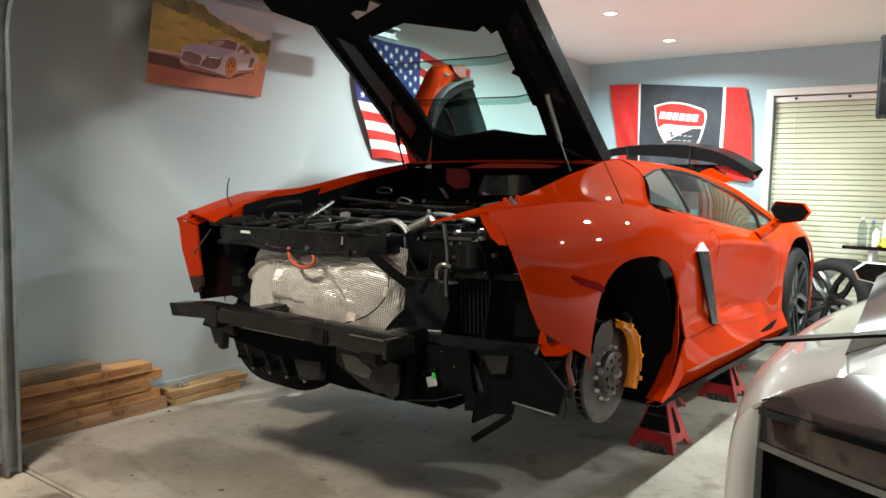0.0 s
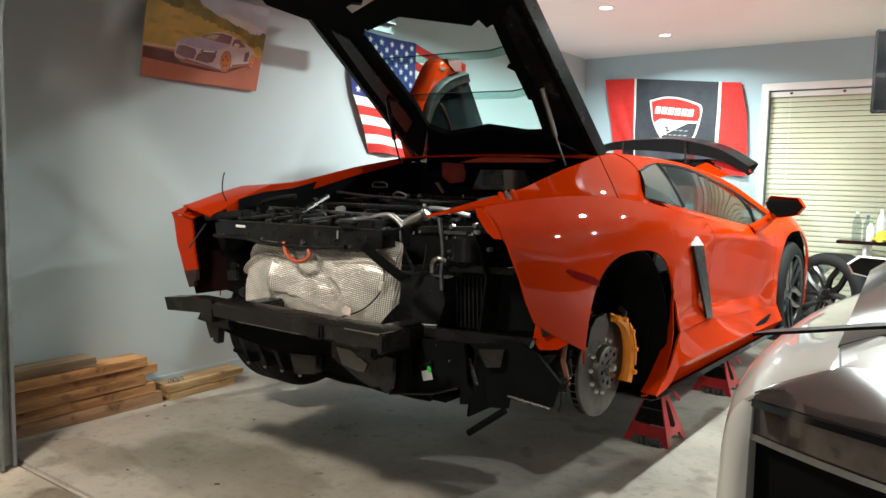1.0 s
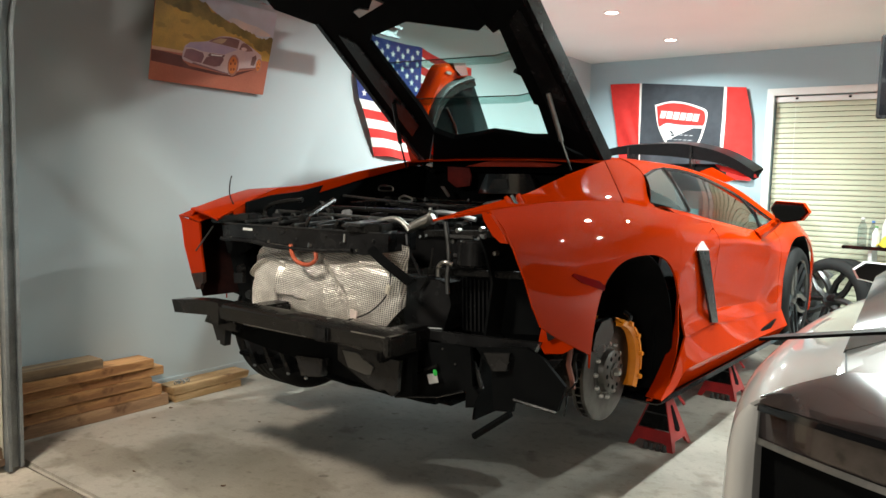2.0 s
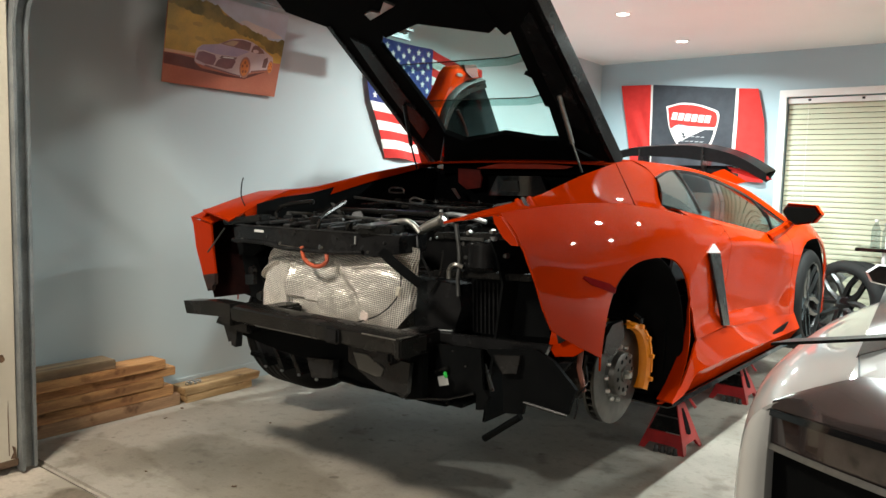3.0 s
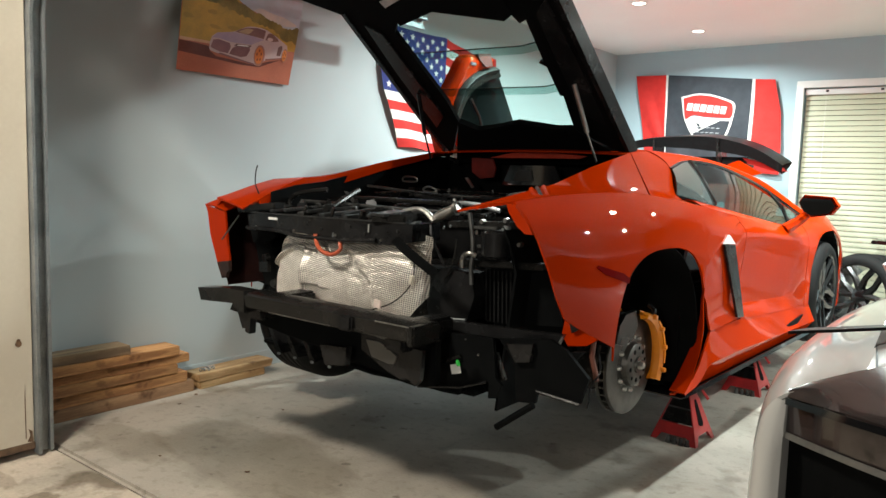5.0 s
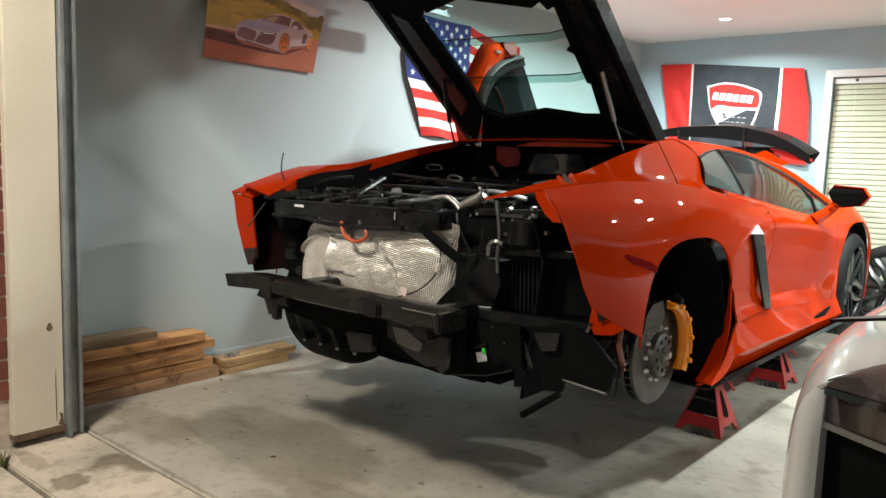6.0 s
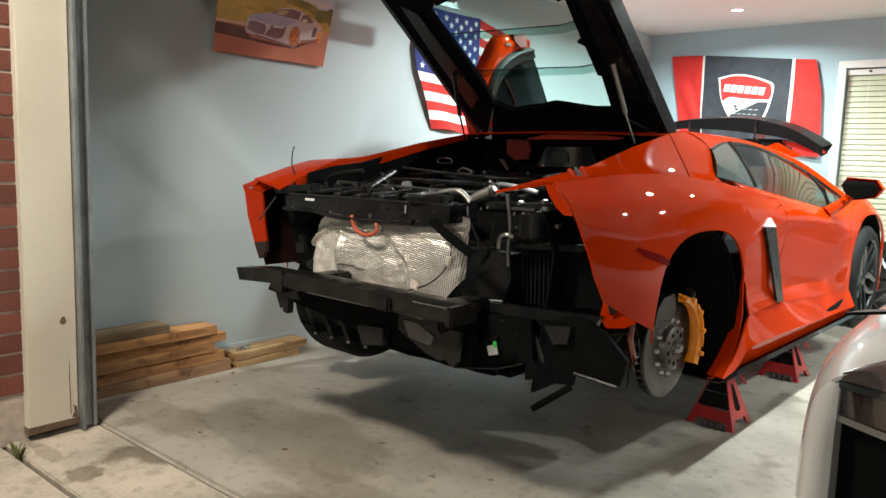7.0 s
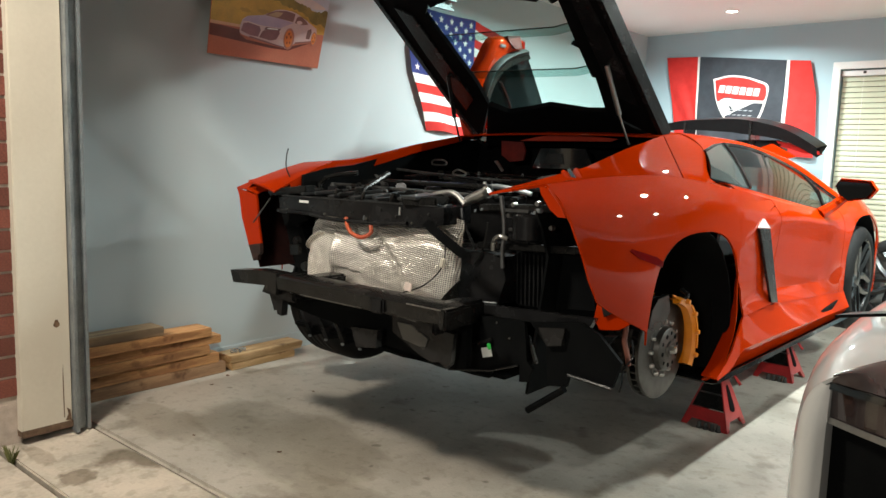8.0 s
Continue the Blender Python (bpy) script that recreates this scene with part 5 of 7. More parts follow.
part("end_block", box(B(), (0.17, -0.58, 0.862), (0.16, 0.10, 0.035), 0.008, (0, -4, 6)), M_BEAM, cm)
part("end_block", box(B(), (-0.60, -0.60, 0.862), (0.24, 0.06, 0.03), 0.006, (0, -6, 4)), M_BEAM, cm)
part("paper_label", box(B(), (-0.485, -0.624, 0.822), (0.060, 0.003, 0.011), 0.001), M_WHITE, cm, "white paper label")
for x, z in ((-0.35, 0.86), (-0.22, 0.875), (-0.02, 0.865), (0.06, 0.88)):
    part("lug", box(B(), (x, -0.55, z), (0.03, 0.05, 0.04), 0.006, (0, 0, 20)), M_BEAM, cm)
for x in (-0.32, -0.16, 0.0, 0.12):
    bar("lug_pin", (x, -0.60, 0.845), (x + 0.02, -0.60, 0.885), 0.008, M_METAL if x == 0.12 else M_BEAM, 6, cm)
for x, y0, y1, z, w, a in ((-0.64, -0.60, -0.46, 0.872, 0.10, 9), (-0.47, -0.63, -0.42, 0.862, 0.030, -14), (-0.40, -0.62, -0.40, 0.868, 0.022, -10), (-0.33, -0.63, -0.44, 0.860, 0.035, 12),
                          (-0.25, -0.62, -0.38, 0.872, 0.020, -16), (-0.17, -0.63, -0.45, 0.862, 0.040, -8), (-0.10, -0.62, -0.40, 0.870, 0.018, 14), (-0.03, -0.63, -0.43, 0.864, 0.032, -12),
                          (0.05, -0.62, -0.42, 0.874, 0.024, 10), (0.14, -0.64, -0.50, 0.880, 0.085, -6)):
    part("mount_bar", box(B(), (x, (y0 + y1) / 2, z), (w, y1 - y0, 0.012), 0.003, (4, 0, a)), M_GREYBAR, cm, "dull grey mounting bar")
for k in range(11):
    x = -0.60 + 0.082 * k
    part("screw", lathe(B(), [(0.0, -0.627), (0.004, -0.627), (0.006, -0.620)], 8, "Y", (x, 0, 0.800 + 0.020 * ((k * 5) % 3 - 1))), M_GREYBAR if k % 3 else M_METAL, cm)
bar("stub_bolt", (0.075, -0.622, 0.836), (0.078, -0.626, 0.806), 0.005, M_METAL, 8, cm)
part("fold_edge", box(B(), (-0.19, -0.622, 0.846), (0.90, 0.004, 0.006), 0.001, (0, -0.7, 0)), M_GREYBAR, cm)
bar("brace", (-0.25, -0.62, 0.83), (-0.30, -0.30, 0.95), 0.012, M_BEAM)
def rail(name, pts, r, mat=M_BEAM, label="", steps=0, n=7):
    return part(name, tube(B(), pts, r, n, steps), mat, car, label)


M_BRAID = surface("silver_braid", (0.5, 0.49, 0.46), (0.3, 0.29, 0.28), 60, 0.4, 0.8, bump=0.001, fine=500)
M_GREYMET = surface("dull_grey_metal", (0.10, 0.10, 0.098), (0.05, 0.05, 0.048), 20, 0.4, 0.5, bump=0.0004, fine=200)
# rails and bars across the bay
rail("cross_rail", [(-0.70, -0.30, 0.887), (-0.29, -0.30, 0.884), (0.063, -0.30, 0.881), (0.30, -0.30, 0.885)], 0.0075, M_GREYMET)
rail("cross_rail", [(-0.629, 0.10, 0.960), (-0.169, 0.10, 0.933), (0.30, 0.12, 0.93)], 0.007, M_GREYMET)
rail("cross_rail", [(-0.563, 0.40, 0.946), (0.016, 0.40, 0.945), (0.40, 0.40, 0.95)], 0.009, M_BEAM)
rail("cross_rail", [(-0.435, 0.25, 0.919), (0.084, 0.25, 0.933)], 0.008, M_GREYMET)
rail("cross_rail", [(-0.60, -0.12, 0.905), (0.45, -0.10, 0.91)], 0.012, M_BEAM)
part("flat_stay", prism(B(), [(-0.443, 0.940), (-0.425, 0.940), (-0.350, 0.880), (-0.368, 0.872)], lambda u, v, w: (u, -0.25 + w, v), 0.008), M_GREYMET, car, smooth=0)
part("flat_stay", prism(B(), [(0.055, 0.842), (0.204, 0.872), (0.21, 0.880), (0.058, 0.850)], lambda u, v, w: (u, -0.57 + w, v), 0.05), M_STEEL, car, smooth=0)
part("flat_stay", prism(B(), [(0.23, 0.838), (0.271, 0.853), (0.273, 0.860), (0.23, 0.846)], lambda u, v, w: (u, -0.58 + w, v), 0.03), M_STEEL, car, smooth=0)
part("flat_stay", prism(B(), [(-0.776, 0.836), (-0.56, 0.866), (-0.56, 0.876), (-0.776, 0.845)], lambda u, v, w: (u, -0.50 + w, v), 0.03), M_GREYMET, car, smooth=0)
part("bright_plate", prism(B(), [(-0.311, 1.018), (-0.289, 1.019), (-0.248, 0.970), (-0.262, 0.963)], lambda u, v, w: (u, 0.50 + w, v), 0.006), M_METAL, car, "bright metal hinge plate", smooth=0)
part("bright_plate", prism(B(), [(0.148, 0.943), (0.173, 0.955), (0.254, 0.970), (0.239, 0.957)], lambda u, v, w: (u, 0.20 + w, v), 0.006), M_STEEL, car, "bright metal plate", smooth=0)
for y, pts in ((0.30, [(-0.569, 1.000), (-0.55, 1.013), (-0.48, 1.010), (-0.472, 0.990), (-0.557, 0.988), (-0.569, 1.000)]), (0.15, [(-0.301, 0.958), (-0.273, 0.970), (-0.223, 0.958), (-0.230, 0.944), (-0.293, 0.947), (-0.301, 0.958)])):
    rail("latch_loop", [(u, y, v) for u, v in pts], 0.0045, M_METAL, "bright latch loop", 20)
# hoses
rail("fuel_hose", [(-0.436, -0.36, 0.947), (-0.527, -0.38, 0.936), (-0.603, -0.40, 0.918), (-0.638, -0.40, 0.889), (-0.614, -0.42, 0.864), (-0.553, -0.42, 0.852), (-0.46, -0.42, 0.848), (-0.36, -0.44, 0.846)], 0.0105, M_BEAM, "black rubber hose", 36, 9)
rail("coolant_hose", [(0.06, -0.49, 0.848), (0.103, -0.50, 0.863), (0.14, -0.50, 0.884), (0.216, -0.50, 0.899), (0.258, -0.50, 0.886), (0.291, -0.50, 0.858)], 0.0105, M_BRAID, "silver braided hose", 36, 9)
rail("bright_pipe", [(0.272, -0.48, 0.862), (0.315, -0.47, 0.886), (0.372, -0.46, 0.914)], [0.017, 0.020, 0.018], M_METAL, "bright metal pipe end", 0, 14)
part("pipe_clamp", lathe(B(), [(0.021, -0.006), (0.026, -0.006), (0.026, 0.006), (0.021, 0.006)], 18, "X", (0.365, -0.46, 0.910)), M_METAL, car)
rail("vent_hose", [(0.229, -0.30, 0.905), (0.265, -0.30, 0.922), (0.348, -0.30, 0.919), (0.44, -0.28, 0.90)], 0.009, M_STEEL, "", 20)
rail("cable", [(0.03, -0.45, 0.872), (-0.074, -0.46, 0.880), (-0.177, -0.45, 0.868), (-0.30, -0.46, 0.880), (-0.45, -0.46, 0.862)], 0.004, M_BEAM, "", 28, 5)
rail("cable", [(-0.55, -0.50, 0.85), (-0.35, -0.53, 0.868), (-0.15, -0.52, 0.853), (0.05, -0.53, 0.862)], 0.0035, M_BLACK, "", 28, 5)
rail("cable", [(-0.50, 0.02, 0.93), (-0.25, -0.02, 0.945), (0.0, 0.03, 0.93), (0.3, 0.0, 0.94)], 0.005, M_BLACK, "", 28, 5)
rail("cable", [(0.292, -0.52, 0.845), (0.300, -0.52, 0.799), (0.329, -0.51, 0.739), (0.348, -0.50, 0.695)], 0.006, M_BLACK, "", 20, 6)
rail("cable", [(0.40, -0.50, 0.80), (0.394, -0.50, 0.744), (0.375, -0.50, 0.680), (0.345, -0.50, 0.640)], 0.004, M_BEAM, "", 20, 5)
# small brackets with holes
for x, z in ((-0.398, 0.871), (-0.345, 0.868), (-0.311, 0.863), (-0.177, 0.869), (-0.074, 0.868), (0.028, 0.873)):
    br = part("bracket", prism(B(), [(-0.014, -0.022), (0.014, -0.022), (0.016, 0.010), (0.008, 0.020), (-0.010, 0.020), (-0.016, 0.008)], lambda u, v, w: (x + u, -0.45 + w, z + v), 0.006), M_GREYMET, car, smooth=0)
    part("eye", lathe(B(), [(0.004, -0.454), (0.009, -0.454), (0.009, -0.449)], 10, "Y", (x, 0, z + 0.006)), M_BEAM, br)
for k in range(26):
    x, y = random.uniform(-0.58, 0.50), random.uniform(-0.42, 0.45)
    z = 0.865 + 0.09 * (y + 0.45)
    w, d, h = random.uniform(0.03, 0.11), random.uniform(0.03, 0.10), random.uniform(0.015, 0.04)
    part("engine_cover_piece", box(B(), (x, y, z), (w, d, h), min(0.006, h * 0.3), (random.uniform(-8, 8), random.uniform(-10, 10), random.uniform(-40, 40))), random.choice((M_BLACK, M_BLACK, M_FELT, M_GLOSS, M_BEAM)), car)
for k in range(14):
    x, y = random.uniform(-0.55, 0.45), random.uniform(-0.45, 0.40)
    z = 0.885 + 0.09 * (y + 0.45)
    part("bolt", lathe(B(), [(0.0, 0.010), (0.008, 0.010), (0.009, 0.0), (0.013, 0.0), (0.013, -0.006)], 8, "Z", (x, y, z)), random.choice((M_METAL, M_GREYMET, M_BEAM)), car)
bar("left_stay", (-0.793, -0.66, 0.71), (-0.671, -0.66, 0.824), 0.0035, M_GREYMET)
bar("aerial_wire", [(-0.70, -0.52, 0.90), (-0.725, -0.53, 0.96), (-0.715, -0.535, 1.02), (-0.705, -0.535, 1.045)], 0, 0.003, M_BLACK, 5, car, "thin upright black wire", 12)
# tail of the left wing
plate("left_inner_plate", [(-0.76, 0.865), (-0.60, 0.86), (-0.55, 0.74), (-0.62, 0.70), (-0.70, 0.70)], -0.56, 0.02, M_FELT)
plate("small_bracket", [(-0.66, 0.615), (-0.60, 0.62), (-0.60, 0.575), (-0.655, 0.57)], -0.56, 0.02, M_BEAM)
plate("left_stay_plate", [(-0.426, 0.535), (-0.471, 0.461), (-0.42, 0.456), (-0.39, 0.395), (-0.374, 0.401), (-0.372, 0.385), (-0.345, 0.380), (-0.335, 0.47)], -0.85, 0.03, M_BLACK)
for x, z in ((-0.66, 0.63), (-0.60, 0.52)):
    part("grommet", lathe(B(), [(0.0, -0.53), (0.018, -0.53), (0.024, -0.51)], 12, "Y", (x, 0, z)), M_BEAM, car)

plate("back_panel", [(-0.92, 0.84), (-0.33, 0.82), (-0.33, 0.42), (-0.90, 0.50)], -0.42, 0.01, M_FELT)

# crash beam across the tail, bowed slightly, with folded end plates
rows = []
for u in np.linspace(0, 1, 15):
    x = -0.335 + 0.875 * u
    y = -0.90 + 0.015 * (2 * u - 1) ** 2
    z = 0.550 + 0.004 * math.sin(3 * u)
    rows.append([(x, y + 0.09, z + 0.006), (x, y + 0.012, z), (x, y, z - 0.008), (x, y + 0.004, z - 0.054), (x, y + 0.02, z - 0.064), (x, y + 0.09, z - 0.064)])
bm = sheet(B(), rows, closed=True)
bm.verts.ensure_lookup_table()
bm.faces.new([bm.verts[k] for k in range(6)])
bm.faces.new([bm.verts[-1 - k] for k in range(6)])
beam = part("crash_beam", bm, M_BEAM, car, "worn black metal crash beam", smooth=30)
part("beam_end", prism(B(), [(-0.64, 0.535), (-0.46, 0.556), (-0.335, 0.556), (-0.335, 0.47), (-0.40, 0.485), (-0.40, 0.50), (-0.62, 0.485)], lambda u, v, w: (u, -0.885 + w, v), 0.07), M_BEAM, beam, smooth=0)
part("beam_end", box(B(), (0.535, -0.84, 0.520), (0.03, 0.14, 0.066), 0.006), M_BEAM, beam)
part("tow_socket", box(B(), (0.24, -0.903, 0.522), (0.07, 0.016, 0.058), 0.008), M_BLACK, beam)
part("label_strip", box(B(), (0.46, -0.900, 0.548), (0.17, 0.004, 0.004), 0.001, (0, 0, 0)), M_METAL, beam)
for x in (-0.30, 0.42):
    part("beam_mount", box(B(), (x, -0.72, 0.49), (0.09, 0.28, 0.09), 0.01), M_BLACK, beam)

# diffuser carrier and lower tail below the beam
lower = plate("tail_carrier", [(-0.50, 0.40), (-0.40, 0.46), (0.10, 0.47), (0.50, 0.47), (0.50, 0.32), (0.46, 0.305), (0.10, 0.33), (-0.06, 0.355), (-0.30, 0.375)], -0.73, 0.03, M_FELT)
plate("tail_bracket", [(0.006, 0.39), (0.145, 0.40), (0.138, 0.334), (0.036, 0.318)], -0.80, 0.03, M_BLACK)
plate("tail_bracket", [(0.22, 0.47), (0.50, 0.45), (0.49, 0.345), (0.47, 0.325), (0.44, 0.345), (0.41, 0.335), (0.34, 0.355), (0.22, 0.41)], -0.80, 0.02, M_BLACK)
plate("pale_gusset", [(0.248, 0.449), (0.314, 0.450), (0.392, 0.414), (0.380, 0.386), (0.355, 0.382), (0.276, 0.394)], -0.806, 0.01, surface("grey_gusset", (0.10, 0.095, 0.085), None, 9, 0.5), label="dull grey gusset")
for k in range(4):
    plate("diffuser_fin", [(-0.55 + 0.105 * k, 0.36), (-0.53 + 0.105 * k, 0.36), (-0.448 + 0.105 * k, 0.240), (-0.475 + 0.105 * k, 0.236)], -0.60, 0.22, M_BLACK)
    part("fin_end", box(B(), (-0.462 + 0.105 * k, -0.604, 0.238), (0.016, 0.008, 0.010), 0.002), M_STEEL, car)
part("undertray", sheet(B(), [[(x, y, 0.262 + 0.02 * (y + 0.62) + 0.05 * max(0, x - 0.35) + (0.004 if int(x * 40) % 2 else 0)) for x in np.linspace(-0.03, 0.52, 9)] for y in np.linspace(-0.62, -0.30, 5)]), M_FELT, car, "black plastic undertray", thick=0.008)

# right side of the tail: box, cooler with ribs, hoses, brackets
plate("black_box", [(0.244, 0.641), (0.335, 0.686), (0.465, 0.678), (0.482, 0.597), (0.452, 0.50), (0.272, 0.486)], -0.49, 0.12, M_BLACK, label="black plastic box")
part("box_seam", tube(B(), [(0.33, -0.495, 0.503), (0.37, -0.496, 0.500), (0.45, -0.495, 0.507)], 0.004, 6), M_STEEL, car)
cooler = plate("oil_cooler", [(0.46, 0.70), (0.77, 0.715), (0.80, 0.52), (0.48, 0.49)], -0.40, 0.06, M_FELT, label="black ribbed oil cooler")
for k in range(8):
    plate("cooler_rib", [(0.475 + 0.018 * k, 0.690), (0.481 + 0.018 * k, 0.690), (0.489 + 0.018 * k, 0.50), (0.483 + 0.018 * k, 0.50)], -0.415, 0.014, M_BLACK, cooler)
for z in (0.72, 0.86):
    part("cross_rail", box(B(), (0.55, -0.46, z), (0.42, 0.04, 0.025), 0.004, (0, -3, 0)), M_BEAM, car)
part("relay_box", box(B(), (0.523, -0.46, 0.756), (0.105, 0.06, 0.045), 0.01, (0, -4, 0)), M_BLACK, car)
part("relay_clip", box(B(), (0.50, -0.495, 0.782), (0.02, 0.01, 0.012), 0.003), M_GREYMET, car)
part("terminal", box(B(), (0.520, -0.49, 0.849), (0.11, 0.02, 0.012), 0.003, (0, -1, 0)), M_GREYMET, car)
part("terminal", box(B(), (0.611, -0.49, 0.856), (0.025, 0.02, 0.014), 0.003), M_STEEL, car)
part("canister", lathe(B(), [(0.0, -0.05), (0.05, -0.05), (0.058, -0.04), (0.058, 0.04), (0.05, 0.05), (0.0, 0.05)], 18, "Z", (0.54, -0.45, 0.79)), M_BLACK, car)
bar("pipe", [(0.455, -0.50, 0.90), (0.46, -0.50, 0.872), (0.471, -0.50, 0.812), (0.475, -0.50, 0.761), (0.470, -0.50, 0.70), (0.475, -0.50, 0.64)], 0, 0.008, M_GREYMET, 8, car, "", 24)
bar("pipe", [(0.436, -0.51, 0.700), (0.436, -0.51, 0.730), (0.448, -0.51, 0.748), (0.470, -0.51, 0.755), (0.490, -0.50, 0.748)], 0, 0.009, M_METAL, 9, car, "bright bent pipe", 20)
part("strap", sheet(B(), [[(x - 0.016, y, z - 0.012), (x + 0.016, y, z + 0.012)] for x, y, z in ((0.235, -0.655, 0.795), (0.30, -0.665, 0.760), (0.36, -0.665, 0.728), (0.425, -0.655, 0.690))]), M_FELT, car, "flat black strap", thick=0.004)
for x, z in ((0.50, 0.87), (0.60, 0.88), (0.66, 0.80), (0.48, 0.83)):
    part("bolt", lathe(B(), [(0.0, -0.49), (0.008, -0.49), (0.010, -0.47)], 8, "Y", (x, 0, z)), M_METAL, car)
plate("lower_rail", [(0.28, 0.493), (0.46, 0.503), (0.738, 0.516), (0.868, 0.522), (0.849, 0.484), (0.577, 0.468), (0.349, 0.455)], -0.53, 0.03, M_BLACK)
plate("carrier_plate", [(0.455, 0.480), (0.589, 0.490), (0.658, 0.491), (0.673, 0.359), (0.697, 0.335), (0.678, 0.288), (0.646, 0.282), (0.644, 0.34), (0.536, 0.300), (0.522, 0.277), (0.502, 0.283), (0.472, 0.288), (0.344, 0.262), (0.341, 0.401)], -0.62, 0.015, M_FELT, label="dark torn carrier plate")
plate("carrier_plate", [(0.654, 0.484), (0.851, 0.514), (0.913, 0.487), (0.996, 0.41), (0.97, 0.324), (0.815, 0.335), (0.806, 0.29), (0.733, 0.28), (0.72, 0.417)], -0.58, 0.015, M_FELT, label="dark torn carrier plate")
part("edge_fold", tube(B(), [(0.815, -0.59, 0.336), (0.90, -0.592, 0.331), (0.97, -0.59, 0.325)], 0.006, 6), M_BLACK, car)
part("edge_fold", tube(B(), [(0.345, -0.63, 0.264), (0.472, -0.632, 0.289), (0.536, -0.63, 0.301), (0.644, -0.63, 0.341)], 0.005, 6), M_BLACK, car)
plate("stay", [(0.443, 0.458), (0.455, 0.452), (0.412, 0.330), (0.392, 0.327)], -0.64, 0.012, M_BEAM)
plate("stay", [(0.430, 0.372), (0.531, 0.416), (0.535, 0.406), (0.436, 0.360)], -0.635, 0.010, M_BEAM)
plate("stay", [(0.655, 0.440), (0.664, 0.440), (0.700, 0.352), (0.690, 0.350)], -0.60, 0.012, M_BEAM)
plate("stay_block", [(0.70, 0.476), (0.80, 0.490), (0.79, 0.430), (0.735, 0.420)], -0.60, 0.04, M_BLACK)
plate("dark_strap", [(0.902, 0.470), (0.821, 0.361), (0.843, 0.353), (0.943, 0.477)], -0.53, 0.03, M_FELT)
bar("hanging_wire", [(0.99, -0.50, 0.47), (1.005, -0.52, 0.42), (0.985, -0.54, 0.38), (0.992, -0.56, 0.34), (0.985, -0.56, 0.31)], 0, 0.003, M_BLACK, 5, car, "", 16)
bar("exhaust_hanger", (0.672, -0.60, 0.183), (0.811, -0.60, 0.290), 0.012, M_FELT, 10, car, "black rod hanging below the tail")
for x, z in ((0.60, 0.425), (0.545, 0.47)):
    part("screw", lathe(B(), [(0.0, -0.624), (0.003, -0.624), (0.004, -0.618)], 8, "Y", (x, 0, z)), M_METAL, car)
tag = part("tag", box(B(), (0.522, -0.642, 0.365), (0.042, 0.003, 0.034), 0.001, (0, -17, 0)), M_WHITE, car, "white paper tag")
part("tag_clip", box(B(), (0.535, -0.648, 0.389), (0.016, 0.006, 0.022), 0.003, (0, -14, 0)), surface("green_clip", (0.05, 0.62, 0.10), None, 8, 0.4), tag, "bright green clip")
for x, y, z, a, b in ((-0.085, -0.655, 0.785, 0.006, 0.020), (-0.21, -0.50, 0.900, 0.012, 0.006), (0.535, -0.50, 0.832, 0.022, 0.008), (0.60, -0.50, 0.850, 0.010, 0.010), (0.37, -0.50, 0.845, 0.008, 0.010), (0.34, -0.50, 0.838, 0.006, 0.012), (0.72, -0.50, 0.865, 0.012, 0.006)):
    part("small_clip", box(B(), (x, y, z), (a, 0.008, b), 0.002, (0, 25 * math.sin(40 * x), 0)), M_STEEL, car, "small bright clip")
# torn orange scrap under the right wing and the dark liner behind it
plate("torn_liner", [(0.85, 0.59), (0.90, 0.59), (0.91, 0.545), (0.87, 0.52)], -0.47, 0.02, M_BEAM)
plate("torn_scrap", [(0.835, 0.560), (0.93, 0.565), (0.957, 0.508), (0.92, 0.483), (0.851, 0.471), (0.826, 0.506)], -0.455, 0.012, M_ORANGE)
bar("loose_strap", [(0.930, -0.42, 0.50), (0.925, -0.42, 0.44), (0.940, -0.42, 0.39), (0.945, -0.42, 0.36)], 0, 0.009, surface("rusty_strap", (0.16, 0.05, 0.03), None, 12, 0.6), 6, car)

# the tail's parts sit square to the room, a little askew in the car
skew = Matrix.Translation((0.0011, -0.03, 0)) @ Matrix.Rotation(radians(2.1), 4, "Z")
for ob in set(car.children) - before:
    ob.matrix_basis = skew

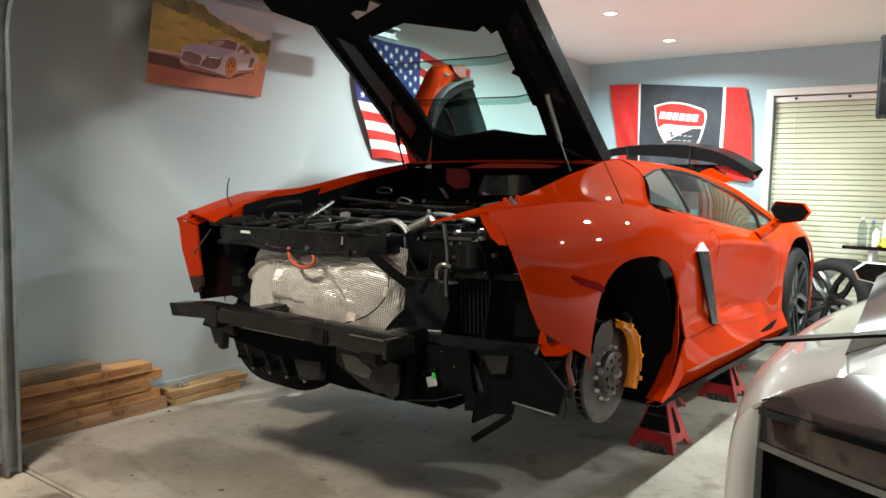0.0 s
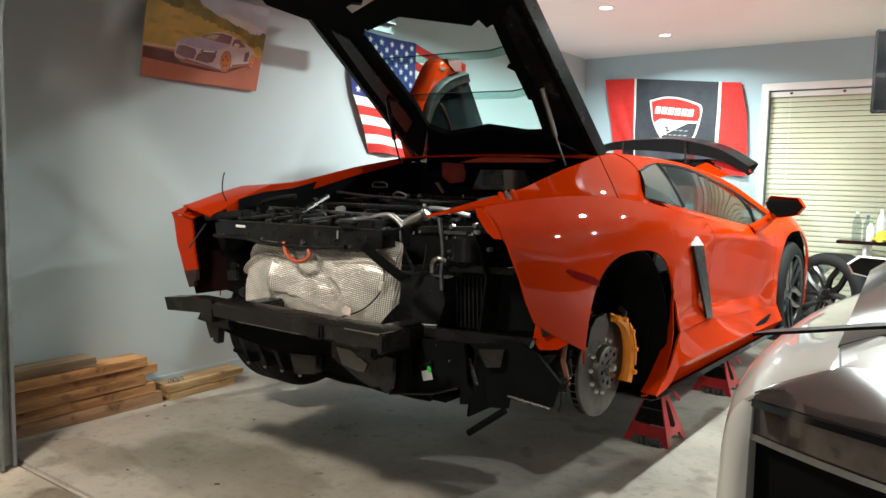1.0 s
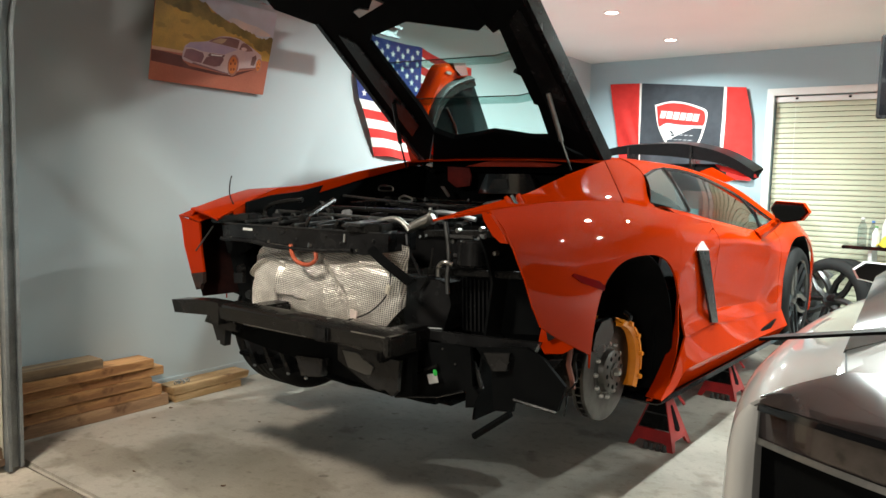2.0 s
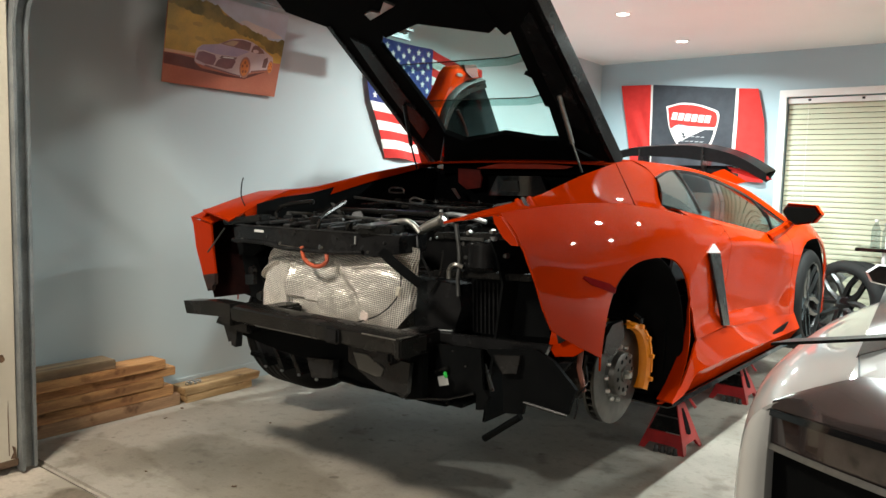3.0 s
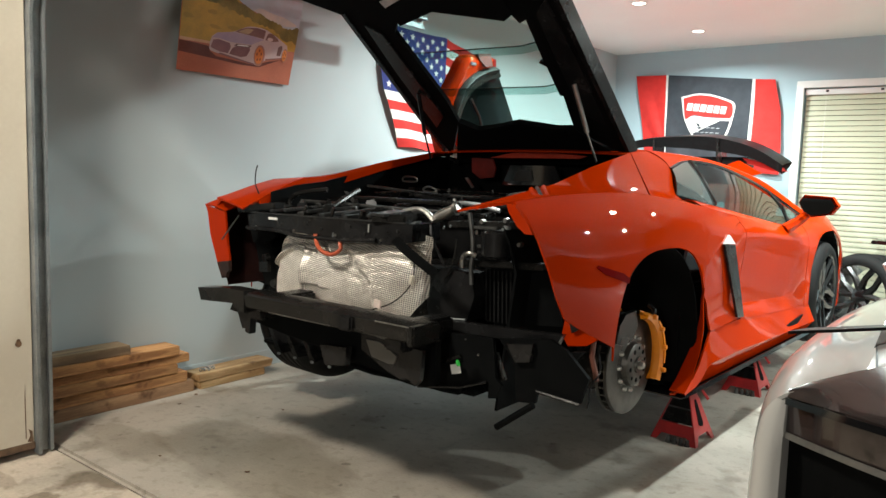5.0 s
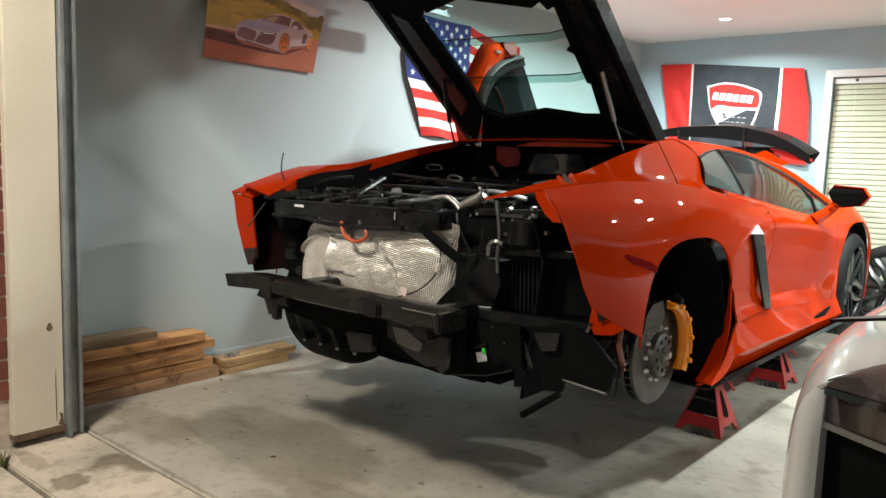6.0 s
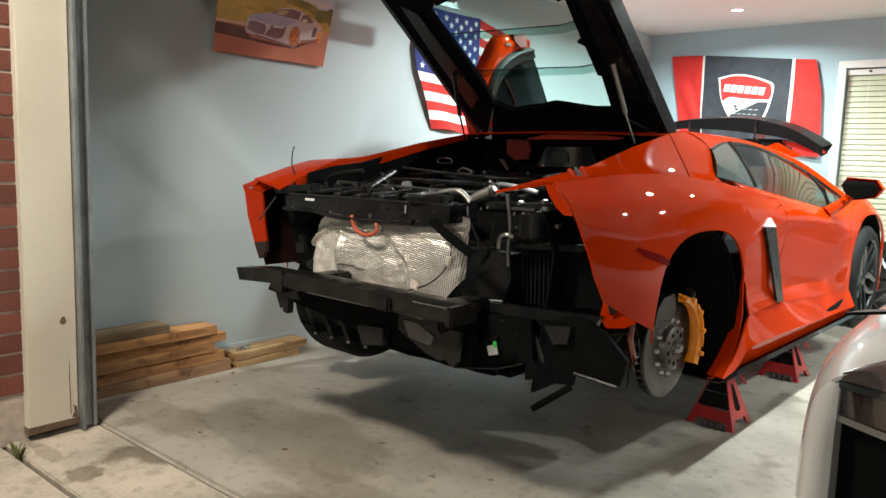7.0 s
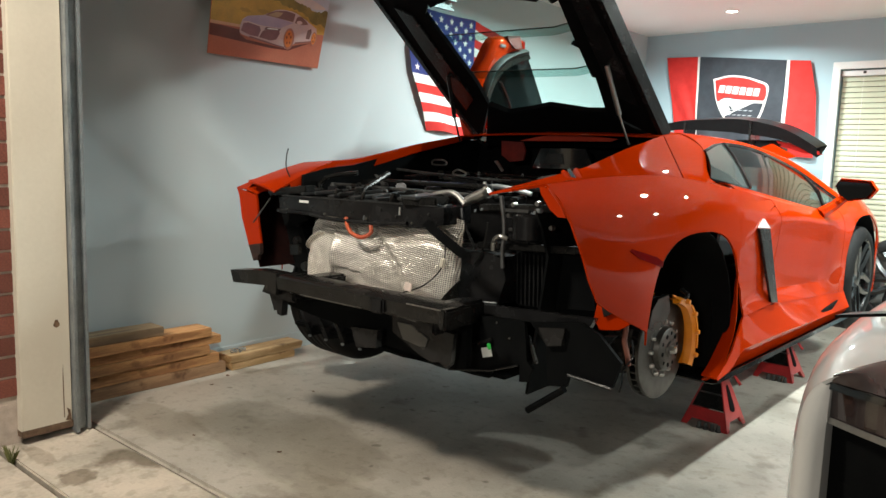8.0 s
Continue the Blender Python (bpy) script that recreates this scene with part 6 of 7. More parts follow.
# ---- jack stands under the raised car ----
def jack_stand(x, y, top):
    s = thing("jack_stand", (x, y, 0), "red painted steel jack stand under the car's sill", "jack stand", "jack stands under the car")
    hb, ht, h = 0.112, 0.022, top - 0.07
    for a in range(4):
        q = Matrix.Rotation(radians(90 * a - 3), 4, "Z")

        def face(u, v, w):
            return q @ Vector((u, -(hb + (ht - hb) * v / h) + w, v))
        e = hb - 0.085 / h * (hb - ht)
        if a % 2:
            # a leg plate bent over the corners, with a long slot
            leg = part("leg", prism(B(), [(-hb, 0.0), (-hb + 0.030, 0.0), (-0.055, 0.040), (0.055, 0.040), (hb - 0.030, 0.0), (hb, 0.0), (ht, h), (-ht, h)], face, 0.005), M_RED, s, smooth=0)
            part("slot", prism(B(), smooth_line([(-0.026, 0.085), (0, 0.074), (0.026, 0.085), (0.013, 0.182), (0, 0.194), (-0.013, 0.182), (-0.026, 0.085)], 16)[:-1], lambda u, v, w: face(u, v, w - 0.002), 0.003), M_FELT, leg, smooth=0)
        else:
            # an open side: a skirt between the feet, dark plate for shaded hollow
            part("leg", prism(B(), [(-hb, 0.0), (-hb + 0.030, 0.0), (-0.062, 0.032), (0.062, 0.032), (hb - 0.030, 0.0), (hb, 0.0), (e, 0.085), (-e, 0.085)], face, 0.005), M_RED, s, smooth=0)
            part("side_plate", prism(B(), [(-e + 0.004, 0.086), (e - 0.004, 0.086), (ht, h), (-ht, h)], lambda u, v, w: face(u, v, w + 0.012), 0.004), M_BEAM, s, "dark steel side plate", smooth=0)
            part("cross_bar", tube(B(), [face(-0.060, 0.155, 0.006), face(0.060, 0.155, 0.006)], 0.004, 6), M_GREYMET, s)
    part("ratchet_post", box(B(), (0, 0, h / 2 + 0.08), (0.035, 0.028, h), 0.004), M_BEAM, s, "dark toothed ratchet post")
    part("saddle", box(B(), (0, 0, top - 0.012), (0.12, 0.05, 0.024), 0.005), M_BEAM, s)
    part("handle", tube(B(), [(0.03, -0.05, h - 0.02), (0.09, -0.06, h + 0.0), (0.13, -0.06, h - 0.05)], 0.007, 6), M_RED, s)
    for k in range(4):
        part("bolt", lathe(B(), [(0.0, 0.030), (0.009, 0.030), (0.010, 0.010), (0.014, 0.008), (0.014, 0.0)], 10, "Z", (-0.025 + 0.030 * k, -hb - 0.006, 0.0)), M_GREYMET, s)
    return s


jack_stand(-1.182, 3.455, 0.345)
jack_stand(-1.186, 4.525, 0.315)

# ---- timber against the wall ----
M_TIMBER = surface("warm_timber", (0.54, 0.28, 0.11), (0.27, 0.12, 0.045), 4, 0.6, bump=0.0012, fine=45, stretch=(7, 0.6, 7), random_tone=0.22, patch=(0.40, 0.60))
stain(M_TIMBER, (0.42, 0.34, 0.28), 9.0, 0.59, 0.68, 3.0)
M_GREYWOOD = surface("weathered_timber", (0.27, 0.18, 0.10), (0.15, 0.10, 0.06), 4, 0.7, bump=0.0015, fine=45, stretch=(7, 0.6, 7), random_tone=0.15, patch=(0.40, 0.60))
M_BROWNWOOD = surface("old_brown_timber", (0.40, 0.235, 0.125), (0.25, 0.135, 0.07), 4, 0.65, bump=0.0015, fine=45, stretch=(7, 0.6, 7), random_tone=0.15, patch=(0.40, 0.60))
stain(M_BROWNWOOD, (0.45, 0.38, 0.32), 8.0, 0.60, 0.68, 3.0)
M_PINE = surface("pale_timber", (0.56, 0.37, 0.19), (0.32, 0.19, 0.08), 4, 0.6, bump=0.0012, fine=45, stretch=(7, 0.6, 7), random_tone=0.15, patch=(0.40, 0.60))
stain(M_PINE, (0.40, 0.32, 0.26), 8.0, 0.66, 0.72, 2.0)


def board(x, y0, y1, z, w, h, mat, label, turn=0.0, ragged=0.006):
    bm = box(B(), (0, 0, h / 2), (w, y1 - y0, h), 0.004)
    bmesh.ops.subdivide_edges(bm, edges=[e for e in bm.edges if abs(e.verts[0].co.y - e.verts[1].co.y) > 0.2], cuts=9, use_grid_fill=True)
    k = Vector((7.3 * x, 3.1 * y1, 11 * z))
    for v in bm.verts:
        end = max(0.0, v.co.y - (y1 - y0) / 2 + 0.05) / 0.05
        v.co += Vector((0.0025 * noise.noise(v.co * 5 + k), ragged * end * noise.noise(v.co * 24 + k), 0.0018 * noise.noise(v.co * 4 + k * 2)))
    o = part("timber_board", bm, mat, None, smooth=40)
    o.matrix_basis = Matrix.Translation((x, (y0 + y1) / 2, z)) @ Matrix.Rotation(radians(turn), 4, "Z")
    return tagged(o, label, "timber board", "stacked timber boards")


board(-3.515, 1.48, 2.285, 0.0, 0.13, 0.062, M_BROWNWOOD, "weathered brown timber board on the floor by the wall")
board(-3.520, 1.50, 2.25, 0.063, 0.13, 0.055, M_TIMBER, "reddish brown timber board in a stack")
board(-3.515, 1.47, 2.19, 0.119, 0.14, 0.050, M_TIMBER, "reddish brown timber board in a stack", 0.6)
board(-3.525, 1.52, 2.265, 0.170, 0.13, 0.045, M_TIMBER, "reddish brown timber board with a split end", -0.5)
board(-3.515, 1.46, 2.20, 0.216, 0.14, 0.048, M_TIMBER, "reddish brown timber board in a stack", 0.3)
board(-3.525, 1.45, 1.93, 0.265, 0.13, 0.046, M_GREYWOOD, "short weathered timber board on top of the stack", -0.6)
board(-3.51, 2.32, 2.76, 0.0, 0.13, 0.042, M_PINE, "pale timber offcut on the floor by the wall")
board(-3.515, 2.31, 2.815, 0.043, 0.14, 0.040, M_PINE, "pale timber offcut with a ragged end", 0.8, 0.045)
chain = thing("chain_scrap", (-3.50, 2.40, 0.083), "small heap of rusty chain on a timber offcut", "chain")
for k in range(9):
    part("link", lathe(B(), [(0.009 + 0.0028 * math.cos(a), 0.0028 * math.sin(a)) for a in np.linspace(0, 2 * math.pi, 7)], 10, "XYZ"[k % 3], (0.02 * math.sin(2.1 * k), 0.010 * (k - 4), 0.011 + 0.004 * (k % 2))), M_STEEL, chain)

# ---- picture of a silver car on the wall ----
PIC_W, PIC_H = 0.76, 0.483
pic = thing("wall_picture", (WALL_X, 2.648, 1.724), "glossy unframed picture of a silver car on a road", "picture")
def on_pic(u, v, w):
    return Vector((0.024 + 0.080 * v / PIC_H + w, u + 0.04 * v / PIC_H * (0.5 + u / PIC_W), v))
def pic_piece(name, outline, col, layer, b=None, label="", rough=0.3):
    col, b = tuple(min(0.85, 1.2 * c) for c in col), b and tuple(min(0.85, 1.2 * c) for c in b)
    m = surface("print_" + name, col, b, 9, rough, coat=0.15, spread=0.02, spec=0.2)
    return part(name, prism(B(), outline, lambda u, v, w: on_pic(u, v, w + 0.0006 * layer), 0.0006), m, pic, label, smooth=0)
def oval(x, z, rx, rz, n=22):
    return [(x + rx * math.cos(a), z + rz * math.sin(a)) for a in np.linspace(0, 2 * math.pi, n + 1)[:-1]]
L, R = -0.38, 0.38
part("panel", prism(B(), [(L, 0.0), (R, 0.0), (R, PIC_H), (L, PIC_H)], lambda u, v, w: on_pic(u, v, w - 0.006), 0.006), surface("picture_back", (0.55, 0.20, 0.125), (0.43, 0.145, 0.09), 3, 0.3, coat=0.15, spec=0.2), pic, smooth=0)
pic_piece("hillside", [(L, 0.164), (-0.189, 0.165), (R, 0.197), (R, 0.302), (0.219, 0.329), (0.072, 0.361), (-0.02, 0.395), (-0.087, 0.44), (L, 0.45)], (0.50, 0.30, 0.055), 1, b=(0.34, 0.23, 0.05))
pic_piece("verge", [(L, 0.171), (-0.3, 0.171), (-0.19, 0.171), (-0.188, 0.158), (-0.3, 0.156), (L, 0.155)], (0.58, 0.36, 0.22), 2)
pic_piece("sky", [(L, 0.43), (-0.087, 0.43), (0.02, 0.385), (0.22, 0.33), (R, 0.30), (R, PIC_H), (L, PIC_H)], (0.46, 0.50, 0.56), 1, b=(0.42, 0.44, 0.48))
pic_piece("cloud", smooth_line([(0.05, 0.378), (0.092, 0.398), (0.158, 0.388), (0.211, 0.382), (0.264, 0.377), (0.321, 0.361), (0.36, 0.344), (0.284, 0.330), (0.215, 0.335), (0.136, 0.350), (0.05, 0.378)], 30)[:-1], (0.62, 0.52, 0.46), 2, b=(0.50, 0.47, 0.46))
rag = random.Random(11)
ridge = [(L, 0.452), (-0.238, 0.446), (-0.087, 0.446), (-0.059, 0.409), (0.005, 0.390), (0.058, 0.370), (0.136, 0.356), (0.184, 0.345), (0.218, 0.336), (0.289, 0.315), (0.329, 0.319), (0.346, 0.334), (R, 0.333)]
top = [(u, float(np.interp(u, [p[0] for p in ridge], [p[1] for p in ridge])) + rag.uniform(-0.006, 0.007)) for u in np.linspace(L, R, 60)]
foot = [(u, float(np.interp(u, [L, -0.196, -0.074, 0.053, 0.198, 0.286, R], [0.400, 0.375, 0.350, 0.322, 0.300, 0.252, 0.244])) + rag.uniform(-0.009, 0.009)) for u in np.linspace(R, L, 45)]
pic_piece("tree_line", top + foot, (0.14, 0.11, 0.03), 3, b=(0.26, 0.19, 0.05))
for k in range(9):
    u = rag.uniform(-0.36, 0.30)
    v = float(np.interp(u, [L, 0.30], [0.36, 0.27])) - rag.uniform(0.0, 0.09)
    pic_piece("bush", [(u + rag.uniform(0.7, 1.2) * 0.035 * math.cos(a), v + rag.uniform(0.7, 1.2) * 0.012 * math.sin(a)) for a in np.linspace(0, 5.9, 14)], (0.36, 0.22, 0.045), 2, b=(0.28, 0.19, 0.045))
pic_piece("shade", [(L, 0.153), (-0.287, 0.151), (-0.186, 0.144), (-0.196, 0.123), (-0.151, 0.099), (0.101, 0.085), (0.20, 0.116), (0.29, 0.138), (0.24, 0.118), (0.14, 0.076), (0.012, 0.074), (-0.198, 0.086), (L, 0.095)], (0.085, 0.028, 0.022), 2, b=(0.13, 0.045, 0.035))
pic_piece("car_body", [(-0.199, 0.132), (-0.199, 0.167), (-0.19, 0.2), (-0.16, 0.223), (-0.06, 0.243), (0.015, 0.281), (0.045, 0.290), (0.082, 0.293), (0.125, 0.293), (0.16, 0.287), (0.23, 0.262), (0.289, 0.236), (0.316, 0.224), (0.323, 0.199), (0.3, 0.175), (0.289, 0.144), (0.175, 0.119), (0.117, 0.084), (0.049, 0.092), (-0.041, 0.103), (-0.141, 0.115), (-0.184, 0.122)], (0.52, 0.40, 0.37), 4, b=(0.43, 0.34, 0.35))
pic_piece("car_bonnet", [(-0.190, 0.193), (-0.16, 0.222), (-0.11, 0.233), (-0.06, 0.241), (0.065, 0.240), (0.146, 0.231), (0.105, 0.212), (0.066, 0.192), (-0.034, 0.187), (-0.077, 0.187), (-0.15, 0.196)], (0.29, 0.24, 0.34), 5, b=(0.37, 0.29, 0.36))
pic_piece("car_glass", [(-0.051, 0.245), (-0.02, 0.264), (0.021, 0.279), (0.089, 0.289), (0.150, 0.283), (0.148, 0.26), (0.143, 0.236), (0.065, 0.240)], (0.15, 0.075, 0.075), 6, b=(0.22, 0.12, 0.10))
pic_piece("car_glass_sheen", [(-0.03, 0.249), (0.022, 0.274), (0.066, 0.275), (0.050, 0.256), (0.035, 0.246), (0.001, 0.246)], (0.46, 0.33, 0.20), 7, b=(0.36, 0.26, 0.16))
pic_piece("car_glass", [(0.156, 0.233), (0.166, 0.266), (0.180, 0.274), (0.202, 0.272), (0.239, 0.251), (0.251, 0.238), (0.21, 0.230)], (0.13, 0.065, 0.065), 6, b=(0.22, 0.12, 0.10))
pic_piece("car_mirror", oval(0.188, 0.240, 0.020, 0.010, 12), (0.62, 0.48, 0.44), 7)
pic_piece("car_duct", [(0.249, 0.157), (0.254, 0.205), (0.278, 0.220), (0.285, 0.199), (0.276, 0.158)], (0.16, 0.085, 0.075), 6)
pic_piece("car_grille", [(-0.193, 0.141), (-0.181, 0.182), (-0.151, 0.190), (-0.077, 0.180), (-0.066, 0.161), (-0.079, 0.124), (-0.133, 0.125)], (0.17, 0.085, 0.10), 6, b=(0.23, 0.12, 0.13))
pic_piece("car_grille", [(-0.072, 0.122), (-0.053, 0.158), (-0.024, 0.172), (0.055, 0.174), (0.063, 0.162), (0.044, 0.125), (0.007, 0.115)], (0.15, 0.07, 0.075), 6, b=(0.21, 0.11, 0.11))
pic_piece("car_headlamp", [(-0.047, 0.168), (-0.034, 0.183), (0.069, 0.188), (0.059, 0.174), (0.012, 0.170)], (0.16, 0.10, 0.10), 7)
pic_piece("car_headlamp", [(-0.028, 0.173), (-0.020, 0.180), (0.050, 0.184), (0.045, 0.178)], (0.78, 0.74, 0.68), 8)
pic_piece("car_lip", [(-0.141, 0.113), (-0.041, 0.101), (0.049, 0.090), (0.107, 0.085), (0.107, 0.092), (0.047, 0.098), (-0.043, 0.110), (-0.128, 0.121)], (0.22, 0.12, 0.12), 6)
pic_piece("car_sill", [(0.175, 0.118), (0.289, 0.143), (0.289, 0.150), (0.175, 0.128)], (0.26, 0.12, 0.10), 6)
for x, z, rx, rz in ((0.130, 0.140, 0.037, 0.060), (0.308, 0.164, 0.021, 0.040)):
    pic_piece("car_tyre", oval(x, z, rx, rz), (0.36, 0.16, 0.11), 7)
    pic_piece("car_rim", oval(x - 0.003, z, rx * 0.74, rz * 0.80), (0.66, 0.23, 0.06), 8, b=(0.50, 0.15, 0.04))
    for k in range(5):
        a = 2 * math.pi * k / 5 + 0.4
        pic_piece("car_spoke_gap", oval(x - 0.003 + rx * 0.42 * math.cos(a), z + rz * 0.46 * math.sin(a), rx * 0.15, rz * 0.14, 8), (0.22, 0.07, 0.03), 9)
for u in (-0.36, 0.36):
    part("standoff", tube(B(), [on_pic(u, 0.02, -0.006), (0.0, u, 0.02)], 0.008, 8), M_METAL, pic)
    part("standoff", tube(B(), [on_pic(u, 0.46, -0.006), (0.0, u, 0.46)], 0.008, 8), M_METAL, pic)


# ---- flags: rippled cloth pinned to the walls ----
def cloth(u0, u1, v0, v1, place, depth, nu=24, nv=18):
    rows = []
    for i in range(nu + 1):
        u = u0 + (u1 - u0) * i / nu
        rows.append([place(u, v0 + (v1 - v0) * j / nv, depth) for j in range(nv + 1)])
    return sheet(B(), rows)


M_FRED = surface("flag_red_cloth", (0.55, 0.035, 0.03), (0.48, 0.03, 0.026), 14, 0.8, bump=0.0006, fine=700, spec=0.2)
M_FWHITE = surface("flag_white_cloth", (0.74, 0.71, 0.68), (0.68, 0.65, 0.62), 14, 0.8, bump=0.0006, fine=700, spec=0.2)
M_FBLUE = surface("flag_blue_cloth", (0.035, 0.05, 0.19), (0.03, 0.04, 0.15), 14, 0.8, bump=0.0006, fine=700, spec=0.2)
M_FGREY = surface("flag_charcoal_cloth", (0.045, 0.05, 0.06), (0.038, 0.042, 0.05), 14, 0.75, bump=0.0006, fine=700, spec=0.2)
M_FRED2 = surface("flag_bright_red_cloth", (0.62, 0.035, 0.03), (0.55, 0.03, 0.026), 14, 0.75, bump=0.0006, fine=700, spec=0.2)

stars = thing("striped_flag", (WALL_X, 3.865, 2.250), "red and white striped flag with white stars, sagging on the wall", "flag")
FW_, FH_ = 1.40, 0.865
def on_flag(u, v, w):
    """u along from the left edge, v down from the top edge; the fly end sags, the foot swings in."""
    f = u / FW_
    sag = 0.065 * min(1.0, max(0.0, u - 0.70) / 0.35) + 0.012 * math.sin(math.pi * min(1, u / 0.70))
    swing = 0.19 * max(0.0, v - 0.45) / 0.40 * (1 - 0.55 * f) - 0.03 * math.exp(-((v - 0.30) / 0.10) ** 2) * math.exp(-u / 0.05)
    low = max(0.0, v - 0.40) / 0.46
    rip = 0.022 * math.sin(13 * u - 9 * v + 0.6) * low + 0.012 * math.sin(5.0 * u + 4 * v) + 0.016 * math.sin(21 * u + 3 * v) * f * f
    return (0.026 + 0.7 * rip + w, u + swing, -v * 0.985 - sag + 0.012 * math.sin(9 * u) * low)
cw, st = 0.72, FH_ / 13
part("canton", cloth(0, cw, 0, 7 * st, on_flag, 0.0), M_FBLUE, stars, "dark blue canton", thick=0.001)
for k in range(13):
    u0 = cw if k < 7 else 0
    part("stripe", cloth(u0, FW_, k * st, (k + 1) * st, on_flag, 0.0, 26, 3), M_FRED if k % 2 == 0 else M_FWHITE, stars, thick=0.001)
for r in range(9):
    for c in range(6 if r % 2 == 0 else 5):
        u, v = cw * ((c * 2 + (1 if r % 2 == 0 else 2)) / 12), 7 * st * (r + 1) / 10
        pts = [on_flag(u + 0.028 * (1 if k % 2 == 0 else 0.40) * math.sin(math.pi * k / 5), v - 0.028 * (1 if k % 2 == 0 else 0.40) * math.cos(math.pi * k / 5), 0.0015) for k in range(10)]
        bm = B()
        bm.faces.new([bm.verts.new(p) for p in pts])
        part("star", bm, M_FWHITE, stars, smooth=0)

banner = thing("club_flag", (-3.354, BACK_Y, 2.316), "red and charcoal flag with a shield badge on the back wall", "flag")
def ban_drop(u):
    return float(np.interp(u, [0, 0.33, 1.20, 1.41], [0.0, 0.006, 0.088, 0.105]))


def on_ban(u, v, w):
    """u along, v down from the sloping top edge; the left foot swings in, the right edge bellies out."""
    x = u + 0.17 * v * max(0.0, 1 - u / 0.40) + float(np.interp(v, [0, 0.3, 0.65], [0, 0.07, 0.095])) * max(0.0, (u - 1.21) / 0.20)
    z = -v - ban_drop(u)
    rip = 0.010 * math.sin(7 * u + 3 * v) + 0.016 * math.sin(13 * u - 9 * v) * min(v, 0.6) + 0.006 * math.sin(31 * u - 14 * v) * v
    rip += 0.030 * math.exp(-((u - 0.52 - 0.9 * (v - 0.3)) / 0.045) ** 2) * max(0.0, v - 0.2) + 0.030 * math.exp(-((u - 0.12 - 0.3 * v) / 0.05) ** 2) * v
    return (x, -0.034 + rip - w, z)


for nm, u0, u1, m in (("red_end", 0, 0.328, M_FRED2), ("white_band", 0.328, 0.352, M_FWHITE), ("field", 0.352, 1.194, M_FGREY), ("white_band", 1.194, 1.222, M_FWHITE), ("red_end", 1.222, 1.407, M_FRED2)):
    part(nm, cloth(u0, u1, 0, 0.90, on_ban, 0.0, 30, 30), m, banner, thick=0.001)


def badge(name, outline, layer, m, label=""):
    """A printed patch in the cloth's folds; outline in (along, down from the left corner)."""
    bm = B()
    vs = [bm.verts.new((u, v, 0)) for u, v in outline]
    bmesh.ops.triangulate(bm, faces=[bm.faces.new(vs)])
    bmesh.ops.subdivide_edges(bm, edges=bm.edges[:], cuts=5, use_grid_fill=True)
    for q in bm.verts:
        q.co = on_ban(q.co.x, q.co.y - ban_drop(q.co.x), 0.0022 * layer)
    return part(name, bm, m, banner, label, smooth=60)


SH = smooth_line([(0.510, 0.239), (0.658, 0.210), (0.740, 0.213), (0.817, 0.225), (0.954, 0.269), (1.043, 0.320), (1.040, 0.433), (0.992, 0.610), (0.92, 0.70), (0.80, 0.755), (0.70, 0.70), (0.615, 0.592), (0.548, 0.442), (0.510, 0.239)], 52)[:-1]
badge("shield_edge", SH, 1, M_FWHITE, "white shield outline")
badge("shield_field", [(0.78 + (u - 0.78) * 0.91, 0.47 + (v - 0.47) * 0.93) for u, v in SH], 2, M_FGREY)
badge("shield_top", smooth_line([(0.533, 0.256), (0.66, 0.228), (0.82, 0.243), (0.95, 0.288), (1.022, 0.332), (1.014, 0.456), (0.88, 0.449), (0.752, 0.440), (0.680, 0.424), (0.63, 0.425), (0.565, 0.462), (0.533, 0.256)], 44)[:-1], 3, M_FRED2, "red upper shield")
badge("shield_sweep", smooth_line([(0.566, 0.470), (0.64, 0.432), (0.755, 0.448), (0.88, 0.458), (1.010, 0.466), (1.005, 0.488), (0.90, 0.484), (0.78, 0.492), (0.70, 0.526), (0.655, 0.605), (0.615, 0.570), (0.566, 0.470)], 40)[:-1], 3, M_FWHITE)


def bars(u0, u1, v, h, n, layer, m, slope=0.0, gap=0.10):
    w = (u1 - u0) / n
    for k in range(n):
        a, b = u0 + w * k + w * gap, u0 + w * (k + 1) - w * gap
        badge("badge_bar", [(a + 0.010, v + slope * (a - u0)), (b + 0.010, v + slope * (b - u0)), (b - 0.006, v + h + slope * (b - u0)), (a - 0.006, v + h + slope * (a - u0))], layer, m)


bars(0.570, 0.968, 0.302, 0.072, 6, 4, M_FWHITE, 0.12, 0.09)
M_MARK = surface("flag_grey_mark", (0.34, 0.35, 0.37), None, 10, 0.8)
bars(0.672, 0.915, 0.540, 0.008, 5, 4, M_MARK, 0.07, 0.18)
bars(0.665, 0.908, 0.588, 0.008, 5, 4, M_MARK, 0.07, 0.18)

# ---- removed rear wing standing on the removed bumper, beyond the car's nose ----
bump_t = thing("removed_bumper", (-2.02, 6.86, 0), "removed orange bumper cover stood on end", "car bumper")
rows = []
for z in np.linspace(0.0, 1.0, 9):
    rows.append([(x, 0.10 * math.sin(math.pi * (x + 0.45) / 0.9), z * (1.26 - 0.30 * (x + 0.05))) for x in np.linspace(-0.12, 0.34, 9)])
part("cover", sheet(B(), rows), M_ORANGE, bump_t, thick=0.006)
M_CARBON = surface("carbon_black", (0.004, 0.0042, 0.0045), (0.006, 0.0062, 0.0065), 30, 0.42, coat=0.0, spread=0.05, spec=0.09)
wing = thing("rear_wing", (-2.30, 6.80, 1.38), "removed black carbon rear wing with two struts", "car wing")
rows = []
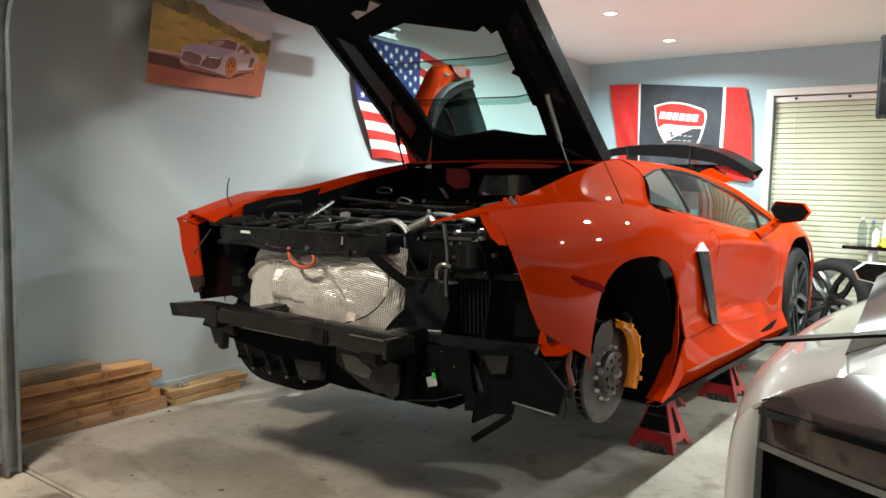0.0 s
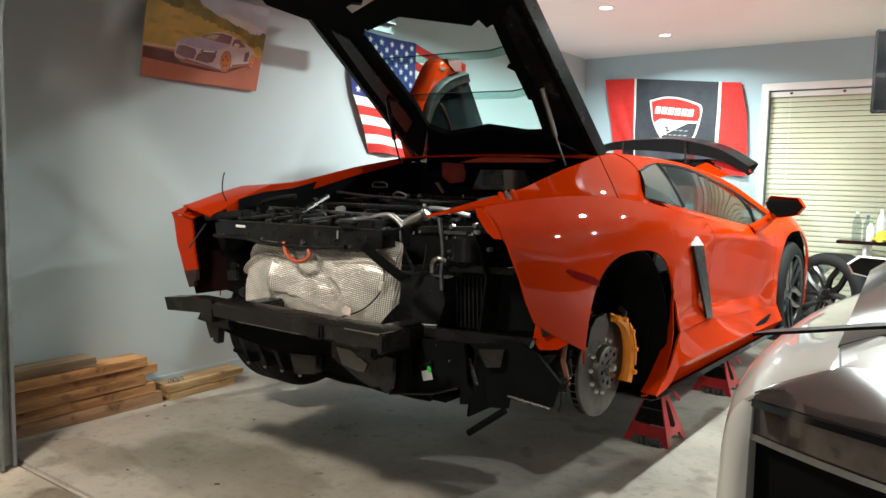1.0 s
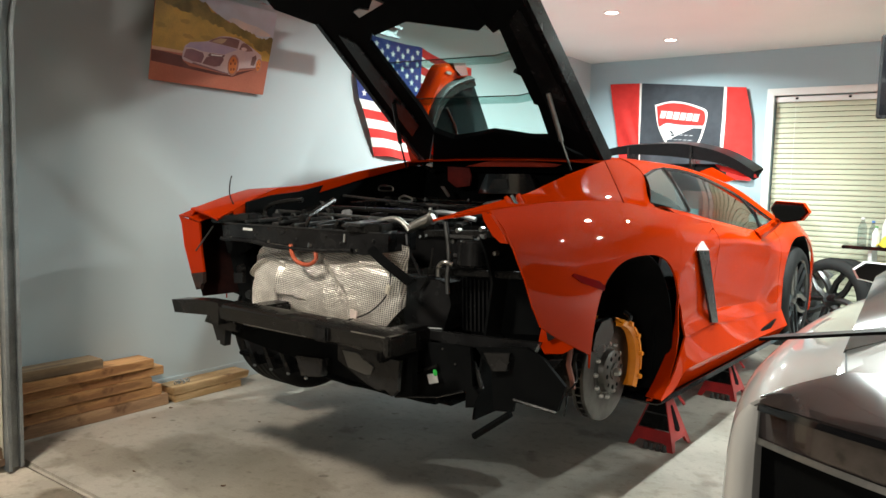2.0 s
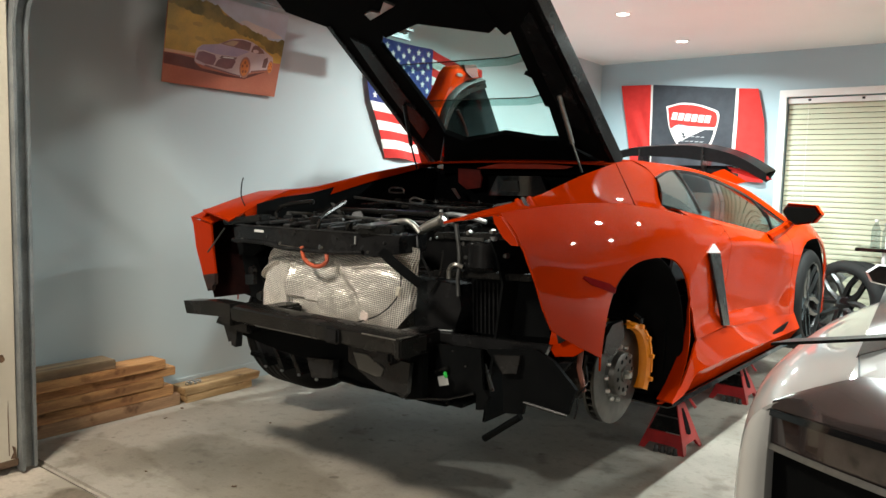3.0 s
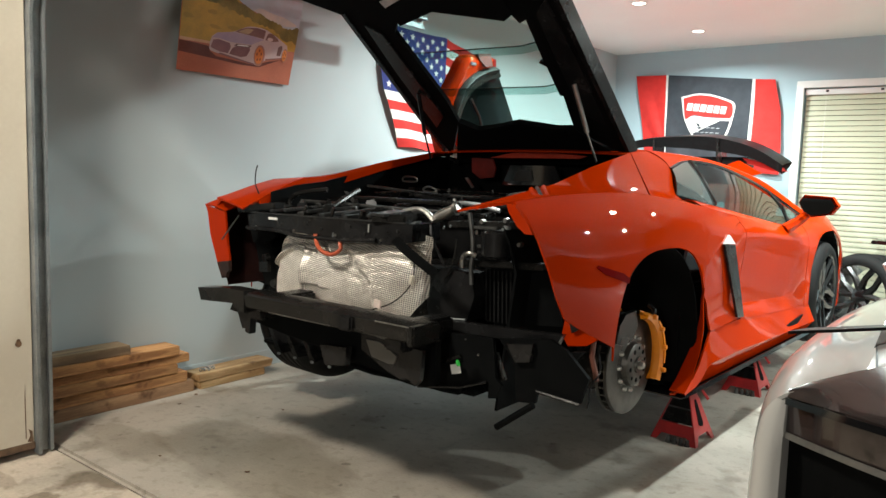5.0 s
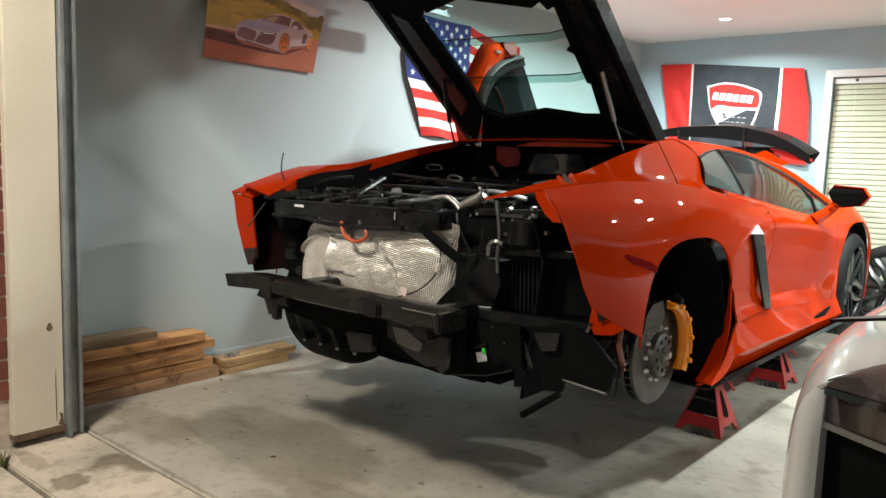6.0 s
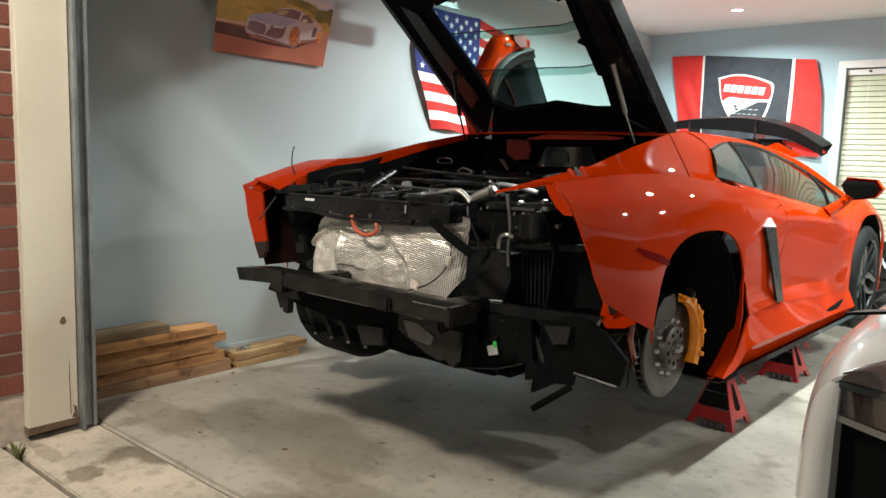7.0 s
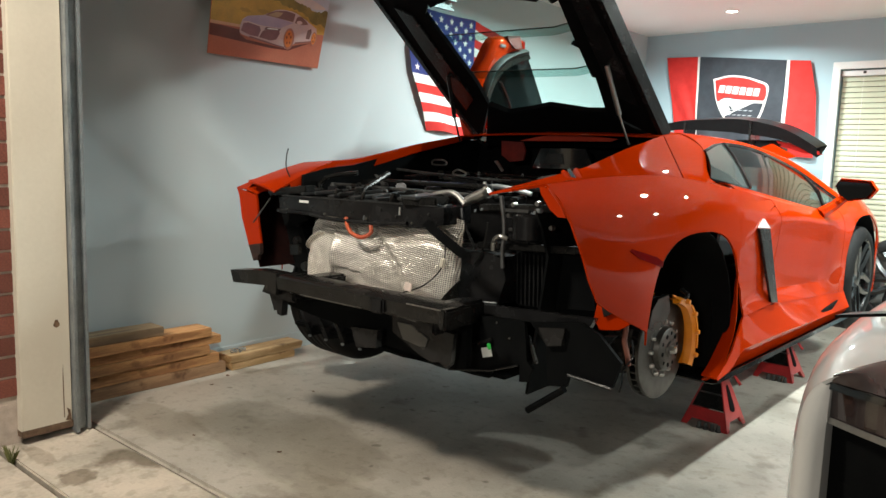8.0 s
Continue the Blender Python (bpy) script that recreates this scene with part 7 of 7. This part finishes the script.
for x, dz, dy in smooth_line([(-0.78, 0.12, 0.05), (-0.68, 0.19, 0.02), (-0.50, 0.235, 0), (-0.15, 0.255, 0), (0.10, 0.250, 0), (0.36, 0.195, 0), (0.52, 0.13, 0.0), (0.66, 0.045, 0.0), (0.70, 0.015, 0.02)], 30):
    rows.append([(x, dy - 0.17, dz - 0.015), (x, dy - 0.165, dz - 0.09 - 0.05 * max(0, 1 - abs(x - 0.1) / 0.6)), (x, dy - 0.05, dz - 0.07), (x, dy + 0.14, dz + 0.005), (x, dy + 0.16, dz + 0.02), (x, dy - 0.02, dz + 0.005)])
part("blade", sheet(B(), rows, closed=True), M_CARBON, wing, smooth=40)
for x in (-0.424, 0.156):
    part("strut", prism(B(), [(-0.188, 0.075), (-0.10, -0.02), (0.05, -0.06), (0.06, 0.20), (-0.10, 0.225), (-0.188, 0.222)], lambda u, v, w: (x + w, u, v), 0.018), M_BEAM, wing, smooth=0)
part("base", box(B(), (-0.12, 0.02, 0.02), (1.10, 0.24, 0.09), 0.03), M_CARBON, wing)
part("end_plate", prism(B(), [(0.36, 0.06), (0.68, -0.02), (0.70, -0.05), (0.60, -0.045), (0.40, 0.01)], lambda u, v, w: (u, -0.10 + w, v), 0.16), M_FRED2, wing, "red tip plate", smooth=0)
part("side_plate", prism(B(), [(0.28, 0.0), (0.36, 0.03), (0.56, -0.075), (0.44, -0.105), (0.24, -0.04)], lambda u, v, w: (u, -0.22 + w, v), 0.06), M_ORANGE, wing, "orange corner panel", smooth=0)

# ---- loose wheel leaning near the back wall ----
lw = thing("loose_wheel", (-0.92, 6.72, 0.0), "loose black alloy wheel with tyre stood on the floor", "wheel")
wheel(lw, 0, 0, 0.345, 0.345, 0.28, 0.26, -1)
lw.rotation_euler = (0, radians(4), radians(62))

# ---- bench with bottles under the window ----
bench = thing("work_bench", (-0.45, 7.30, 0), "narrow white bench with a dark top", "bench")
part("top", box(B(), (0, 0, 0.765), (1.02, 0.46, 0.03), 0.006), M_GLOSS, bench, "dark bench top")
for x in (-0.30, 0.42):
    part("side", box(B(), (x, 0.02, 0.375), (0.03, 0.40, 0.75), 0.004), M_WHITE, bench)
M_CLEAR = glass("clear_bottle", (0.85, 0.9, 0.92))
def bottle(x, y, r, h, m, cap, label):
    o = thing("bottle", (x, y, 0.78), label, "bottle", "bottles on the bench")
    part("body", lathe(B(), [(0.0, 0.0), (r, 0.0), (r, h * 0.62), (r * 0.9, h * 0.68), (r * 0.42, h * 0.84), (r * 0.38, h * 0.93)], 16, "Z"), m, o)
    part("cap", lathe(B(), [(r * 0.42, h * 0.91), (r * 0.42, h), (0.0, h)], 14, "Z"), cap, o)
    return o
M_GREEN = surface("green_plastic", (0.10, 0.40, 0.10), None, 9, 0.4)
M_YEL = surface("yellow_cloth", (0.65, 0.55, 0.05), (0.5, 0.42, 0.04), 20, 0.8, bump=0.002, fine=90)
bottle(-0.83, 7.22, 0.035, 0.24, M_CLEAR, M_WHITE, "clear plastic bottle with white cap")
bottle(-0.76, 7.30, 0.03, 0.21, M_CLEAR, surface("blue_cap", (0.08, 0.2, 0.5), None, 9, 0.4), "clear plastic bottle with blue cap")
bottle(-0.72, 7.16, 0.03, 0.17, M_WHITE, M_GREEN, "white bottle with a green cap")
bottle(-0.66, 7.32, 0.035, 0.27, M_WHITE, M_WHITE, "tall white spray bottle")
bm = B()
rows = [[(-0.62 + 0.17 * (u - 0.5), 7.15 + 0.14 * (v - 0.5), 0.785 + 0.09 * math.sin(math.pi * u) * math.sin(math.pi * v) + 0.015 * math.sin(14 * u + 9 * v)) for v in np.linspace(0, 1, 9)] for u in np.linspace(0, 1, 11)]
tagged(part("cloth", sheet(bm, rows), M_YEL, None, thick=0.003), "crumpled yellow cloth on the bench", "cloth")

# ---- chips and leaves lying on the floor ----
M_LEAF = surface("dry_leaf_brown", (0.16, 0.09, 0.05), (0.09, 0.05, 0.03), 40, 0.85)
for k, (x, y, r) in enumerate(((-3.38, 2.25, 0.012), (-3.30, 2.10, 0.011), (-2.85, 2.40, 0.010), (-2.35, 1.80, 0.012), (-1.15, 1.62, 0.016), (-2.75, 1.66, 0.008))):
    a0 = 1.3 * k
    rows = [[(r * 1.6 * (u - 0.5) * math.cos(a0) - r * (v - 0.5) * math.sin(a0), r * 1.6 * (u - 0.5) * math.sin(a0) + r * (v - 0.5) * math.cos(a0), 0.001 + 0.5 * r * (u - 0.5) ** 2 + 0.25 * r * math.sin(5 * v + k) ** 2) for v in (0, 0.33, 0.66, 1)] for u in (0, 0.25, 0.5, 0.75, 1)]
    o = part("dry_leaf", sheet(B(), rows), M_LEAF, None, thick=0.001)
    o.location = (x, y, 0.001)
    tagged(o, "small dry brown leaf on the concrete floor", "leaf", "dry leaves on the floor")

# ---- television hung from the ceiling ----
tv = thing("television", (-0.15, 6.0, CEIL_Z), "black flat television hung from the ceiling, switched off", "television")
part("body", box(B(), (0, 0, -0.53), (1.02, 0.05, 0.57), 0.008), M_BLACK, tv)
part("screen", box(B(), (0, -0.027, -0.525), (0.98, 0.004, 0.53), 0.001), M_GLOSS, tv)
part("pole", tube(B(), [(0, 0.06, 0.0), (0, 0.06, -0.5)], 0.02, 10), M_BLACK, tv)

# ---- white coupe parked beside it, tail towards the drive; x to its right, y to its nose ----
coupe = thing("white_coupe", COUPE, "white two-door coupe with smoked tail lamps, parked", "car")


def tail_y(x, k=0.0):
    """The bowed line of the tail in plan."""
    return -0.25 + 0.30 * min(1.0, abs(x) / 0.865) ** 3 + k


# body sections: y, then (lat, z) of foot, side, shoulder, crest, deck edge, middle
ST = [(0.046, (0.868, 0.26), (0.904, 0.58), (0.904, 0.80), (0.876, 0.878), (0.80, 0.908), (0, 0.950)),
      (0.16, (0.905, 0.22), (0.935, 0.58), (0.930, 0.80), (0.890, 0.897), (0.79, 0.935), (0, 0.975)),
      (0.35, (0.935, 0.20), (0.962, 0.58), (0.952, 0.81), (0.900, 0.912), (0.79, 0.948), (0, 0.99)),
      (0.75, (0.945, 0.20), (0.972, 0.58), (0.962, 0.81), (0.900, 0.918), (0.79, 0.950), (0, 1.03)),
      (1.20, (0.940, 0.20), (0.968, 0.58), (0.955, 0.79), (0.890, 0.900), (0.78, 0.935), (0, 1.08)),
      (1.75, (0.930, 0.20), (0.955, 0.55), (0.935, 0.76), (0.870, 0.870), (0.79, 0.910), (0, 1.10)),
      (2.40, (0.920, 0.20), (0.945, 0.52), (0.925, 0.74), (0.840, 0.850), (0.76, 0.880), (0, 0.95)),
      (3.10, (0.920, 0.20), (0.945, 0.50), (0.920, 0.68), (0.820, 0.780), (0.72, 0.800), (0, 0.83)),
      (3.90, (0.840, 0.22), (0.860, 0.45), (0.830, 0.56), (0.720, 0.600), (0.60, 0.610), (0, 0.64))]
secs = [smooth_line([(a, y, b) for a, b in ps[:5]], 25) + [(ps[4][0] * (1 - k / 6), y, ps[4][1] + (ps[5][1] - ps[4][1]) * k / 6) for k in range(1, 7)] for y, *ps in ST]
secs = list(map(list, zip(*[smooth_line([s[j] for s in secs], 49) for j in range(31)])))


def arch_cut(p, cyy, r):
    return (p[1] - cyy) ** 2 + (p[2] - 0.34) ** 2 < r * r


for sg in (-1, 1):
    bm = B()
    grid = [[bm.verts.new((sg * a, b, c)) for a, b, c in r[:26]] for r in secs]
    for r, s in zip(grid, grid[1:]):
        for i in range(25):
            quad = (r[i], r[i + 1], s[i + 1], s[i])
            mid = sum((v.co for v in quad), Vector()) / 4
            if not arch_cut(mid, 0.82, 0.365) and not arch_cut(mid, 3.44, 0.36):
                bm.faces.new(quad)
    bmesh.ops.delete(bm, geom=[v for v in bm.verts if not v.link_faces], context="VERTS")
    part("body_side", bm, M_PEARL, coupe, "glossy white body side", thick=0.006, smooth=50)
    for yy in (0.82, 3.44):
        bm = sheet(B(), [[(sg * x, yy + 0.37 * math.cos(a), 0.34 + 0.37 * math.sin(a)) for x in (0.60, 0.945)] for a in np.linspace(-0.4, math.pi + 0.4, 18)])
        part("wheel_liner", bm, M_FELT, coupe, thick=0.005)
        wheel(coupe, sg * 0.83, yy, 0.335, 0.335, 0.26, 0.245, sg)
# deck between the body sides: white shoulders, black engine lid glass in the middle
for sg in (-1, 1):
    part("deck_shoulder", sheet(B(), [[(sg * a, b, c) for a, b, c in r[25:28]] for r in secs[:16]]), M_PEARL, coupe, thick=0.005)
# smoked glass; its brown base also holds the ceiling's reflection
M_LIDGLASS = surface("smoked_lid_glass", (0.045, 0.034, 0.032), (0.052, 0.040, 0.037), 5, 0.14, spec=0.3, coat=0.5, spread=0.03)
def fascia_top(x):
    """Front edge of the white deck: y and z at lateral place x."""
    k = [0.0, 0.60, 0.70, 0.753, 0.787, 0.822, 0.862]
    return float(np.interp(abs(x), k, [0.08, 0.115, 0.127, 0.128, 0.084, 0.064, 0.052])), float(np.interp(abs(x), k, [0.957, 0.942, 0.936, 0.933, 0.923, 0.911, 0.888]))


rows = []
for k in range(14):
    f = k / 13
    row = []
    for v in np.linspace(-1, 1, 33):
        x = v * (0.768 + 0.034 * f)
        y0 = 0.20 + 0.15 * min(1, (1 - abs(v)) / 0.06)
        y = y0 + (0.95 - y0) * f
        row.append((x, y, 0.957 + 0.058 * f + (0.22 * f ** 0.7) * (1 - abs(v) ** 3) + 0.012 * (1 - abs(v))))
    rows.append(row)
part("engine_window", sheet(B(), rows), M_LIDGLASS, coupe, "smoked glass engine window", thick=0.006)
rows = []
for v in np.linspace(-1, 1, 31):
    x = 0.765 * v
    y0, z0 = fascia_top(x)
    y1 = 0.20 + 0.15 * min(1, (1 - abs(v)) / 0.06) + 0.02
    rows.append([(x, y0 + (y1 - y0) * f, z0 + (0.956 + 0.012 * (1 - abs(v)) - z0) * f) for f in (0, 0.33, 0.66, 1)])
part("deck_panel", sheet(B(), rows), M_PEARL, coupe, "white rear deck", thick=0.006)
# gloss fascia above the lamps, bowed, then the lamp band, bright strip and grille
def band(name, z0, z1, k0, k1, m, label="", w=0.863, drop=0.0, thick=0.006, n=31, parent=coupe):
    """A strip that follows the tail in plan and falls by drop towards the corners."""
    rows = []
    for v in np.linspace(-1, 1, n):
        x = w * v
        rows.append([(x, tail_y(x, k0 + (k1 - k0) * f), z0 + (z1 - z0) * f - drop * v ** 4) for f in (0, 0.25, 0.5, 0.75, 1)])
    return part(name, sheet(B(), rows), m, parent, label, thick=thick, smooth=45)


rows = []
for v in np.linspace(-1, 1, 61):
    x = 0.862 * v
    y0, z0 = tail_y(x, 0.0), 0.921 - 0.039 * v ** 4
    y1, z1 = fascia_top(x)
    rows.append([(x, y0 + (y1 - y0) * f, z0 + (z1 + 0.004 - z0) * f + 0.004 * math.sin(math.pi * f)) for f in (0, 0.12, 0.3, 0.6, 0.85, 1)])
part("gloss_fascia", sheet(B(), rows), M_LIDGLASS, coupe, "gloss black panel over the lamps", thick=0.005, smooth=50)
band("fascia_edge", 0.910, 0.920, -0.008, -0.004, M_GLOSS, "black edge strip", drop=0.038)
band("lamp_band", 0.860, 0.912, 0.004, 0.006, M_SMOKE, "smoked tail lamp band", 0.861, drop=0.036)
band("bright_strip", 0.849, 0.858, -0.008, -0.004, M_METAL, "satin bright strip", 0.862, drop=0.031, thick=0.004)
band("grille_back", 0.36, 0.848, 0.05, 0.03, M_FELT, "black grille", 0.862, drop=0.03)
for k in range(14):
    z = 0.40 + 0.027 * k
    part("grille_bar", tube(B(), [(x, tail_y(x, 0.035), z) for x in np.linspace(-0.84, 0.84, 15)], 0.005, 5), M_FELT, coupe)
for sg in (-1, 1):
    rows = []
    for a, b, c in secs[0][1:19]:
        e = min(1.0, (0.882 - c) / 0.08 + 0.12)
        inner = min(0.866, a - 0.006)
        rows.append([(sg * (a + (inner - a) * f), b - d * e, c) for f, d in ((0, 0), (0.15, 0.012), (0.4, 0.020), (0.75, 0.020), (1.0, 0.012), (1.02, 0.0), (1.06, -0.06))])
    part("bumper_corner", sheet(B(), rows), M_PEARL, coupe, "white bumper corner", thick=0.006, smooth=40)
    part("shut_line", tube(B(), [(sg * 0.753, 0.128, 0.9365), (sg * 0.766, 0.21, 0.955), (sg * 0.780, 0.36, 0.962)], 0.0016, 5), M_STEEL, coupe)
band("lower_bumper", 0.20, 0.36, 0.02, -0.01, M_PEARL, "white lower bumper", 0.84)
# thin wing on two short posts
rows = []
for v in np.linspace(-1, 1, 25):
    x = 0.850 * v
    z = 0.998 + 0.058 * min(1.0, (1 - abs(v)) / 0.30) ** 0.8 + 0.006 * max(0.0, abs(v) - 0.96) / 0.04
    y = 0.02 - 0.03 * (1 - v * v)
    rows.append([(x, y - 0.07, z + 0.004), (x, y - 0.067, z - 0.001), (x, y + 0.06, z - 0.014), (x, y + 0.06, z - 0.010)])
wing2 = part("tail_wing", sheet(B(), rows, closed=True), M_CARBON, coupe, "thin black tail wing")
for sg in (-1, 1):
    part("wing_post", prism(B(), [(-0.01, 0.93), (0.06, 0.94), (0.07, 1.045), (0.0, 1.040)], lambda u, v, w: (sg * 0.22 + w, u, v), 0.012), M_CARBON, wing2, smooth=0)
# cabin glass, roof, windscreen and mirrors
rows = []
for y, w, z in smooth_line([(0.95, 0.70, 1.02), (1.35, 0.64, 1.17), (1.8, 0.60, 1.245), (2.2, 0.60, 1.23), (2.7, 0.68, 1.05), (3.0, 0.72, 0.86)], 22):
    rows.append([(-w - 0.16, y, 0.86), (-w - 0.06, y, (z + 0.88) / 2 + 0.02), (-w, y, z - 0.02), (0, y, z + 0.02), (w, y, z - 0.02), (w + 0.06, y, (z + 0.88) / 2 + 0.02), (w + 0.16, y, 0.86)])
part("greenhouse", sheet(B(), rows), M_LIDGLASS, coupe, "dark tinted cabin glass", thick=0.006, smooth=40)
for sg in (-1, 1):
    bm = B()
    rows = []
    for f, s in ((0.0, 0.85), (0.015, 1.0), (0.07, 0.95), (0.12, 0.45)):
        rows.append([(sg * (0.975 + 0.090 * s * u), 2.60 + f, 0.868 + 0.055 * s * v) for u, v in ((-1, 0.2), (-0.85, 0.85), (0.5, 0.9), (1, 0.2), (0.75, -0.6), (-0.4, -0.95), (-0.95, -0.5))])
    sheet(bm, rows, closed=True)
    mm = part("door_mirror", bm, M_PEARL, coupe, "white-edged door mirror", smooth=40)
    part("mirror_glass", prism(B(), [(0.945, 0.915), (0.96, 0.948), (1.07, 0.95), (1.118, 0.915), (1.095, 0.878), (0.99, 0.86)], lambda u, v, w: (sg * (0.975 + (u - 1.03) * 0.88), 2.598 - w, v - 0.037), 0.003), M_GLOSS, mm, "dark mirror glass", smooth=0)
    part("mirror_arm", tube(B(), [(sg * 0.83, 2.66, 0.80), (sg * 0.92, 2.64, 0.83)], 0.022, 8), M_PEARL, mm)
part("floor_pan", box(B(), (0, 2.0, 0.18), (1.6, 3.8, 0.06), 0.02), M_FELT, coupe)
